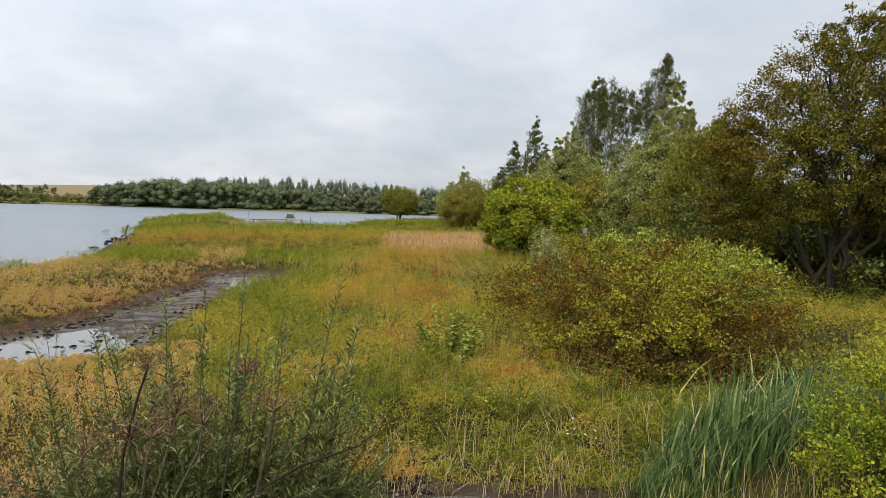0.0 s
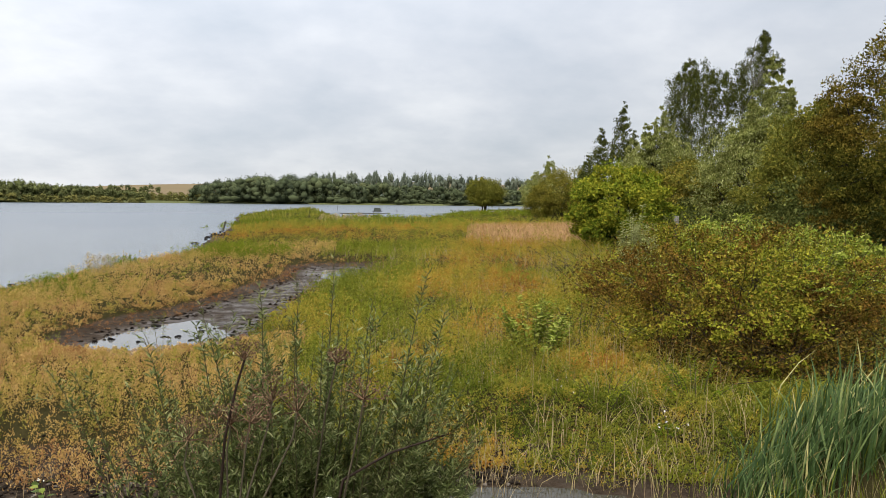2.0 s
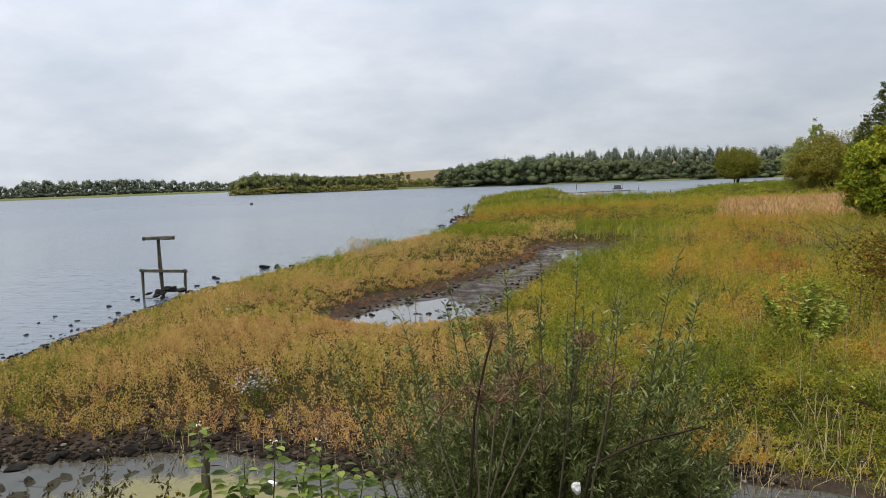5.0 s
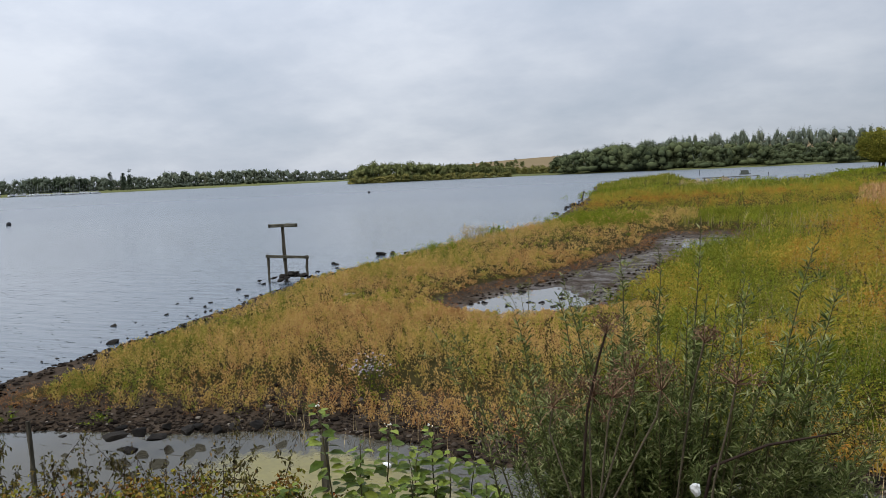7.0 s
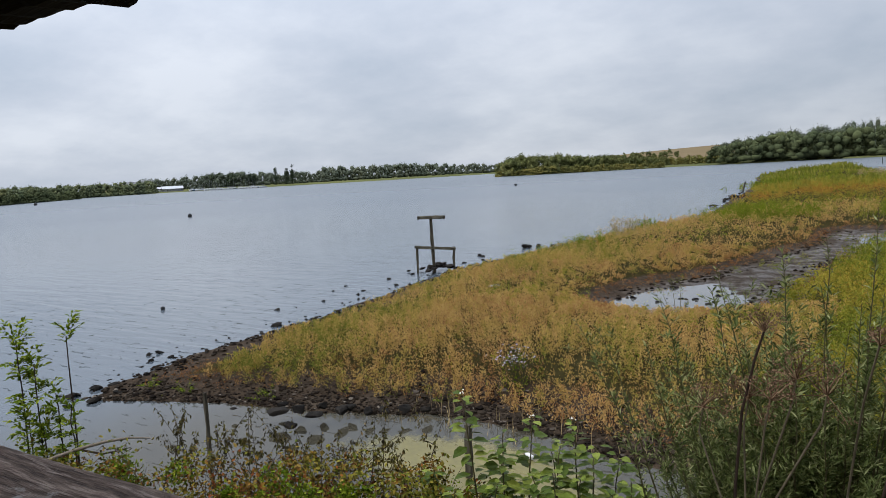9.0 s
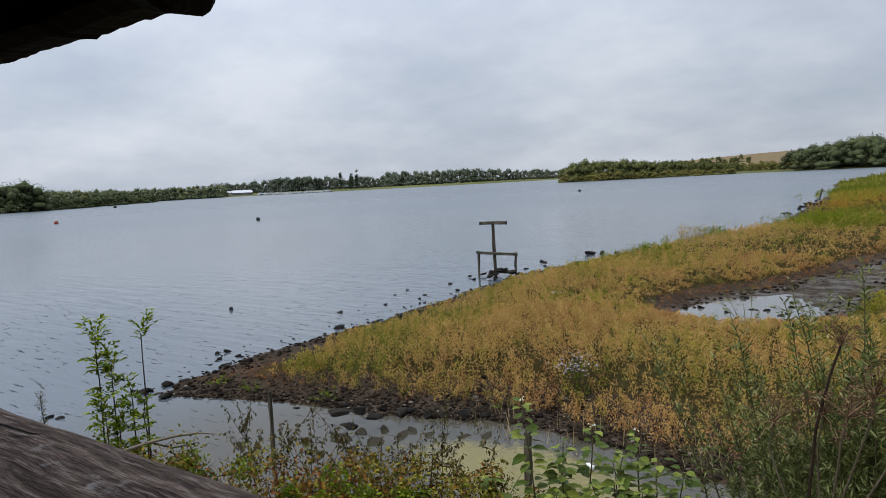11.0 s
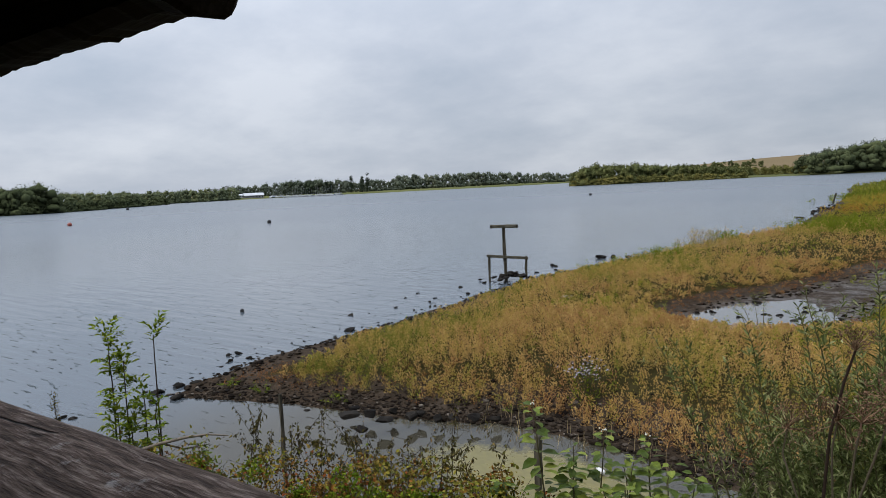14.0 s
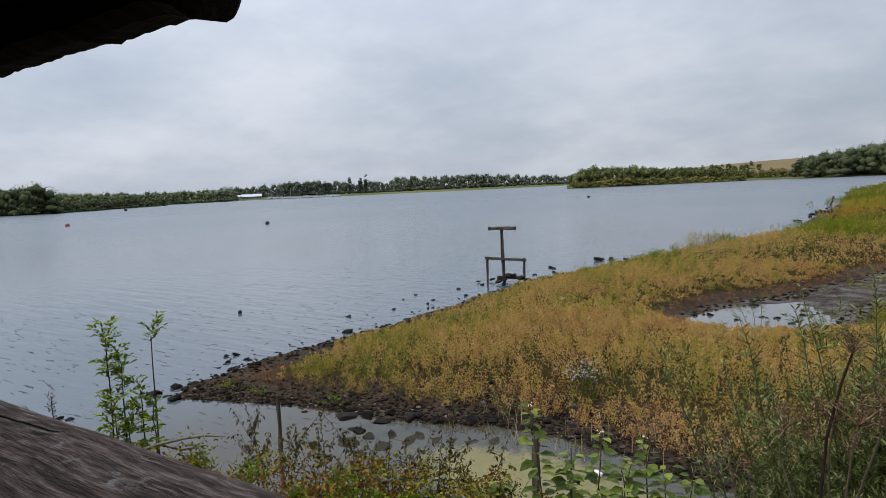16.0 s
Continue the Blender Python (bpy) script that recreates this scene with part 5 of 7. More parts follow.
def worn_sill():
    """A thick plank whose top is uneven and whose outer edge is worn round."""
    bm = bmesh.new()
    z1 = HZ - 0.663 * SD + 0.0028
    xs = np.arange(-3.0, 2.001, 0.02)
    prof = [(SD - 0.36, -0.045), (SD, -0.045), (SD, -0.012), (SD - 0.004, -0.003), (SD - 0.014, 0.0), (SD - 0.05, 0.0), (SD - 0.1, 0.0), (SD - 0.16, 0.0), (SD - 0.25, 0.0), (SD - 0.36, 0.0)]
    rows = []
    for x in xs:
        row = []
        for k, (y, z) in enumerate(prof):
            w = 0.0022 * noise.noise((x * 5, y * 26, 3.0)) + 0.0012 * noise.noise((x * 22, y * 60, 9.0)) if k > 1 else 0
            row.append(bm.verts.new((x, y + (0.002 * noise.noise((x * 9, 1.0, 4.0)) if 0 < k < 5 else 0), z1 + z + w)))
        rows.append(row)
    n = len(prof)
    for a, b in zip(rows, rows[1:]):
        for k in range(n):
            bm.faces.new((a[k], b[k], b[(k + 1) % n], a[(k + 1) % n]))
    bm.faces.new(rows[0])
    bm.faces.new(rows[-1][::-1])
    part("sill", bm, M_SILL, hide, "weathered grey plank sill with cracks", True)


worn_sill()
for i in range(11):
    # overlapping boards below the slot and on both ends
    z = 0.9 + 0.146 * i
    hide_part("wall_board", -3.0, 2.0, SD - 0.035 - 0.002 * (i % 2), SD - 0.005 - 0.002 * (i % 2), z, min(z + 0.142, HZ - 0.663 * SD - 0.047))
for i in range(17):
    z = 0.9 + 0.15 * i
    for x in (-3.03, 2.0):
        hide_part("end_board", x + 0.002 * (i % 2), x + 0.03 - 0.002 * (i % 2), -2.3, SD - 0.06, z, min(z + 0.146, HZ + 0.75))
hide_part("roof", -3.2, 2.2, -2.4, SD - 0.05, HZ + 0.752, HZ + 0.80)
hide_part("back_wall", -3.0, 2.0, -2.33, -2.3, 0.9, HZ + 0.75)
hide_part("floor_boards", -3.0, 2.0, -2.3, SD - 0.04, 0.86, 0.9)


def ragged_lintel():
    """The board over the slot, with a splintered lower edge and a broken end."""
    bm = bmesh.new()
    xs = np.arange(-3.0, -0.352, 0.008)
    r = random.Random(5)
    z0 = HZ + 0.4155 * SD - 0.0012
    step, low = 0.0, []
    for i, x in enumerate(xs):
        if r.random() < 0.06:
            step = r.uniform(-0.0016, 0.0016)
        low.append(z0 - 0.002 - 0.0042 * max(0, (x + 0.75) / 0.4) + step + r.gauss(0, 0.0005))
    low[-1] += 0.022
    low[-2] += 0.008
    low[-3] -= 0.004
    low[-4] -= 0.005
    low[-5] -= 0.002
    for k in range(7, 20):
        low[-k] += 0.002
    rows = []
    for x, z in zip(xs, low):
        rows.append([bm.verts.new((x, SD - 0.045, z + 0.006)), bm.verts.new((x, SD - 0.03, z)), bm.verts.new((x, SD - 0.004, z + 0.002)), bm.verts.new((x, SD, z + 0.008)), bm.verts.new((x, SD, HZ + 0.75)), bm.verts.new((x, SD - 0.045, HZ + 0.75))])
    for a, b in zip(rows, rows[1:]):
        for k in range(6):
            bm.faces.new((a[k], a[(k + 1) % 6], b[(k + 1) % 6], b[k]))
    bm.faces.new(rows[0][::-1])
    bm.faces.new(rows[-1])
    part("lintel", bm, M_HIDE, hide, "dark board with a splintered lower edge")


ragged_lintel()


# ---- plants by the hide ----
def ground_z(x, y):
    return float(height(np.array([float(x)]), np.array([float(y)]))[0][0])


def bend(a, b, out, k=9):
    """A shoot that rises from a and leans over towards b."""
    a, b = np.asarray(a, float), np.asarray(b, float)
    s = np.linspace(0, 1, k)[:, None]
    c = np.array([a[0] + (b[0] - a[0]) * out, a[1] + (b[1] - a[1]) * out, a[2] + (b[2] - a[2]) * 0.62])
    p = a * (1 - s) ** 2 + 2 * c * s * (1 - s) + b * s ** 2
    return p + rng.normal(0, 0.006, p.shape) * np.linspace(0, 1, k)[:, None]


def along(path, s):
    k = len(path) - 1
    i = np.clip((s * k).astype(int), 0, k - 1)
    f = (s * k - i)[:, None]
    return path[i] * (1 - f) + path[i + 1] * f, unit(path[i + 1] - path[i])


def shoot_leaves(path, n, L, slim, s0=0.25, up=0.9, spread=1.0):
    """Leaves set round a shoot."""
    s = s0 + (1 - s0) * np.sort(rng.random(n)) ** 0.9
    P, T = along(path, s)
    az = np.arange(n) * 2.4 + rng.normal(0, 0.5, n)
    R = np.stack([np.cos(az), np.sin(az), np.zeros(n)], 1)
    U = T * up + R * spread + rng.normal(0, 0.22, (n, 3))
    LL = L * rng.uniform(0.6, 1.2, n) * (1 - 0.35 * s ** 3)
    return leaf_quads(P, U, LL, LL * slim, 0.06, side=rng.normal(size=(n, 3)) * 0.5 + np.array([0, 0, 1.0]))


def osier():
    e = empty("osier_bush", (0, 0, 0), label="grey-green osier bush with long narrow leaves on upright shoots", category="bush")
    tips = [(-1.72, 4.28, 1.94), (-1.44, 4.38, 2.07), (-1.23, 4.44, 2.12), (-0.93, 4.49, 2.3), (-0.76, 4.51, 2.36), (-0.57, 4.52, 2.48), (-0.36, 4.53, 2.18),
            (-0.11, 4.51, 2.36), (-0.01, 4.5, 2.17), (-0.04, 4.5, 1.97), (-1.52, 4.35, 1.85), (-1.09, 4.47, 1.9), (-0.45, 4.53, 2.02), (-1.88, 4.4, 1.93), (-1.2, 4.41, 2.24)]
    for i in range(14):
        tips.append((rng.uniform(-1.15, 0.1), rng.uniform(4.35, 4.75), rng.uniform(1.8, 2.22)))
    for i in range(200):
        x = rng.uniform(-1.6, 0.2) if i < 115 else rng.uniform(-0.75, 0.25) if i < 160 else rng.uniform(-1.35, -0.5)
        tips.append((x, rng.uniform(4.25, 5.0), rng.uniform(1.1, 2.0) - 0.25 * abs(x + 0.72)))
    leaves = []
    for i, t in enumerate(tips):
        tall = i < 29
        bx, by = -0.8 + (t[0] + 0.8) * rng.uniform(0.25, 0.6), 4.55 + (t[1] - 4.5) * 0.5 + rng.normal(0, 0.1)
        p = bend((bx, by, ground_z(bx, by) - 0.03), t, rng.uniform(0.2, 0.55), 12)
        V, Q = tube(p, np.linspace(0.008 if tall else 0.0055, 0.0014, len(p)), 5)
        np_mesh("stem", V, Q, M_STEM, e, smooth=True)
        leaves.append(shoot_leaves(p, 120 if tall else 135, rng.uniform(0.05, 0.075) if tall else rng.uniform(0.04, 0.06), 0.2, 0.25, 0.9))
        for j in range(10 if tall else 14):
            q, T = along(p, rng.uniform(0.2, 0.88, 1))
            d = unit(T * 1.1 + rng.normal(0, 0.55, (1, 3)))[0] * rng.uniform(0.1, 0.3)
            leaves.append(shoot_leaves(limb(q[0], q[0] + d, 0.0, 4), 18, 0.05, 0.2, 0.1, 0.9))
    V, Q = join(leaves)
    np_mesh("foliage", V, Q, M_OSIER, e)


osier()


def umbel(parent, c, axis, r, n=22):
    """A dried flower head: rays with small seed clusters."""
    tubes, seeds = [], []
    axis = unit(np.asarray(axis, float)[None])[0]
    for i in range(n):
        d = unit((axis * rng.uniform(0.35, 1.0) + unit(rng.normal(size=(1, 3)))[0] * 0.8)[None])[0]
        tip = np.asarray(c) + d * r * rng.uniform(0.75, 1.1)
        tubes.append(tube(limb(c, tip, 0.03, 4), np.linspace(0.0022, 0.0012, 4), 4))
        k = 12
        P = tip + rng.normal(0, r * 0.11, (k, 3))
        seeds.append(leaf_quads(P, rng.normal(size=(k, 3)), np.full(k, 0.012), 0.006))
    V, Q = join(tubes + seeds)
    return tagged(np_mesh("umbel", V, Q, M_DEADHEAD, parent, "dry brown seed head"), kind="stuff")


M_DEADHEAD = leaf_material("dry_seed_head", [(0, (0.10, 0.068, 0.052)), (0.6, (0.20, 0.14, 0.105)), (1, (0.34, 0.25, 0.19))], blue=0.9)


def nearer(p, k=0.9):
    """Draw a place towards the slot of the hide."""
    return tuple(e + (v - e) * k for v, e in zip(p, (-0.43, 1.1, 2.715)))


def hogweed():
    e = empty("dried_hogweed", (0, 0, 0), label="dead brown hogweed stalks with dry umbels in the osier", category="plant")
    base = (-1.01, 3.86, ground_z(-1.01, 3.86))
    main = np.array([base] + [nearer(q) for q in ((-1.06, 4.15, 0.9), (-1.07, 4.16, 1.3), (-1.04, 4.16, 1.65), (-0.99, 4.17, 1.88), (-0.955, 4.18, 2.0))])
    V, Q = tube(main, (0.0066, 0.0064, 0.006, 0.0056, 0.005, 0.0042), 7)
    umbel(np_mesh("stem", V, Q, M_DEADSTEM, e, smooth=True), main[-1], (0.1, 0, 1), 0.08, 18)
    for tip, s, r in (((-0.84, 4.22, 1.80), 1.25, 0.11), ((-1.02, 4.2, 1.70), 1.2, 0.10), ((-0.73, 4.24, 1.74), 1.2, 0.12), ((-0.92, 4.1, 1.74), 1.15, 0.1), ((-1.22, 4.25, 1.62), 1.1, 0.1)):
        p = np.array([nearer(q) for q in ((-1.06, 4.15, s - 0.25), (-1.03 + (tip[0] + 1.03) * 0.25, 4.16, s), (tip[0] - 0.02, tip[1], tip[2] - 0.12), tip)])
        V, Q = tube(p, (0.0045, 0.0042, 0.004, 0.0032), 6)
        umbel(np_mesh("side_stem", V, Q, M_STRAWSTEM, e, smooth=True), p[-1], (rng.normal(0, 0.3), rng.normal(0, 0.3), 1), r, 22)
    f = empty("dried_hogweed", (0, 0, 0), label="pale dead hogweed stalk leaning in the osier", category="plant")
    for b, tip, r in (((-0.62, 4.2), (-0.42, 4.28, 1.78), 0.11), ((-0.75, 4.4), (-0.56, 4.30, 1.96), 0.07)):
        p = bend((*b, ground_z(*b)), nearer(tip), 0.3, 7)
        V, Q = tube(p, np.linspace(0.006, 0.004, 7), 6)
        umbel(np_mesh("stem", V, Q, M_STRAWSTEM, f, smooth=True), p[-1], (0.2, 0, 1), r * 0.9, 18)
    g = empty("dead_dock", (0, 0, 0), label="dark dead dock stalk lying out of the bush", category="plant")
    p = np.array([(-0.62, 4.2, ground_z(-0.62, 4.2)), (-0.6, 4.22, 1.0), (-0.52, 4.23, 1.42), (-0.3, 4.26, 1.53), (-0.02, 4.3, 1.6)])
    V, Q = tube(p, (0.008, 0.008, 0.007, 0.006, 0.004), 6)
    np_mesh("stem", V, Q, M_DEADSTEM, g, smooth=True)
    n = 150
    P = np.array([0.0, 4.3, 1.6]) + rng.normal(0, 1, (n, 3)) * np.array([0.06, 0.04, 0.045])
    V, Q = leaf_quads(P, rng.normal(size=(n, 3)), np.full(n, 0.022), 0.009)
    np_mesh("seed_head", V, Q, M_DEAD, g, "dark reddish seed head")["kind"] = "stuff"


M_STRAWSTEM = bark_material("pale_stem", (0.06, 0.045, 0.03), (0.17, 0.13, 0.09), 30)
hogweed()


def bramble(name, spots, n, size, mat, label, canes=24, stems_mat=None, berries=0, **kw):
    """A tangle of arching canes under small leaves in threes. spots: x, y, z, rx, ry, rz."""
    e = empty(name, (0, 0, 0), label=label, category="bramble")
    (V, Q), C = crown_leaves(spots, n, size, 0.62, hollow=0.55, **kw)
    k = 8 if kw.get("oval") else 4
    faces = Q[:4].copy() if k == 8 else Q[:1].copy()
    leaf = V.reshape(-1, k, 3)
    leaf = leaf[leaf[:, :, 2].min(1) > height(leaf[:, 0, 0], leaf[:, 0, 1])[0] + 0.02]
    Q = (faces[None] + (np.arange(len(leaf)) * k)[:, None, None]).reshape(-1, 4)
    np_mesh("leaves", leaf.reshape(-1, 3), Q, mat, e)
    L = np.asarray(spots, float)
    for i in range(canes):
        lo = L[rng.integers(len(L))]
        a = lo[:2] + rng.normal(0, 0.4, 2) * lo[3:5]
        b = lo[:2] + rng.normal(0, 0.7, 2) * lo[3:5]
        top = lo[2] + lo[5] * rng.uniform(0.6, 1.15)
        p = bend((*a, ground_z(*a)), (*b, top), rng.uniform(0.3, 0.7), 8)
        V, Q = tube(p, np.linspace(0.008, 0.003, 8) * (size / 0.06), 5)
        np_mesh("cane", V, Q, stems_mat or M_DEADSTEM, e, smooth=True)
    for i in range(berries):
        c = C[rng.integers(len(C))]
        bm = bmesh.new()
        for j in range(7):
            bmesh.ops.create_icosphere(bm, subdivisions=1, radius=0.009, matrix=Matrix.Translation((c[0] + rng.normal(0, 0.03), c[1] + rng.normal(0, 0.03), c[2] + rng.normal(0, 0.03))))
        part("berry_cluster", bm, M_BERRY, e, "small dark berries", True)["kind"] = "stuff"
    return e


M_BERRY = plain_material("dark_berry", (0.03, 0.018, 0.02), 0.4)
bramble("bramble_thicket", [(-4.75, 3.4, 0.66, 0.6, 0.55, 0.3), (-4.4, 3.85, 0.6, 0.6, 0.5, 0.3), (-4.05, 4.2, 0.56, 0.55, 0.5, 0.32), (-3.8, 4.4, 0.56, 0.5, 0.45, 0.34), (-3.5, 4.7, 0.44, 0.45, 0.45, 0.32), (-3.3, 4.2, 0.5, 0.6, 0.6, 0.38),
                            (-5.3, 3.2, 0.7, 0.5, 0.5, 0.25), (-4.0, 3.5, 0.6, 0.7, 0.6, 0.4), (-3.1, 4.9, 0.4, 0.4, 0.4, 0.3)],
        19000, 0.028, M_RUSTBRAMBLE, "low bramble thicket turning red and brown below the hide", 75, berries=22, clumps=300, clump_r=0.3, oval=True)
bramble("green_herb_clump", [(-3.95, 3.95, 0.6, 0.2, 0.2, 0.28), (-3.45, 4.3, 0.5, 0.2, 0.2, 0.24), (-5.15, 3.6, 0.7, 0.2, 0.2, 0.16), (-4.75, 3.75, 0.68, 0.22, 0.2, 0.2), (-3.85, 4.05, 0.62, 0.22, 0.2, 0.26), (-2.85, 4.95, 0.35, 0.35, 0.25, 0.22), (-2.3, 5.15, 0.3, 0.35, 0.25, 0.22)],
        7000, 0.028, M_ASH, "fresh green weeds growing through brambles", 8, M_STEM, clumps=60, clump_r=0.35)

# the mound of brambles, roses and dogwood on the meadow
def lobe_at(az, d, z, rx, rz, ry=None):
    x, y = polar(az, d)
    return (x, y, z, rx, ry or rx, rz)


mound = bramble("bramble_mound", [lobe_at(30, 10.8, 1.15, 1.6, 0.85), lobe_at(26.5, 12.4, 1.15, 1.7, 1.05), lobe_at(33.5, 11.4, 1.2, 1.4, 0.75), lobe_at(23.8, 13.4, 0.95, 1.5, 0.9), lobe_at(36, 11.6, 0.8, 1.0, 0.6),
                           lobe_at(29, 13.2, 1.45, 1.8, 0.9), lobe_at(33, 13.4, 1.4, 1.8, 0.8), lobe_at(30, 9.9, 1.0, 1.0, 0.5), lobe_at(25.5, 10.9, 0.7, 1.2, 0.65), lobe_at(35, 13.5, 1.1, 1.3, 0.7)],
        70000, 0.046, M_BRAMBLE, "large mound of brambles and roses in olive, red and brown", 110, clumps=820, clump_r=0.115)
def sprays(e, spots, n, long, L, mat, label):
    """Leafy shoots that arch out of a bramble's outline."""
    lobes = np.asarray(spots, float)
    lf = []
    for i in range(n):
        c = lobes[rng.integers(len(lobes))]
        d = unit(rng.normal(size=(1, 3)) * np.array([1, 1, 0.5]) + np.array([0, -0.35, 0.75]))[0]
        a = c[:3] + d * c[3:6] * 0.85
        b = a + d * long * rng.uniform(0.4, 1.0) + np.array([0, 0, 0.1])
        p = limb(a, b, -0.25, 6)
        V, Q = tube(p, np.linspace(0.005, 0.002, 6), 4)
        np_mesh("cane", V, Q, M_STEM, e, smooth=True)
        lf.append(shoot_leaves(p, 34, L, 0.55, 0.05, 0.5))
    V, Q = join(lf)
    np_mesh("spray_leaves", V, Q, mat, e, label)


MOUND_TOP = [lobe_at(30, 10.8, 1.15, 1.6, 0.85), lobe_at(26.5, 12.4, 1.15, 1.7, 1.05), lobe_at(33.5, 11.4, 1.2, 1.4, 0.75), lobe_at(23.8, 13.4, 0.95, 1.5, 0.9), lobe_at(29, 13.2, 1.45, 1.8, 0.9), lobe_at(33, 13.4, 1.4, 1.8, 0.8)]
sprays(mound, MOUND_TOP, 120, 0.6, 0.06, M_YELLOW, "yellow-green young leaves")
sprays(mound, MOUND_TOP, 40, 0.7, 0.06, M_PALELEAF, "pale green rose leaves")
# brown bramble, its leaves coloured dark to deepen the hollow below the mound
bramble("withered_shaded_bramble", [lobe_at(28.5, 10.3, 0.75, 1.0, 0.5), lobe_at(32.5, 10.2, 0.75, 1.1, 0.5), lobe_at(35.5, 10.4, 0.7, 0.9, 0.45), lobe_at(30.5, 9.8, 0.6, 0.9, 0.35)],
        15000, 0.042, M_BROWNBRAMBLE, "brown withering bramble at the mound's front, coloured dark for its shaded hollow", 60, clumps=260, clump_r=0.2)
bramble("bramble_bank", [lobe_at(22, 16.5, 0.9, 1.6, 0.75), lobe_at(25, 18.5, 1.2, 1.9, 0.85), lobe_at(29, 18, 1.25, 1.9, 0.9), lobe_at(34, 17, 1.2, 2.0, 0.9), lobe_at(38, 15.8, 0.7, 1.3, 0.6), lobe_at(19.5, 15, 0.65, 1.0, 0.5), lobe_at(43, 12.5, 0.35, 1.2, 0.4)],
        32000, 0.07, M_BRAMBLE, "overgrown bank of brambles below the trees", 40, clumps=500, clump_r=0.18)
bramble("dog_rose", [lobe_at(28.6, 16.2, 2.05, 0.75, 0.5), lobe_at(27.6, 16.4, 1.8, 0.6, 0.5), lobe_at(34.5, 15.2, 1.85, 0.8, 0.4), lobe_at(36.3, 15.0, 1.75, 0.8, 0.4)],
        7000, 0.075, M_PALELEAF, "arching dog rose with pale green leaves", 22, M_STEM, clumps=120, clump_r=0.25)
bramble("nettle_bed", [lobe_at(40, 11.8, 0.45, 1.0, 0.45), lobe_at(43, 11, 0.45, 1.1, 0.45), lobe_at(46, 11.5, 0.55, 1.1, 0.5), lobe_at(39, 13.6, 0.6, 1.0, 0.5), lobe_at(43, 14.5, 0.6, 1.4, 0.5)],
        14000, 0.05, M_MIDTREE, "dark green nettles in the shade of the willow", 30, M_STEM, clumps=200, clump_r=0.25)
bramble("elder_shrub", [lobe_at(49, 6.4, 0.9, 0.7, 0.8), lobe_at(47.5, 6.6, 1.35, 0.5, 0.5), lobe_at(46, 6.8, 0.9, 0.45, 0.5), lobe_at(46.3, 6.6, 0.6, 0.5, 0.55), lobe_at(50, 7.2, 1.2, 0.8, 0.6), lobe_at(46.5, 5.2, 0.4, 0.45, 0.4)],
        20000, 0.034, M_YELLOW, "yellow-green leafy shrub beside the cattails", 20, M_STEM, clumps=150, clump_r=0.25)


def leafy_herb(name, x, y, n, h, r, L, slim, mat, label, per=40):
    """A clump of leafy stems of uneven height."""
    e = empty(name, (0, 0, 0), label=label, category="herb")
    lf = []
    for i in range(n):
        a, q = rng.uniform(0, 6.3), r * math.sqrt(rng.random())
        bx, by = x + 0.6 * q * math.cos(a), y + 0.6 * q * math.sin(a)
        g = ground_z(bx, by)
        p = bend((bx, by, g), (x + 1.5 * q * math.cos(a), y + 1.5 * q * math.sin(a), g + h * rng.uniform(0.55, 1.1) * (1 - 0.35 * q / r)), 0.3, 7)
        V, Q = tube(p, np.linspace(0.006, 0.002, 7), 5)
        np_mesh("stem", V, Q, M_STEM, e, smooth=True)
        lf.append(shoot_leaves(p, per, L, slim, 0.2, 0.3))
    V, Q = join(lf)
    np_mesh("leaves", V, Q, mat, e)
    return e


leafy_herb("hemp_agrimony", 2.0, 10.7, 30, 1.15, 0.38, 0.10, 0.42, M_PALELEAF, "tall green broad-leaved herb with pale tops", 60)
bx, by = polar(21.8, 16.6)
leafy_herb("sea_buckthorn", bx, by, 34, 2.5, 0.26, 0.14, 0.18, M_SILVERLEAF, "silvery narrow-leaved shrub on the bank", 90)
bx, by = polar(23.4, 16.4)
leafy_herb("sea_buckthorn", bx, by, 20, 1.9, 0.28, 0.12, 0.17, M_SILVERLEAF, "low silvery narrow-leaved shrub on the bank", 50)
leafy_herb("willowherb", 3.0, 11.8, 20, 1.0, 0.6, 0.07, 0.25, M_ASH, "tall fresh green willowherb in the meadow", 40)
leafy_herb("willowherb", 1.2, 12.8, 14, 0.7, 0.5, 0.06, 0.25, M_YELLOW, "yellowing willowherb in the meadow", 36)
leafy_herb("willowherb", 2.3, 8.7, 14, 0.5, 0.4, 0.055, 0.3, M_YELLOW, "low yellow-green herb at the mound's foot", 36)
leafy_herb("willowherb", 3.4, 8.6, 16, 0.6, 0.4, 0.06, 0.3, M_ASH, "dark green herb at the mound's foot", 40)
for wx, wy, wn, wh, wm in ((-2.0, 4.75, 16, 0.75, M_MIDTREE), (-1.75, 4.3, 14, 0.7, M_OSIER), (0.35, 4.7, 14, 0.7, M_OSIER), (0.1, 4.3, 12, 0.8, M_MIDTREE), (-2.25, 4.35, 12, 0.55, M_MIDTREE)):
    leafy_herb("bank_weed", wx, wy, wn, wh, 0.3, 0.05, 0.26, wm, "leafy weeds round the foot of the osier", 40)
for wx, wy in ((-8.45, 6.55), (-7.2, 6.9), (-5.0, 7.7), (-9.1, 6.5)):
    leafy_herb("mud_weed", wx, wy, 9, 0.16, 0.22, 0.04, 0.4, M_ASH, "low green weed growing on the mud", 14)
leafy_herb("osier_seedling", -3.9, 13.4, 5, 0.75, 0.5, 0.08, 0.2, M_OSIER, "young osier shoots beside the muddy puddle", 26)
leafy_herb("osier_seedling", -2.6, 12.2, 8, 0.7, 0.5, 0.08, 0.2, M_OSIER, "young osier shoots beside the muddy puddle", 26)


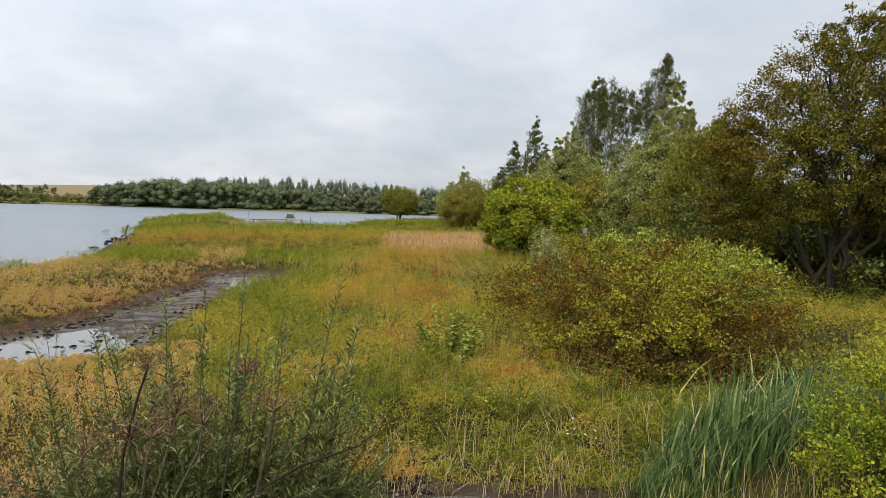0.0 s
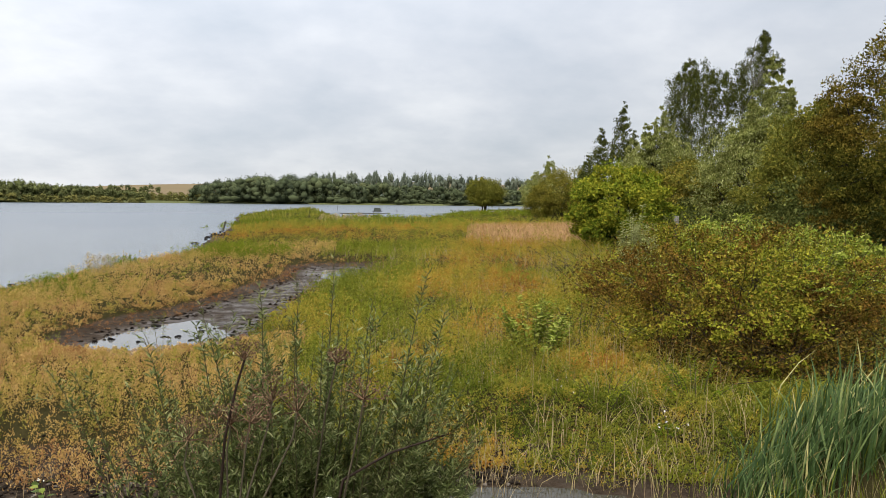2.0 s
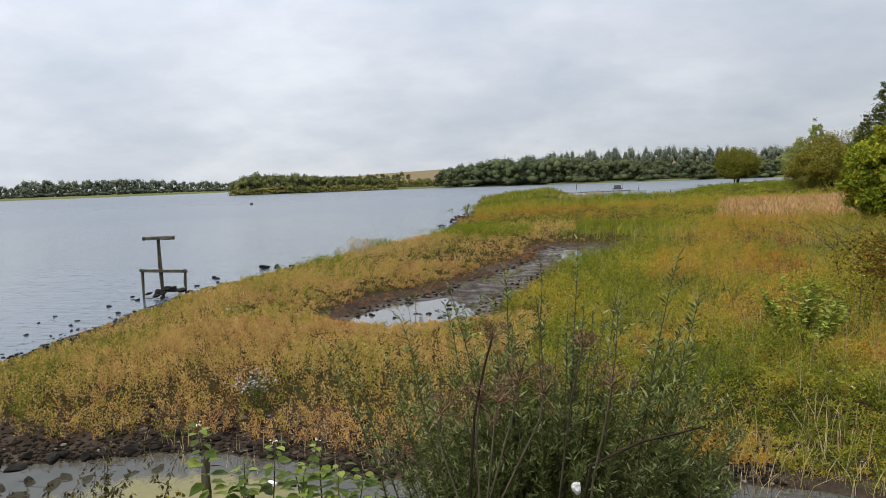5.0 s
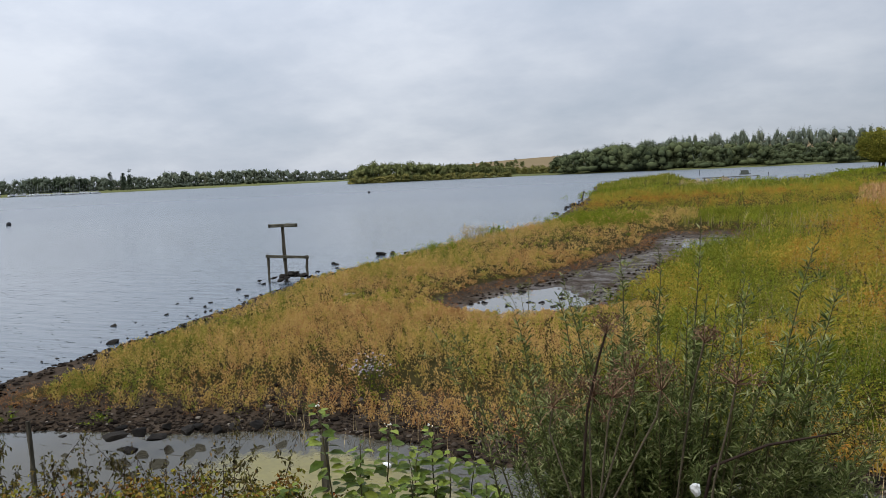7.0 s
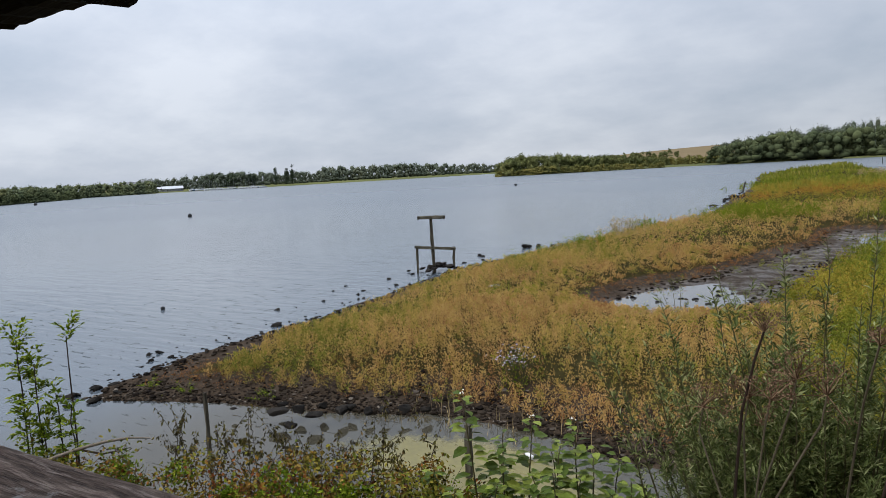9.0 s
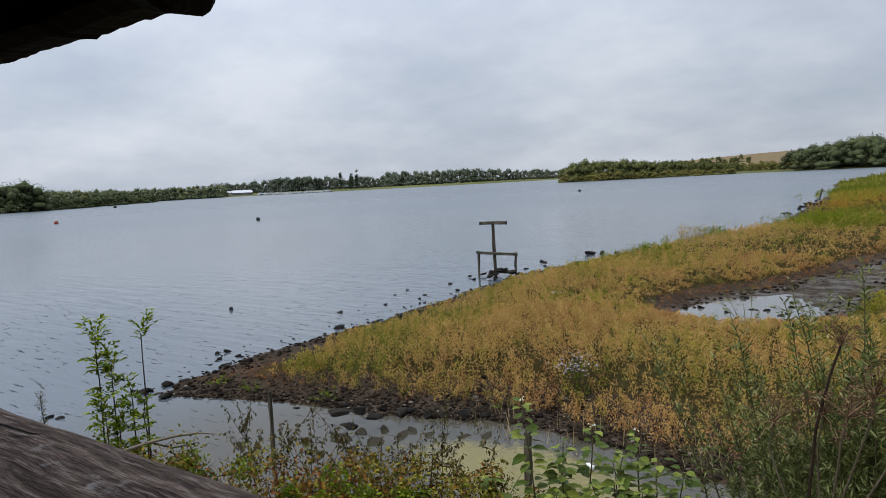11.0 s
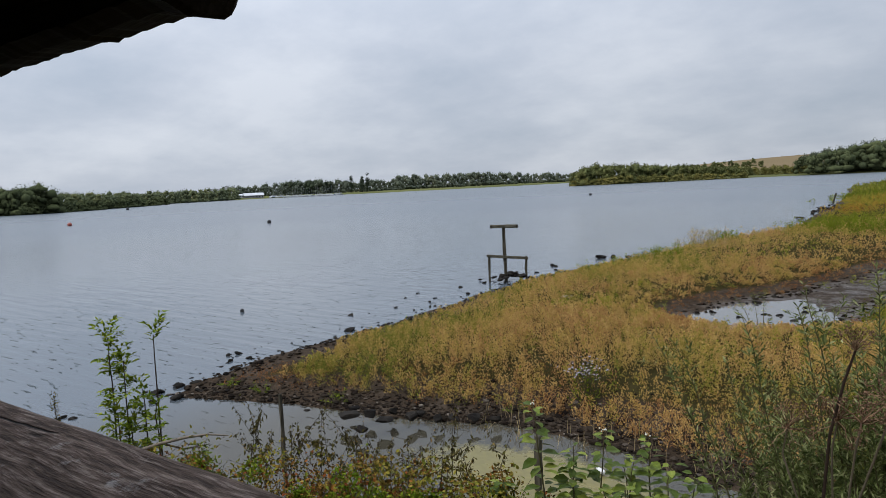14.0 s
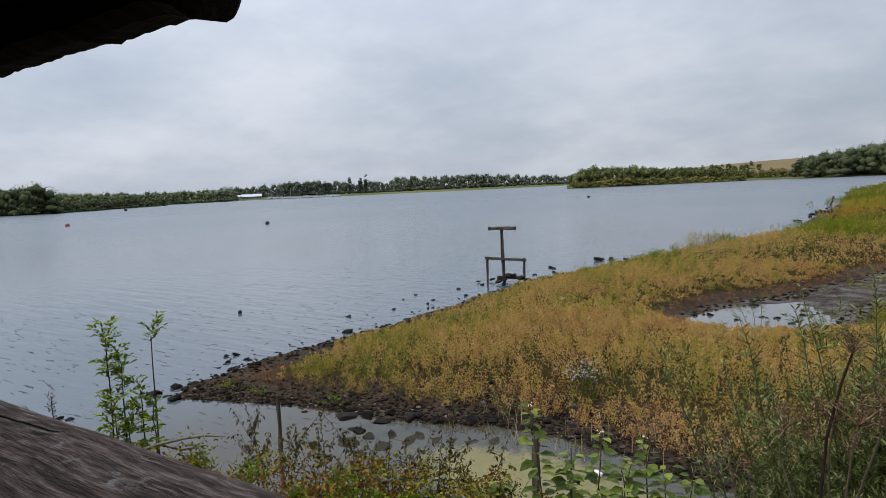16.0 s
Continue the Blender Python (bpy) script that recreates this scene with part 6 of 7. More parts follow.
def cattails():
    n = 2500
    t = rng.random(n)
    x = 2.95 + 3.9 * t + rng.normal(0, 0.18, n)
    y = 6.65 + 0.25 * np.sin(t * 5) + rng.normal(0, 0.45, n) * (0.4 + t) + 0.3 * t
    z = np.maximum(height(x, y)[0], -0.05)
    H = (0.28 + 0.34 * np.clip(t * 4, 0, 1)) * rng.uniform(0.45, 1.2, n) * (0.75 + 0.5 * patchy(x, y, 0.5, 51)) + 0.12 * t
    V, Q = blades(np.stack([x, y, z - 0.02], 1), H * 1.08, rng.uniform(0.013, 0.024, n), rng.uniform(0.08, 0.75, n), rng.normal(0.2, 0.8, n))
    tagged(np_mesh("cattail_bed", V, Q, M_CATTAIL), "dense bed of blue-green cattail leaves bent by wind", "reeds", kind="stuff")


cattails()
M_FORBGROUND = leaf_material("marsh_leaf", [(0, (0.10, 0.13, 0.035)), (0.5, (0.22, 0.24, 0.06)), (0.8, (0.36, 0.31, 0.10)), (1, (0.34, 0.18, 0.08))], blue=0.7)


bramble("marsh_weeds", [(2.9, 5.9, 0.12, 0.6, 0.35, 0.2), (3.8, 5.6, 0.16, 0.7, 0.4, 0.24), (4.6, 5.4, 0.2, 0.6, 0.5, 0.28), (3.2, 5.2, 0.15, 0.7, 0.4, 0.2), (2.4, 6.3, 0.08, 0.35, 0.3, 0.16), (3.4, 6.2, 0.1, 0.6, 0.35, 0.16), (4.3, 6.0, 0.15, 0.7, 0.4, 0.2), (5.2, 5.8, 0.2, 0.6, 0.5, 0.24)],
        22000, 0.03, M_FORBGROUND, "mixed green and yellow weeds before the cattails", 30, M_STEM, clumps=420, clump_r=0.3)


def marsh_grass():
    """Loose green and straw grass round the cattails."""
    for mat, n, label in ((M_LUSH, 420, "loose green grass before the cattails"), (M_STRAW, 640, "dead straw grass among the cattails")):
        x, y = rng.uniform(2.0, 5.6, n), rng.uniform(5.2, 7.3, n)
        z = np.maximum(height(x, y)[0], -0.05)
        V, Q = blades(np.stack([x, y, z - 0.02], 1), rng.uniform(0.15, 0.5, n), rng.uniform(0.003, 0.006, n), rng.uniform(0.1, 0.6, n), rng.uniform(0, 6.3, n))
        tagged(np_mesh("marsh_grass", V, Q, mat, tint=rng.random(n) * 0.5), label, "grass", kind="stuff")


marsh_grass()


def dry_stalks():
    """Pale dead grass stalks on the mud and along the far shore."""
    n = 1000
    x = rng.uniform(-0.9, 3.8, n)
    y = 7.2 + 1.5 * rng.random(n) ** 1.3 + rng.normal(0, 0.1, n)
    keep = patchy(x, y, 0.5, 41) > 0.42
    x, y, n = x[keep], y[keep], int(keep.sum())
    z = height(x, y)[0] - 0.02
    V1, Q1 = blades(np.stack([x, y, z], 1), rng.uniform(0.1, 0.6, n) ** 1.3 + 0.08, rng.uniform(0.004, 0.007, n), rng.uniform(0.05, 0.9, n), rng.uniform(0, 6.3, n))
    n = 160
    x = rng.uniform(-5.5, -1, n)
    y = 6.9 + 0.9 * rng.random(n)
    z = height(x, y)[0] - 0.02
    V2, Q2 = blades(np.stack([x, y, z], 1), rng.uniform(0.1, 0.4, n), rng.uniform(0.004, 0.007, n), rng.uniform(0.1, 0.6, n), rng.uniform(0, 6.3, n))
    V, Q = join([(V1, Q1), (V2, Q2)])
    tagged(np_mesh("dry_grass_stalks", V, Q, M_STRAW), "dead straw-coloured grass stalks on the mud", "grass", kind="stuff")
    n = 17000
    x, y = rng.uniform(4.5, 18, n), rng.uniform(35, 57, n)
    ok = (x > 5.3 + (y - 36) * 0.16 + 0.8 * np.sin(y * 0.9)) & (x < 10.5 + (y - 35) * 0.3)
    x, y = x[ok], y[ok]
    V, Q = blades(np.stack([x, y, height(x, y)[0]], 1), rng.uniform(0.35, 0.7, len(x)), np.full(len(x), 0.03), rng.uniform(0.1, 0.6, len(x)), rng.uniform(0, 6.3, len(x)))
    tagged(np_mesh("dry_reed_patch", V, Q, M_REED), "patch of pinkish dry reed grass in the meadow", "reeds", kind="stuff")


dry_stalks()


def ash_sapling(x, y, stems, label):
    """Upright stems with arching leaves of paired leaflets."""
    e = empty("ash_sapling", (0, 0, 0), label=label, category="sapling")
    lf = []
    for (dx, dy, top, start) in stems:
        b = (x + dx, y + dy, ground_z(x + dx, y + dy))
        p = bend(b, (x + dx, y + dy, top), 0.5, 8)
        V, Q = tube(p, np.linspace(0.009, 0.004, 8), 6)
        np_mesh("stem", V, Q, M_DEADSTEM, e, smooth=True)
        for s in np.arange(start, 1.0, 0.06 if top > 1.3 else 0.1):
            for k in range(3 if s < 0.8 else 4):
                q, T = along(p, np.array([min(s + rng.uniform(0, 0.05), 0.999)]))
                az = rng.uniform(0, 6.3)
                d = np.array([math.cos(az), math.sin(az), rng.uniform(0.2, 1.1) + (0.8 if s > 0.85 else 0)])
                rachis = limb(q[0], q[0] + d * rng.uniform(0.07, 0.11), 0.2, 6)
                m = 11
                ss = np.append(np.repeat(np.linspace(0.22, 0.9, 5), 2), 0.99)
                P, TT = along(rachis, ss)
                sgn = np.append(np.tile([1, -1], 5), 0)[:, None]
                S = np.cross(TT, np.array([0, 0, 1.0]))
                lf.append(leaf_ovals(P, TT * 0.6 + S * sgn, rng.uniform(0.042, 0.055, m), 0.019, np.tile([0.1, 0, 1.0], (m, 1)) + rng.normal(0, 0.3, (m, 3))))
    V, Q = join(lf)
    np_mesh("leaves", V, Q, M_ASH, e)


ash_sapling(-5.99, 3.48, [(0.02, 0.02, 1.66, 0.45), (0.07, 0.1, 1.46, 0.45), (0.16, 0.2, 1.22, 0.3), (0.22, 0.26, 1.1, 0.3), (0.08, 0.02, 1.05, 0.25), (0.12, 0.1, 0.95, 0.25)], "bright green ash sapling with several leafy stems")
ash_sapling(-5.8, 3.78, [(0, 0, 1.64, 0.93)], "bare ash stem with a tuft of leaves on top")


def broadleaf(x, y, top, label, flower):
    e = empty("snowberry_plant", (0, 0, 0), label=label, category="plant")
    p = bend((x + rng.normal(0, 0.08), y + rng.normal(0, 0.08), ground_z(x, y)), (x, y, top), 0.4, 8)
    V, Q = tube(p, np.linspace(0.008, 0.003, 8), 6)
    np_mesh("stem", V, Q, M_STEM, e, smooth=True)
    lf = []
    turn = rng.uniform(0, 6.3)
    for i, s in enumerate(np.arange(0.2, 1.0, 0.075)):
        for k in range(4):
            # opposite pairs, each turned across the last
            q, T = along(p, np.array([min(s + rng.uniform(0, 0.02) + 0.03 * (k // 2), 0.999)]))
            az = turn + math.pi * (k % 2) + 1.57 * (i + k // 2) + rng.normal(0, 0.3)
            d = np.array([[math.cos(az), math.sin(az), rng.uniform(-0.25, 0.35)]])
            LL = rng.uniform(0.07, 0.125) * (1.1 if s < 0.85 else 0.7)
            start = q + d * 0.02
            lf.append(leaf_ovals(start, d, np.array([LL]), LL * 0.66, np.array([[rng.normal(0, 0.25), rng.normal(0, 0.25), 1.0]])))
    V, Q = join(lf)
    np_mesh("leaves", V, Q, M_DOGWOOD, e)
    if not flower:
        return
    bm = bmesh.new()
    for j in range(6):
        bmesh.ops.create_icosphere(bm, subdivisions=1, radius=0.005, matrix=Matrix.Translation((p[-1][0] + rng.normal(0, 0.016), p[-1][1] + rng.normal(0, 0.016), p[-1][2] + 0.01 + rng.normal(0, 0.008))))
    part("flower_head", bm, M_WHITE, e, "small white flower head", True)["kind"] = "stuff"


M_WHITE = plain_material("off_white", (0.75, 0.73, 0.66), 0.6)
for x, y, top in ((-2.97, 4.94, 1.24), (-2.57, 5.17, 1.07), (-2.32, 5.3, 1.03), (-2.8, 5.1, 0.85), (-2.05, 5.4, 0.8), (-2.45, 4.9, 0.8), (-2.2, 5.1, 0.75), (-2.65, 4.8, 0.72), (-1.9, 5.2, 0.74), (-3.1, 4.75, 0.75), (-2.0, 4.9, 0.7), (-1.75, 5.0, 0.8), (-2.35, 5.15, 0.95), (-2.15, 5.25, 0.9), (-2.7, 5.0, 0.98), (-2.5, 5.3, 0.8), (-1.85, 4.75, 0.85), (-2.25, 4.8, 0.88), (-2.9, 4.7, 0.66)):
    broadleaf(x, y, top, "green broad-leaved plant with a white flower head" if top > 1 else "low green broad-leaved plant below the hide", top > 1)


def withered(spots, label):
    """Thin dead branching stems with small hanging leaves."""
    for x, y, top, dx in spots:
        e = empty("withered_nettle", (0, 0, 0), label=label, category="plant")
        main = bend((x, y, max(ground_z(x, y), -0.05)), (x + dx, y + rng.normal(0, 0.05), top), 0.3, 8)
        lf = []
        for i in range(rng.integers(2, 5)):
            p = main
            if i:
                q, T = along(main, rng.uniform(0.35, 0.8, 1))
                p = limb(q[0], q[0] + np.array([rng.normal(0, 0.2), rng.normal(0, 0.1), rng.uniform(0.05, 0.28)]), -0.15, 8)
            V, Q = tube(p, np.linspace(0.0045, 0.0015, 8) * (0.7 if i else 1), 5)
            np_mesh("stem", V, Q, M_DEADSTEM, e, smooth=True)
            n = 34
            P, T = along(p, rng.uniform(0.25, 1, n) if i else rng.uniform(0.45, 1, n))
            d = rng.normal(0, 1, (n, 3)) * np.array([0.6, 0.6, 0.3]) + np.array([0, 0, -0.7])
            L = rng.uniform(0.02, 0.05, n)
            lf.append(leaf_quads(P + rng.normal(0, 0.012, (n, 3)), d, L, L * 0.42))
        V, Q = join(lf)
        np_mesh("leaves", V, Q, M_DEAD, e)


withered([(-5.75 + 0.077 * i + rng.normal(0, 0.1), 4.45 + 0.031 * i + rng.normal(0, 0.14), rng.uniform(0.5, 0.95), rng.normal(0.1, 0.34)) for i in range(28)], "thin withered stem with hanging brown leaves")
withered([(-3.95 + 0.12 * i, 4.75 + rng.normal(0, 0.1), rng.uniform(0.6, 0.95), rng.normal(0, 0.1)) for i in range(5)], "dark dead herb stem standing among brambles")


def dead_stalk(x, y, top):
    """A dead dock stalk with a long brown seed head."""
    e = empty("dead_dock", (0, 0, 0), label="dead brown dock stalk standing before the lake", category="plant")
    p = bend((x, y, ground_z(x, y)), (x + 0.03, y, top), 0.5, 8)
    V, Q = tube(p, np.linspace(0.007, 0.003, 8), 6)
    np_mesh("stem", V, Q, M_DEADSTEM, e, smooth=True)
    n = 260
    P, T = along(p, rng.uniform(0.55, 1, n))
    V, Q = leaf_quads(P + rng.normal(0, 0.014, (n, 3)), rng.normal(size=(n, 3)) + np.array([0, 0, 0.5]), rng.uniform(0.012, 0.022, n), 0.009)
    np_mesh("seed_head", V, Q, M_DEAD, e, "brown crumbling seed head")["kind"] = "stuff"


dead_stalk(-6.35, 3.2, 1.22)


def flowers(name, c, r, n, size, label):
    """A clump of daisies."""
    e = empty(name, (0, 0, 0), label=label, category="flower")
    out, st = [], []
    for i in range(n):
        x, y = c[0] + rng.normal(0, r), c[1] + rng.normal(0, r)
        z = c[2] + rng.normal(0, 0.05)
        m = 9
        az = np.linspace(0, 6.28, m, endpoint=False)
        D = np.stack([np.cos(az), np.sin(az), np.full(m, 0.25)], 1)
        tilt = rng.normal(0, 0.3, 2)
        D[:, 2] += D[:, 0] * tilt[0] + D[:, 1] * tilt[1]
        out.append(leaf_quads(np.tile([x, y, z], (m, 1)), D, np.full(m, size), size * 0.4, 0.03, side=np.tile([0, 0, 1.0], (m, 1))))
        g = ground_z(x, y)
        st.append(tube(limb((c[0] + (x - c[0]) * 0.4, c[1] + (y - c[1]) * 0.4, g), (x, y, z), 0, 4), np.full(4, 0.0025), 4))
    V, Q = join(out)
    np_mesh("petals", V, Q, M_MAUVE if name == "michaelmas_daisy" else M_FLOWER, e)["kind"] = "stuff"
    V, Q = join(st)
    np_mesh("stem_tuft", V, Q, M_STEM, e)["kind"] = "stuff"
    m = 160
    P = np.stack([c[0] + rng.normal(0, r, m), c[1] + rng.normal(0, r, m), ground_z(*c[:2]) + (c[2] - ground_z(*c[:2])) * rng.random(m)], 1)
    V, Q = leaf_quads(P, rng.normal(size=(m, 3)) + np.array([0, 0, 0.5]), np.full(m, 0.06), 0.015)
    np_mesh("leaves", V, Q, M_ASH, e)


flowers("michaelmas_daisy", (-4.42, 8.3, 0.5), 0.12, 80, 0.02, "clump of pale mauve daisies in yellow herbs")
flowers("mayweed", (2.79, 8.0, 0.36), 0.10, 15, 0.018, "white daisies at the mud's edge")
flowers("mayweed", (0.95, 9.6, 0.5), 0.22, 16, 0.015, "scattered small white daisies in the meadow")
flowers("mayweed", (1.9, 9.3, 0.5), 0.2, 12, 0.015, "scattered small white daisies in the meadow")


# ---- stones ----
M_STONE = stone_material("wet_dark_stone", (0.005, 0.0045, 0.004), (0.03, 0.026, 0.022))
M_PALESTONE = stone_material("pale_stone", (0.10, 0.09, 0.08), (0.30, 0.28, 0.25))


def stone_mesh(i, mat, flat=0.6):
    """A worn angular stone of unit size."""
    bm = bmesh.new()
    bmesh.ops.create_icosphere(bm, subdivisions=2, radius=0.5)
    r = random.Random(100 + i)
    off = Vector((r.uniform(-9, 9), r.uniform(-9, 9), i))
    cuts = [Vector((r.gauss(0, 1), r.gauss(0, 1), r.gauss(0, 1))).normalized() for _ in range(9)]
    sx, sy, sz = r.uniform(0.8, 1.25), r.uniform(0.65, 1.0), flat * r.uniform(0.7, 1.2)
    for v in bm.verts:
        p = v.co.copy()
        p *= 1 + 0.25 * noise.noise(p * 2.3 + off)
        for c in cuts:
            d = p.dot(c) - 0.25
            if d > 0:
                p -= c * d
        v.co = (p.x * sx, p.y * sy, p.z * sz)
    me = bpy.data.meshes.new("stone")
    bm.to_mesh(me)
    bm.free()
    me.materials.append(mat)
    return me


STONES = [stone_mesh(i, M_STONE) for i in range(10)]
PALE = [stone_mesh(i + 20, M_PALESTONE, 0.5) for i in range(3)]


def stone(x, y, size, z=None, label="dark wet stone lying at the water's edge", group="shore stones", pale=False, sink=0.12):
    ob = new("stone", random.choice(PALE if pale else STONES))
    g = ground_z(x, y)
    ob.location = (x, y, (max(g, -0.12) if z is None else z) + size * (0.24 - sink))
    ob.rotation_euler = (random.uniform(-0.25, 0.25), random.uniform(-0.25, 0.25), random.uniform(0, 6.3))
    ob.scale = (size, size, size * 0.72)
    return tagged(ob, label, "stone", group)


# stones that stand out in the shallows: x, y, size
STONE_ROW = [(-11.62, 12.45, 0.16), (-12.35, 13.58, 0.17), (-10.98, 12.4, 0.13), (-11.4, 13.4, 0.15), (-10.92, 12.87, 0.14), (-11.62, 13.88, 0.18), (-12.17, 15.57, 0.22), (-11.87, 11.3, 0.2), (-11.67, 11.67, 0.1), (-11.3, 11.51, 0.1),
             (-10.7, 11.0, 0.1), (-10.64, 10.49, 0.12), (-10.49, 9.65, 0.1), (-10.26, 9.64, 0.18), (-12.6, 14.3, 0.14), (-10.91, 12.56, 0.1), (-11.29, 14.76, 0.2), (-12.07, 16.5, 0.2), (-12.35, 20.55, 0.28), (-11.69, 19.64, 0.2), (-11.92, 18.89, 0.22),
             (-10.65, 9.05, 0.13), (-10.44, 8.32, 0.12), (-10.98, 7.66, 0.19), (-10.91, 7.83, 0.22), (-10.57, 7.45, 0.17), (-10.48, 7.71, 0.17), (-10.17, 6.5, 0.12), (-9.79, 6.37, 0.24), (-9.5, 6.31, 0.13),
             (-9.35, 5.84, 0.19), (-9.88, 4.53, 0.2), (-9.7, 4.6, 0.16)]
# boulders
for x, y, sz in ((-11.85, 22.96, 0.52), (-11.55, 23.2, 0.36), (-11.2, 23.6, 0.3), (-12.1, 20.35, 0.26), (-10.6, 10.1, 0.36)):
    stone(x, y, sz, -0.03, "dark boulder in the shallows by the shore", "shore boulders")
for x, y, sz in ((-6.42, 6.3, 0.46), (-6.3, 6.55, 0.3), (-6.0, 6.12, 0.3), (-5.93, 6.45, 0.4), (-5.8, 6.7, 0.32), (-6.12, 6.75, 0.3), (-5.79, 6.86, 0.26), (-5.53, 6.86, 0.26), (-5.37, 6.97, 0.24), (-5.17, 7.08, 0.28), (-4.95, 7.2, 0.2), (-7.08, 6.25, 0.16), (-6.6, 6.6, 0.24)):
    stone(x, y, sz * 0.78, 0.085, "black wet boulder at the inlet's edge", "inlet boulders", sink=0.05)
for x, y, sz in STONE_ROW:
    stone(x, y, sz * 0.92, -0.015, "black stone in the shallows by the shore", "shallows stones")
# heap of stones under the perch
for i in range(34):
    a, r = random.uniform(0, 6.3), abs(random.gauss(0, 0.55))
    stone(-11.62 + r * math.cos(a) * 0.9, 17.2 + r * math.sin(a) * 0.7, random.uniform(0.16, 0.38), 0.02 + max(0, 0.13 - 0.18 * r), "flat dark stone in the heap under the perch", "perch stones")
# stones in the shallows, nearer ones first
SH = np.array(SHORE)


def along_shore(u):
    """A place on the shore line between its first and sixteenth corner."""
    k = min(int(u), 14)
    f = u - k
    p = SH[k] * (1 - f) + SH[k + 1] * f
    d = SH[k + 1] - SH[k]
    nrm = np.array([-d[1], d[0]]) / np.hypot(*d)
    return p, nrm


for i in range(110):
    p, nrm = along_shore(random.uniform(0, 9.5))
    o = random.gauss(0.15, 0.35)
    q = p + nrm * o
    stone(q[0], q[1], random.uniform(0.05, 0.13) * (0.8 if o > 0.6 else 1), None if o < 0 else -0.01)
for i in range(14):
    q = (-10.95 + random.gauss(0, 0.35), 7.75 + random.gauss(0, 0.22))
    stone(*q, random.uniform(0.07, 0.16), -0.03)
for i in range(12):
    q = (-9.55 + random.gauss(0, 0.3), 5.95 + random.gauss(0, 0.25))
    stone(*q, random.uniform(0.12, 0.24), 0.0)
for i in range(30):
    q = (-11.2 + random.gauss(0, 0.3), 54 + random.gauss(0, 4))
    stone(q[0] - (q[1] - 54) * 0.09, q[1], random.uniform(0.2, 0.5), 0.0, "dark stone on the far spit", "spit stones")
for i in range(74):
    t = random.random()
    q = (-4.9 + 2.2 * t + random.gauss(0, 0.3), 13.2 + 2.8 * random.random() + 4.5 * t * random.random())
    if i > 35:
        q = (random.uniform(-5.2, -2.9), random.uniform(13.0, 16.2))
    if seg_dist(np.array([q[0]]), np.array([q[1]]), MUDPOOL)[1][0]:
        stone(q[0], q[1], 0.04 + 0.2 * random.random() ** 2.2, 0.1, "dark stone in the muddy puddle", "puddle stones")
stone(-8.1, 14.2, 0.3, None, "pale stone lying among yellow herbs", "meadow stones", True)
stone(-4.25, 17.9, 0.16, None, "pale stone at the puddle's edge", "meadow stones", True)


def shingle():
    """Small stones strewn over the mud: too many to count."""
    base = []
    for i in range(4):
        bm = bmesh.new()
        bmesh.ops.create_icosphere(bm, subdivisions=1, radius=0.5)
        r = random.Random(i)
        V = np.array([[v.co.x * r.uniform(0.5, 1.4), v.co.y * r.uniform(0.5, 1.4), v.co.z * 0.6 * r.uniform(0.5, 1.4)] for v in bm.verts])
        F = np.array([[v.index for v in f.verts] for f in bm.faces])
        bm.free()
        base.append((V, F))
    out = []
    spots = []
    for i in range(1100):
        p, nrm = along_shore(random.uniform(0, 12.5))
        q = p + nrm * random.gauss(-0.1, 0.32)
        spots.append((q[0], q[1], random.uniform(0.03, 0.1)))
    IN = np.array(INLET[1:13])
    for i in range(4200):
        k = random.uniform(0, 10.99)
        a, f = int(k), k - int(k)
        p = IN[a] * (1 - f) + IN[a + 1] * f
        spots.append((p[0] + random.gauss(0, 0.1), p[1] + abs(random.gauss(0.05, 0.42)), random.uniform(0.02, 0.055) if random.random() < 0.93 else random.uniform(0.055, 0.11)))
    MP = np.array(MUDPOOL)
    for i in range(900):
        k = random.uniform(0, len(MP) - 0.01)
        a, f = int(k), k - int(k)
        p = MP[a] * (1 - f) + MP[(a + 1) % len(MP)] * f
        c = np.array([-3.6, 16.5])
        q = p + (c - p) * random.random() ** 2 * 0.5
        spots.append((q[0], q[1], random.uniform(0.03, 0.1)))
    S = np.array(spots)
    Z = height(S[:, 0], S[:, 1])[0]
    for (x, y, s), z in zip(S, Z):
        V, F = base[random.randrange(4)]
        a = random.uniform(0, 6.3)
        R = np.array([[math.cos(a), -math.sin(a), 0], [math.sin(a), math.cos(a), 0], [0, 0, 1]])
        out.append((V @ R.T * s + np.array([x, y, z + s * 0.12]), F))
    V, F = join(out)
    tagged(np_mesh("shore_shingle", V, F, M_SHINGLE), "small dark stones strewn on wet mud", "shingle", kind="stuff")


def shingle_material():
    m, nt, b, g = material("shingle")
    c = ramp(nt, g.outputs["Random Per Island"], [(0, (0.007, 0.005, 0.004)), (0.6, (0.022, 0.016, 0.011)), (0.95, (0.05, 0.038, 0.028)), (1, (0.2, 0.17, 0.14))])
    n = noise_tex(nt, g.outputs["Position"], 60, 3)
    nt.links.new(mix_rgb(nt, 0.5, c, ramp(nt, n, [(0.3, 0.4), (0.7, 1.0)]), "MULTIPLY"), b.inputs["Base Color"])
    b.inputs["Roughness"].default_value = 0.8
    b.inputs["Specular IOR Level"].default_value = 0.03
    return m


M_SHINGLE = shingle_material()
shingle()


# ---- timber in the water ----
M_POST = wood_material("wet_timber", (0.02, 0.018, 0.013), (0.085, 0.075, 0.055), "Z", 6.0)
M_BEAM = wood_material("weathered_beam", (0.03, 0.027, 0.02), (0.13, 0.12, 0.09), "X", 6.0)


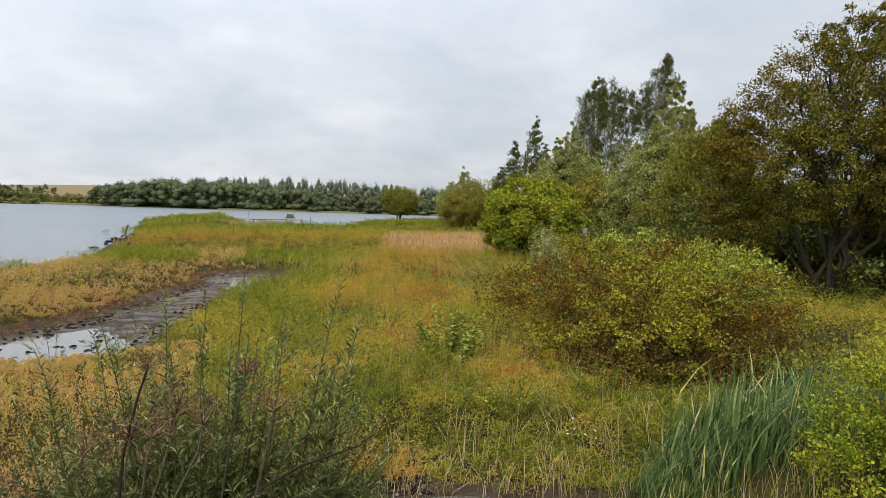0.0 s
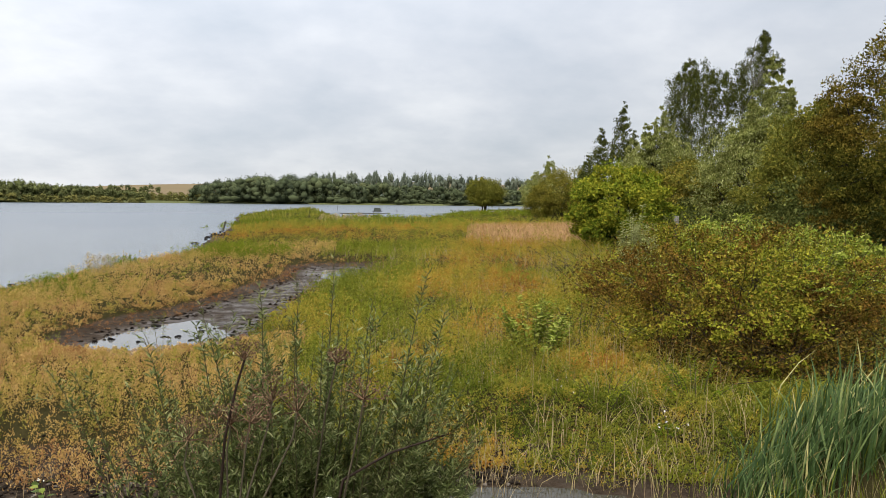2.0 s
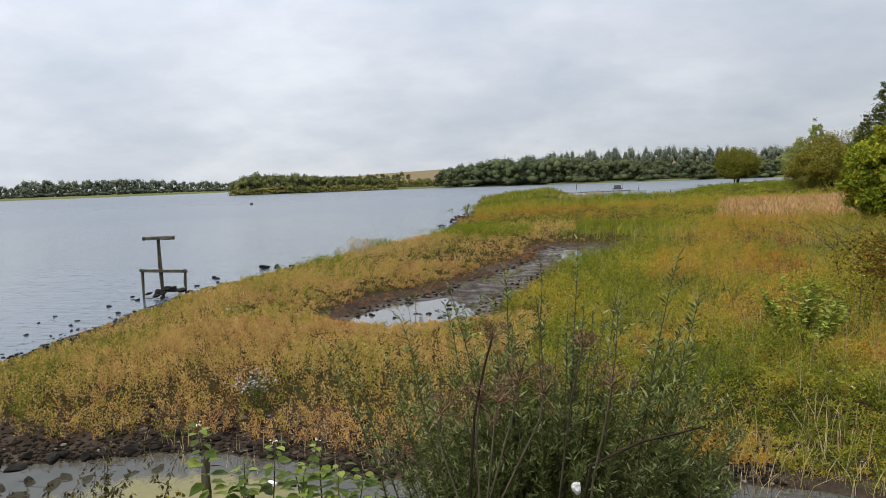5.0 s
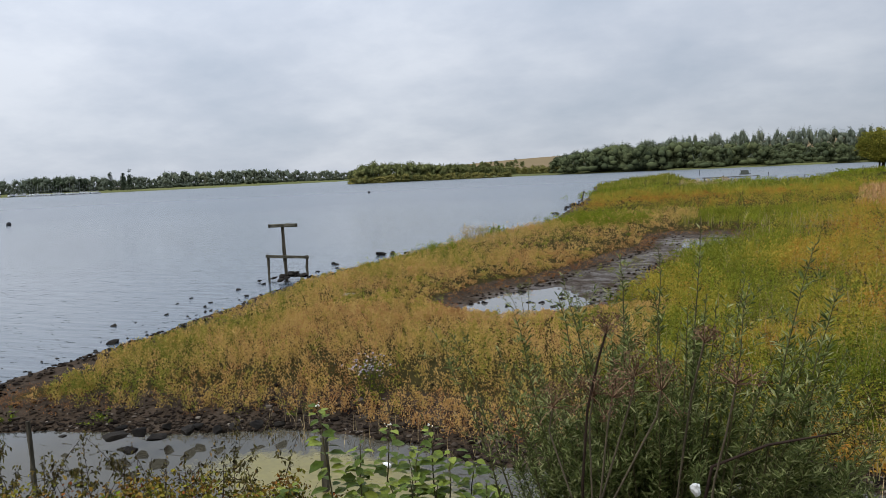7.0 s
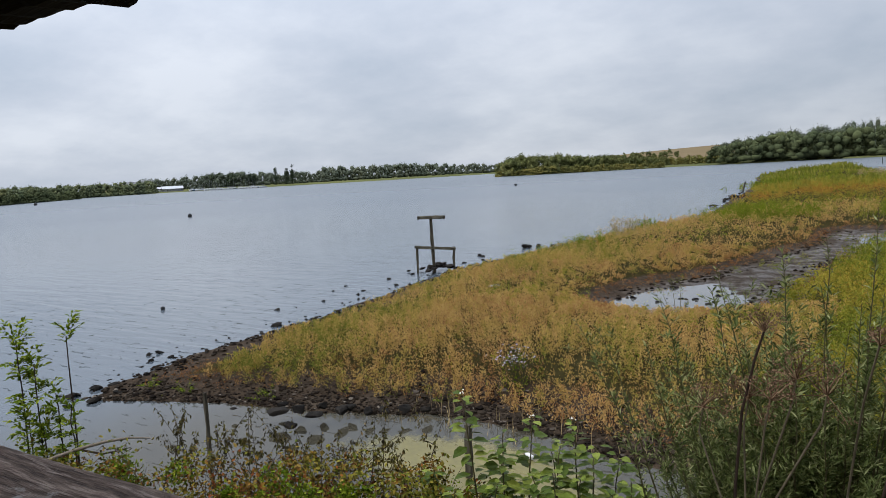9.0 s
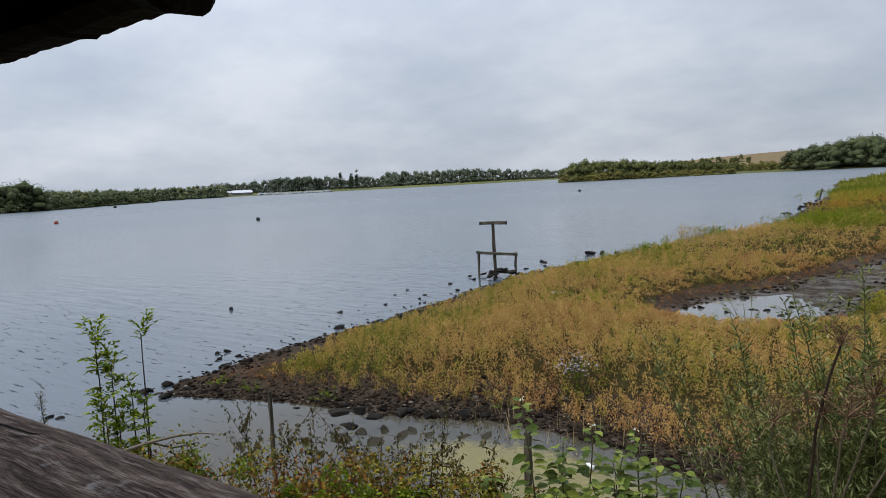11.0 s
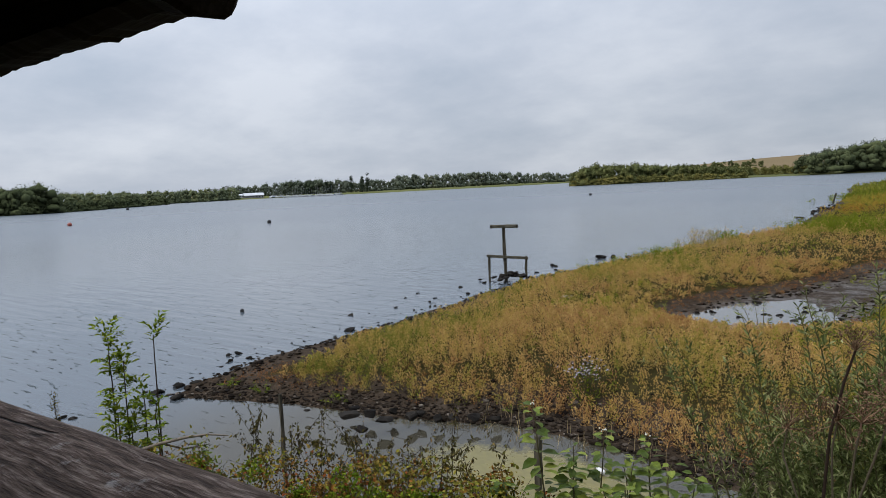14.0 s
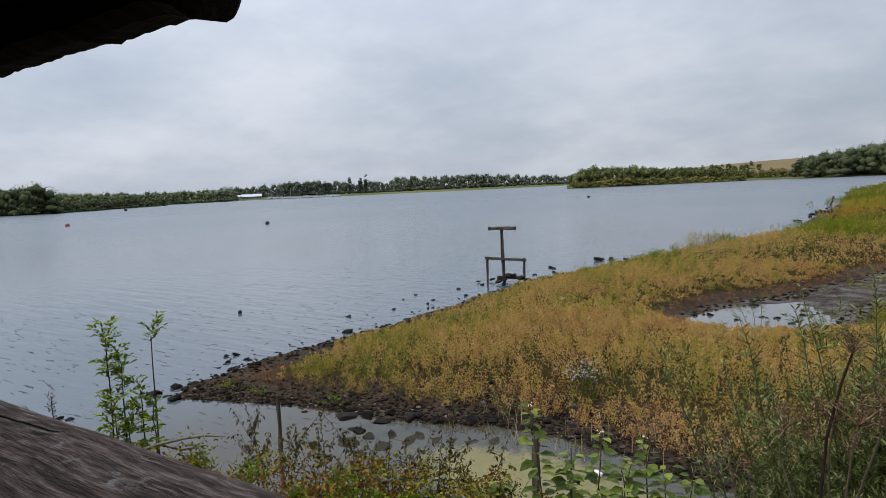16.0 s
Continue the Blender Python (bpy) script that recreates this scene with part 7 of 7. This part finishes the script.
def beam(name, a, b, w, h, mat, parent, label="", wear=0.006, cuts=5):
    """A squared timber from a to b with worn edges."""
    a, b = Vector(a), Vector(b)
    L = (b - a).length
    bm = bmesh.new()
    bmesh.ops.create_cube(bm, size=1)
    for v in bm.verts:
        v.co = (v.co.x * L, v.co.y * w, v.co.z * h)
    bmesh.ops.subdivide_edges(bm, edges=[e for e in bm.edges if abs((e.verts[0].co - e.verts[1].co).x) > L * 0.5], cuts=cuts)
    bmesh.ops.bevel(bm, geom=[e for e in bm.edges if e.is_manifold and e.calc_face_angle(0) > 1], offset=min(w, h) * 0.12, segments=1, affect="EDGES")
    for v in bm.verts:
        v.co += Vector((0, random.gauss(0, wear), random.gauss(0, wear)))
    q = (b - a).to_track_quat("X", "Z")
    bm.transform(Matrix.Translation((a + b) / 2) @ q.to_matrix().to_4x4())
    return part(name, bm, mat, parent, label)


perch = empty("bird_perch", (-11.73, 17.06, 0), label="weathered timber perch, a T post with a low rail", category="perch")


def local(p, o):
    return tuple(p[i] - o[i] for i in range(3))


PO = (-11.73, 17.06, 0)
across = Vector((0.83, 0.56, 0)).normalized()
mid = Vector((-11.73, 17.06, 0))


def perch_at(s, z, back=0.0):
    p = mid + across * s + Vector((-0.56, 0.83, 0)) * back
    return local((p.x, p.y, z), PO)


beam("post", perch_at(0, -0.3), perch_at(-0.028, 1.585), 0.085, 0.085, M_POST, perch)
beam("top_board", perch_at(-0.384, 1.55, -0.056), perch_at(0.345, 1.535, -0.056), 0.10, 0.085, M_BEAM, perch, "lichen-stained horizontal board")
beam("end_cap", perch_at(-0.402, 1.546, -0.056), perch_at(-0.337, 1.546, -0.056), 0.12, 0.10, M_POST, perch)
beam("end_cap", perch_at(0.31, 1.532, -0.056), perch_at(0.375, 1.532, -0.056), 0.12, 0.10, M_POST, perch)
beam("rail", perch_at(-0.524, 0.735, -0.075), perch_at(0.63, 0.63, -0.075), 0.06, 0.075, M_BEAM, perch)
beam("leg", perch_at(-0.468, -0.3, -0.009), perch_at(-0.459, 0.717, -0.009), 0.06, 0.06, M_POST, perch)
beam("leg", perch_at(0.562, -0.3, -0.009), perch_at(0.571, 0.69, -0.009), 0.06, 0.06, M_POST, perch)


def stake(x, y, z0, top, w, label, lean=(0, 0)):
    e = empty("wooden_stake", (x, y, z0), label=label, category="stake")
    beam("stake_post", (0, 0, -0.3), (lean[0], lean[1], top - z0), w, w, M_POST, e, cuts=4)


stake(-6.53, 5.48, 0.0, 0.60, 0.032, "grey wooden stake standing in the inlet")
stake(-3.75, 6.15, 0.0, 0.50, 0.055, "dark rotten stake standing in the inlet", (0.02, 0.0))
stake(-12.6, 62.7, 0.0, 0.8, 0.1, "dark leaning post in the lake off the spit", (0.25, 0.2))
for az, d, tp in ((-0.5, 128, 0.6), (2.6, 140, 0.7), (5.0, 120, 0.5), (-2.2, 175, 1.3)):
    px, py = polar(az, d)
    stake(px, py, 0.0, tp, 0.11, "old fence post standing in the bay")
for az0, az1, d, z in ((-2.0, 0.8, 118, 0.4), (-0.6, 2.0, 126, 0.3)):
    a, b = polar(az0, d), polar(az1, d + 4)
    e = empty("flooded_rail", (a[0], a[1], 0), label="low timber rail running through the bay", category="rail")
    beam("rail_bar", (0, 0, z), (b[0] - a[0], b[1] - a[1], z), 0.12, 0.12, M_BEAM, e)
    for k in range(4):
        f = 0.05 + 0.3 * k
        beam("rail_post", ((b[0] - a[0]) * f, (b[1] - a[1]) * f + 0.1, -0.3), ((b[0] - a[0]) * f, (b[1] - a[1]) * f + 0.1, z + 0.15), 0.12, 0.12, M_POST, e)

# nesting raft in the bay
rx, ry = polar(1.0, 165)
raft = empty("nesting_raft", (rx, ry, 0), label="dark moored raft with a low box hut", category="raft")
raft.scale = (0.72, 0.72, 0.72)
part("deck", box_bm(-1.6, 1.6, -1.2, 1.2, 0.02, 0.22), M_POST, raft)
bm = box_bm(-1.25, 1.15, -0.9, 0.9, 0.22, 1.15)
for v in bm.verts:
    if v.co.z > 1:
        v.co.x *= 0.82
part("hut", bm, plain_material("dark_green_boards", (0.05, 0.06, 0.045), 0.7), raft)
part("roof", box_bm(-1.2, 1.1, -0.95, 0.95, 1.15, 1.22), M_POST, raft)
beam("mast", (1.45, 0, 0.2), (1.45, 0, 1.6), 0.08, 0.08, M_POST, raft)

# white marker box on a post by the wood
mx, my = polar(24.9, 22)
mk = empty("marker_post", (mx, my, ground_z(mx, my)), label="short wooden post with a pale weathered board", category="post")
beam("post", (0, 0, -0.1), (0, 0, 1.75), 0.07, 0.07, M_POST, mk)
part("board", box_bm(-0.065, 0.065, -0.06, 0.0, 1.6, 1.84), wood_material("bleached_board", (0.10, 0.095, 0.085), (0.24, 0.23, 0.21), "Z", 5), mk, "bleached pale board")

# fallen branch
M_BRANCH = bark_material("grey_branch", (0.08, 0.06, 0.045), (0.24, 0.19, 0.15), 30)
fb = empty("fallen_branch", (0, 0, 0), label="bare broken branch lying over brambles", category="branch")
V, Q = tube(np.array([(-5.55, 3.35, 0.84), (-5.45, 3.58, 0.88), (-5.36, 3.76, 0.895), (-5.28, 3.9, 0.89), (-5.2, 4.02, 0.86)]), (0.013, 0.0125, 0.011, 0.008, 0.004), 7)
np_mesh("main_limb", V, Q, M_BRANCH, fb, smooth=True)
V, Q = tube(np.array([(-5.42, 3.62, 0.87), (-5.34, 3.72, 0.82), (-5.3, 3.8, 0.82), (-5.24, 3.88, 0.83)]), (0.008, 0.007, 0.006, 0.003), 6)
np_mesh("side_limb", V, Q, M_DEADSTEM, fb, smooth=True)

# litter
M_PLASTIC = plain_material("white_plastic", (0.62, 0.61, 0.58), 0.4, var=0.25, scale=30)


def bottle(x, y, z, turn):
    e = empty("plastic_bottle", (x, y, z), label="white plastic bottle floating in the inlet", category="bottle")
    e.rotation_euler = (0, 0, turn)
    e.scale = (0.62, 0.62, 0.62)
    prof = [(-0.10, 0.0), (-0.10, 0.03), (-0.09, 0.036), (0.04, 0.036), (0.075, 0.022), (0.09, 0.014), (0.10, 0.014)]
    V, Q = tube(np.array([(a, 0, 0) for a, _ in prof]), [max(r, 0.001) for _, r in prof], 14)
    np_mesh("body", V, Q, M_PLASTIC, e, smooth=True)
    V, Q = tube(np.array([(0.1, 0, 0), (0.1, 0, 0), (0.125, 0, 0), (0.125, 0, 0)]) + np.array([[0, 0, 0], [0.0005, 0, 0], [0, 0, 0], [0.0005, 0, 0]]), (0.001, 0.016, 0.016, 0.001), 12)
    np_mesh("cap", V, Q, M_BERRY, e, "dark screw cap")


bottle(-3.45, 6.75, 0.03, 2.6)
bm = bmesh.new()
bmesh.ops.create_icosphere(bm, subdivisions=3, radius=0.05)
for v in bm.verts:
    v.co *= 1 + 0.5 * noise.noise(v.co * 30) + 0.25 * noise.noise(v.co * 70)
    v.co.z *= 1.2
scrap = part("plastic_scrap", bm, M_PLASTIC)
scrap.location = (-0.58, 4.12, 1.36)
scrap.scale = (0.42, 0.42, 0.42)
tagged(scrap, "crumpled white plastic scrap caught in the osier", "litter")


# ---- far shore: boat yard, houses, poplars, buoys ----
M_WALLWHITE = plain_material("white_render", (0.5, 0.5, 0.5), 0.7, var=0.15, scale=0.5)
M_ROOFGREY = plain_material("grey_roof", (0.16, 0.16, 0.165), 0.7, var=0.3, scale=0.6)
M_ROOFPALE = plain_material("pale_roof", (0.42, 0.43, 0.45), 0.6, var=0.2, scale=0.4)
M_GLASS = plain_material("dark_window", (0.03, 0.035, 0.04), 0.1, var=0.1)
M_HULLS = [plain_material("boat_hull_white", (0.7, 0.7, 0.7), 0.35), plain_material("boat_hull_blue", (0.10, 0.16, 0.3), 0.35), plain_material("boat_cover_grey", (0.32, 0.34, 0.36), 0.6)]
M_MAST = plain_material("aluminium_mast", (0.30, 0.31, 0.33), 0.5, 0.3, 0.1)


def facing(az, d):
    x, y = polar(az, d)
    return x, y, max(ground_z(x, y), 0.2)


def house(name, az, d, w, dep, h, ridge, wall_mat, roof_mat, label, windows=3, lift=0.0):
    x, y, z = facing(az, d)
    e = empty(name, (x, y, z + lift), label=label, category="building")
    e.rotation_euler = (0, 0, radians(-az + 6))
    bm = box_bm(-w / 2, w / 2, -dep / 2, dep / 2, -1.5, h)
    part("wall", bm, wall_mat, e)
    bm = bmesh.new()
    o = 0.4
    lo = [bm.verts.new((sx * (w / 2 + o), sy * (dep / 2 + o), h + 0.02)) for sx, sy in ((-1, -1), (1, -1), (1, 1), (-1, 1))]
    hi = [bm.verts.new((sx * (w / 2 + o), 0, h + ridge)) for sx in (-1, 1)]
    for f in ((lo[0], lo[1], hi[1], hi[0]), (lo[2], lo[3], hi[0], hi[1]), (lo[0], hi[0], lo[3]), (lo[1], lo[2], hi[1]), (lo[3], lo[2], lo[1], lo[0])):
        bm.faces.new(f)
    part("roof", bm, roof_mat, e)
    for i in range(windows):
        cx = -w / 2 + w * (i + 0.5) / windows
        win = part("window", box_bm(cx - w / windows * 0.31, cx + w / windows * 0.31, -dep / 2 - 0.04, -dep / 2 + 0.02, h * 0.35, h * 0.81), M_WALLWHITE, e)
        part("pane", box_bm(cx - w / windows * 0.28, cx + w / windows * 0.28, -dep / 2 - 0.06, -dep / 2 - 0.045, h * 0.38, h * 0.78), M_GLASS, win, "dark glass pane")
    return e


house("boat_house", -55.35, 622, 16, 9, 2.6, 2.2, M_ROOFGREY, M_ROOFPALE, "long low boat house with a pale roof on the west shore", 7, -0.5)
house("boat_house", -56.4, 630, 7, 8, 2.0, 1.2, M_WALLWHITE, M_ROOFPALE, "small white boat shed beside the landing", 3, 0.2)
house("house", -57.1, 668, 8, 8, 6.5, 3.0, M_WALLWHITE, M_ROOFGREY, "white gabled house among shore trees", 3, 0.8)
house("house", -58.3, 690, 12, 8, 5.5, 3.2, plain_material("brown_brick", (0.20, 0.13, 0.10), 0.8), M_ROOFGREY, "brick house half hidden by trees", 3, 0.5)
house("club_house", -65.0, 500, 7, 5, 2.2, 1.3, M_WALLWHITE, M_ROOFPALE, "white hut by the west shore landing", 3, 0.3)
house("caravan", -64.3, 502, 4.5, 2.4, 2.4, 0.4, M_WALLWHITE, M_ROOFPALE, "white caravan parked by the shore", 2, 0.2)
house("caravan", -63.7, 508, 4.5, 2.4, 2.2, 0.4, M_WALLWHITE, M_ROOFPALE, "white caravan parked by the shore", 2, 0.1)


def sail_boat(hull_mat, long, mast):
    e = empty("sailing_boat", (0, 0, 0), label="small sailing boat with bare mast at its mooring", category="boat", group="moored boats")
    bm = bmesh.new()
    rows = []
    for s in np.linspace(-1, 1, 9):
        wd = 0.2 * long * (1 - max(s, 0) ** 2.2) * (0.8 if s < -0.8 else 1) * 0.9 + 0.02
        rows.append([bm.verts.new((s * long / 2, wd * a, zz * long * 0.14)) for a, zz in ((-1, 0.9 + 0.25 * max(s, 0)), (-0.75, 0.3), (0, 0.0), (0.75, 0.3), (1, 0.9 + 0.25 * max(s, 0)))])
    for a, b in zip(rows, rows[1:]):
        for k in range(4):
            bm.faces.new((a[k], b[k], b[k + 1], a[k + 1]))
        bm.faces.new((a[0], a[4], b[4], b[0]))
    bm.faces.new(rows[0])
    part("hull", bm, hull_mat, e)
    bm = box_bm(-0.22 * long, 0.12 * long, -0.1 * long, 0.1 * long, 0.125 * long, 0.22 * long)
    for v in bm.verts:
        if v.co.z > 0.2 * long:
            v.co.x *= 0.75
            v.co.y *= 0.8
    part("cabin", bm, M_HULLS[2], e)
    V, Q = tube(np.array([(0.08 * long, 0, 0.12 * long), (0.08 * long, 0, mast)]), (0.035, 0.025), 6)
    spar = np_mesh("mast", V, Q, M_MAST, e)
    V, Q = tube(np.array([(0.08 * long, 0, 0.3 * long), (-0.35 * long, 0, 0.31 * long)]), (0.08, 0.07), 6)
    np_mesh("boom", V, Q, M_MAST, spar)
    return e


def place_boats():
    kinds = [sail_boat(M_HULLS[0], 6.5, 9.0), sail_boat(M_HULLS[1], 5.5, 7.5), sail_boat(M_HULLS[2], 6.0, 8.0)]
    r = random.Random(3)
    for i in range(42):
        az = -54.0 + 5.6 * i / 42 + r.uniform(-0.08, 0.08)
        x, y = polar(az, r.uniform(598, 622))
        m = Matrix.Translation((x, y, 0.0 if ground_z(x, y) < 0 else ground_z(x, y) + 0.1)) @ Matrix.Rotation(r.uniform(0, 6.3), 4, "Z")
        if i < 3:
            kinds[i].matrix_basis = m
        else:
            copy_thing(kinds[i % 3 if i % 2 else 0], m)


place_boats()
for az, d, hh in ((-47.6, 690, 17.5), (-46.75, 690, 17), (-46.3, 690, 18), (-49.6, 700, 13), (-49.3, 700, 12.5)):
    tree("lombardy_poplar", (az, d), [(0, 0, hh * 0.3, 1.3, 1.3, hh * 0.3), (0, 0, hh * 0.55, 1.5, 1.5, hh * 0.3), (0, 0, hh * 0.8, 0.9, 0.9, hh * 0.2)], M_FARDARK, 900, 0.9, "slim dark poplar on the west shore skyline", stems=1, trunk_r=0.3, twigs=4, clumps=40, clump_r=0.4)
belt("yard_trees", M_FARDARK, -52.8, -50.1, 12, (700, 700), (15, 15.5), 0.85, 300, 0.8, "dark clump of trees behind the boat yard", 20)


def buoy(x, y, r, mat, label):
    e = empty("buoy", (x, y, 0), label=label, category="buoy")
    bm = bmesh.new()
    bmesh.ops.create_uvsphere(bm, u_segments=16, v_segments=10, radius=r)
    for v in bm.verts:
        v.co.z = v.co.z * 0.95 + r * 0.55
    part("float", bm, mat, e, smooth=True)
    V, Q = tube(np.array([(0, 0, r * 1.4), (0, 0, r * 1.75)]), (r * 0.16, r * 0.12), 8)
    np_mesh("ring_post", V, Q, M_MAST, e)


M_ORANGE = plain_material("faded_orange", (0.28, 0.06, 0.04), 0.5)
M_BLACK = plain_material("black_float", (0.012, 0.012, 0.014), 0.85)
buoy(-94.5, 38.3, 0.28, M_ORANGE, "faded orange mooring buoy on the lake")
buoy(-57.7, 42.3, 0.2, M_BLACK, "black round mooring buoy on the lake")
buoy(-223.8, 107.6, 0.5, M_BLACK, "black mooring buoy far out")
buoy(-60.8, 113.1, 0.26, M_BLACK, "black mooring buoy far out")
buoy(-14.65, 10.4, 0.05, M_BLACK, "small black float near the shore")
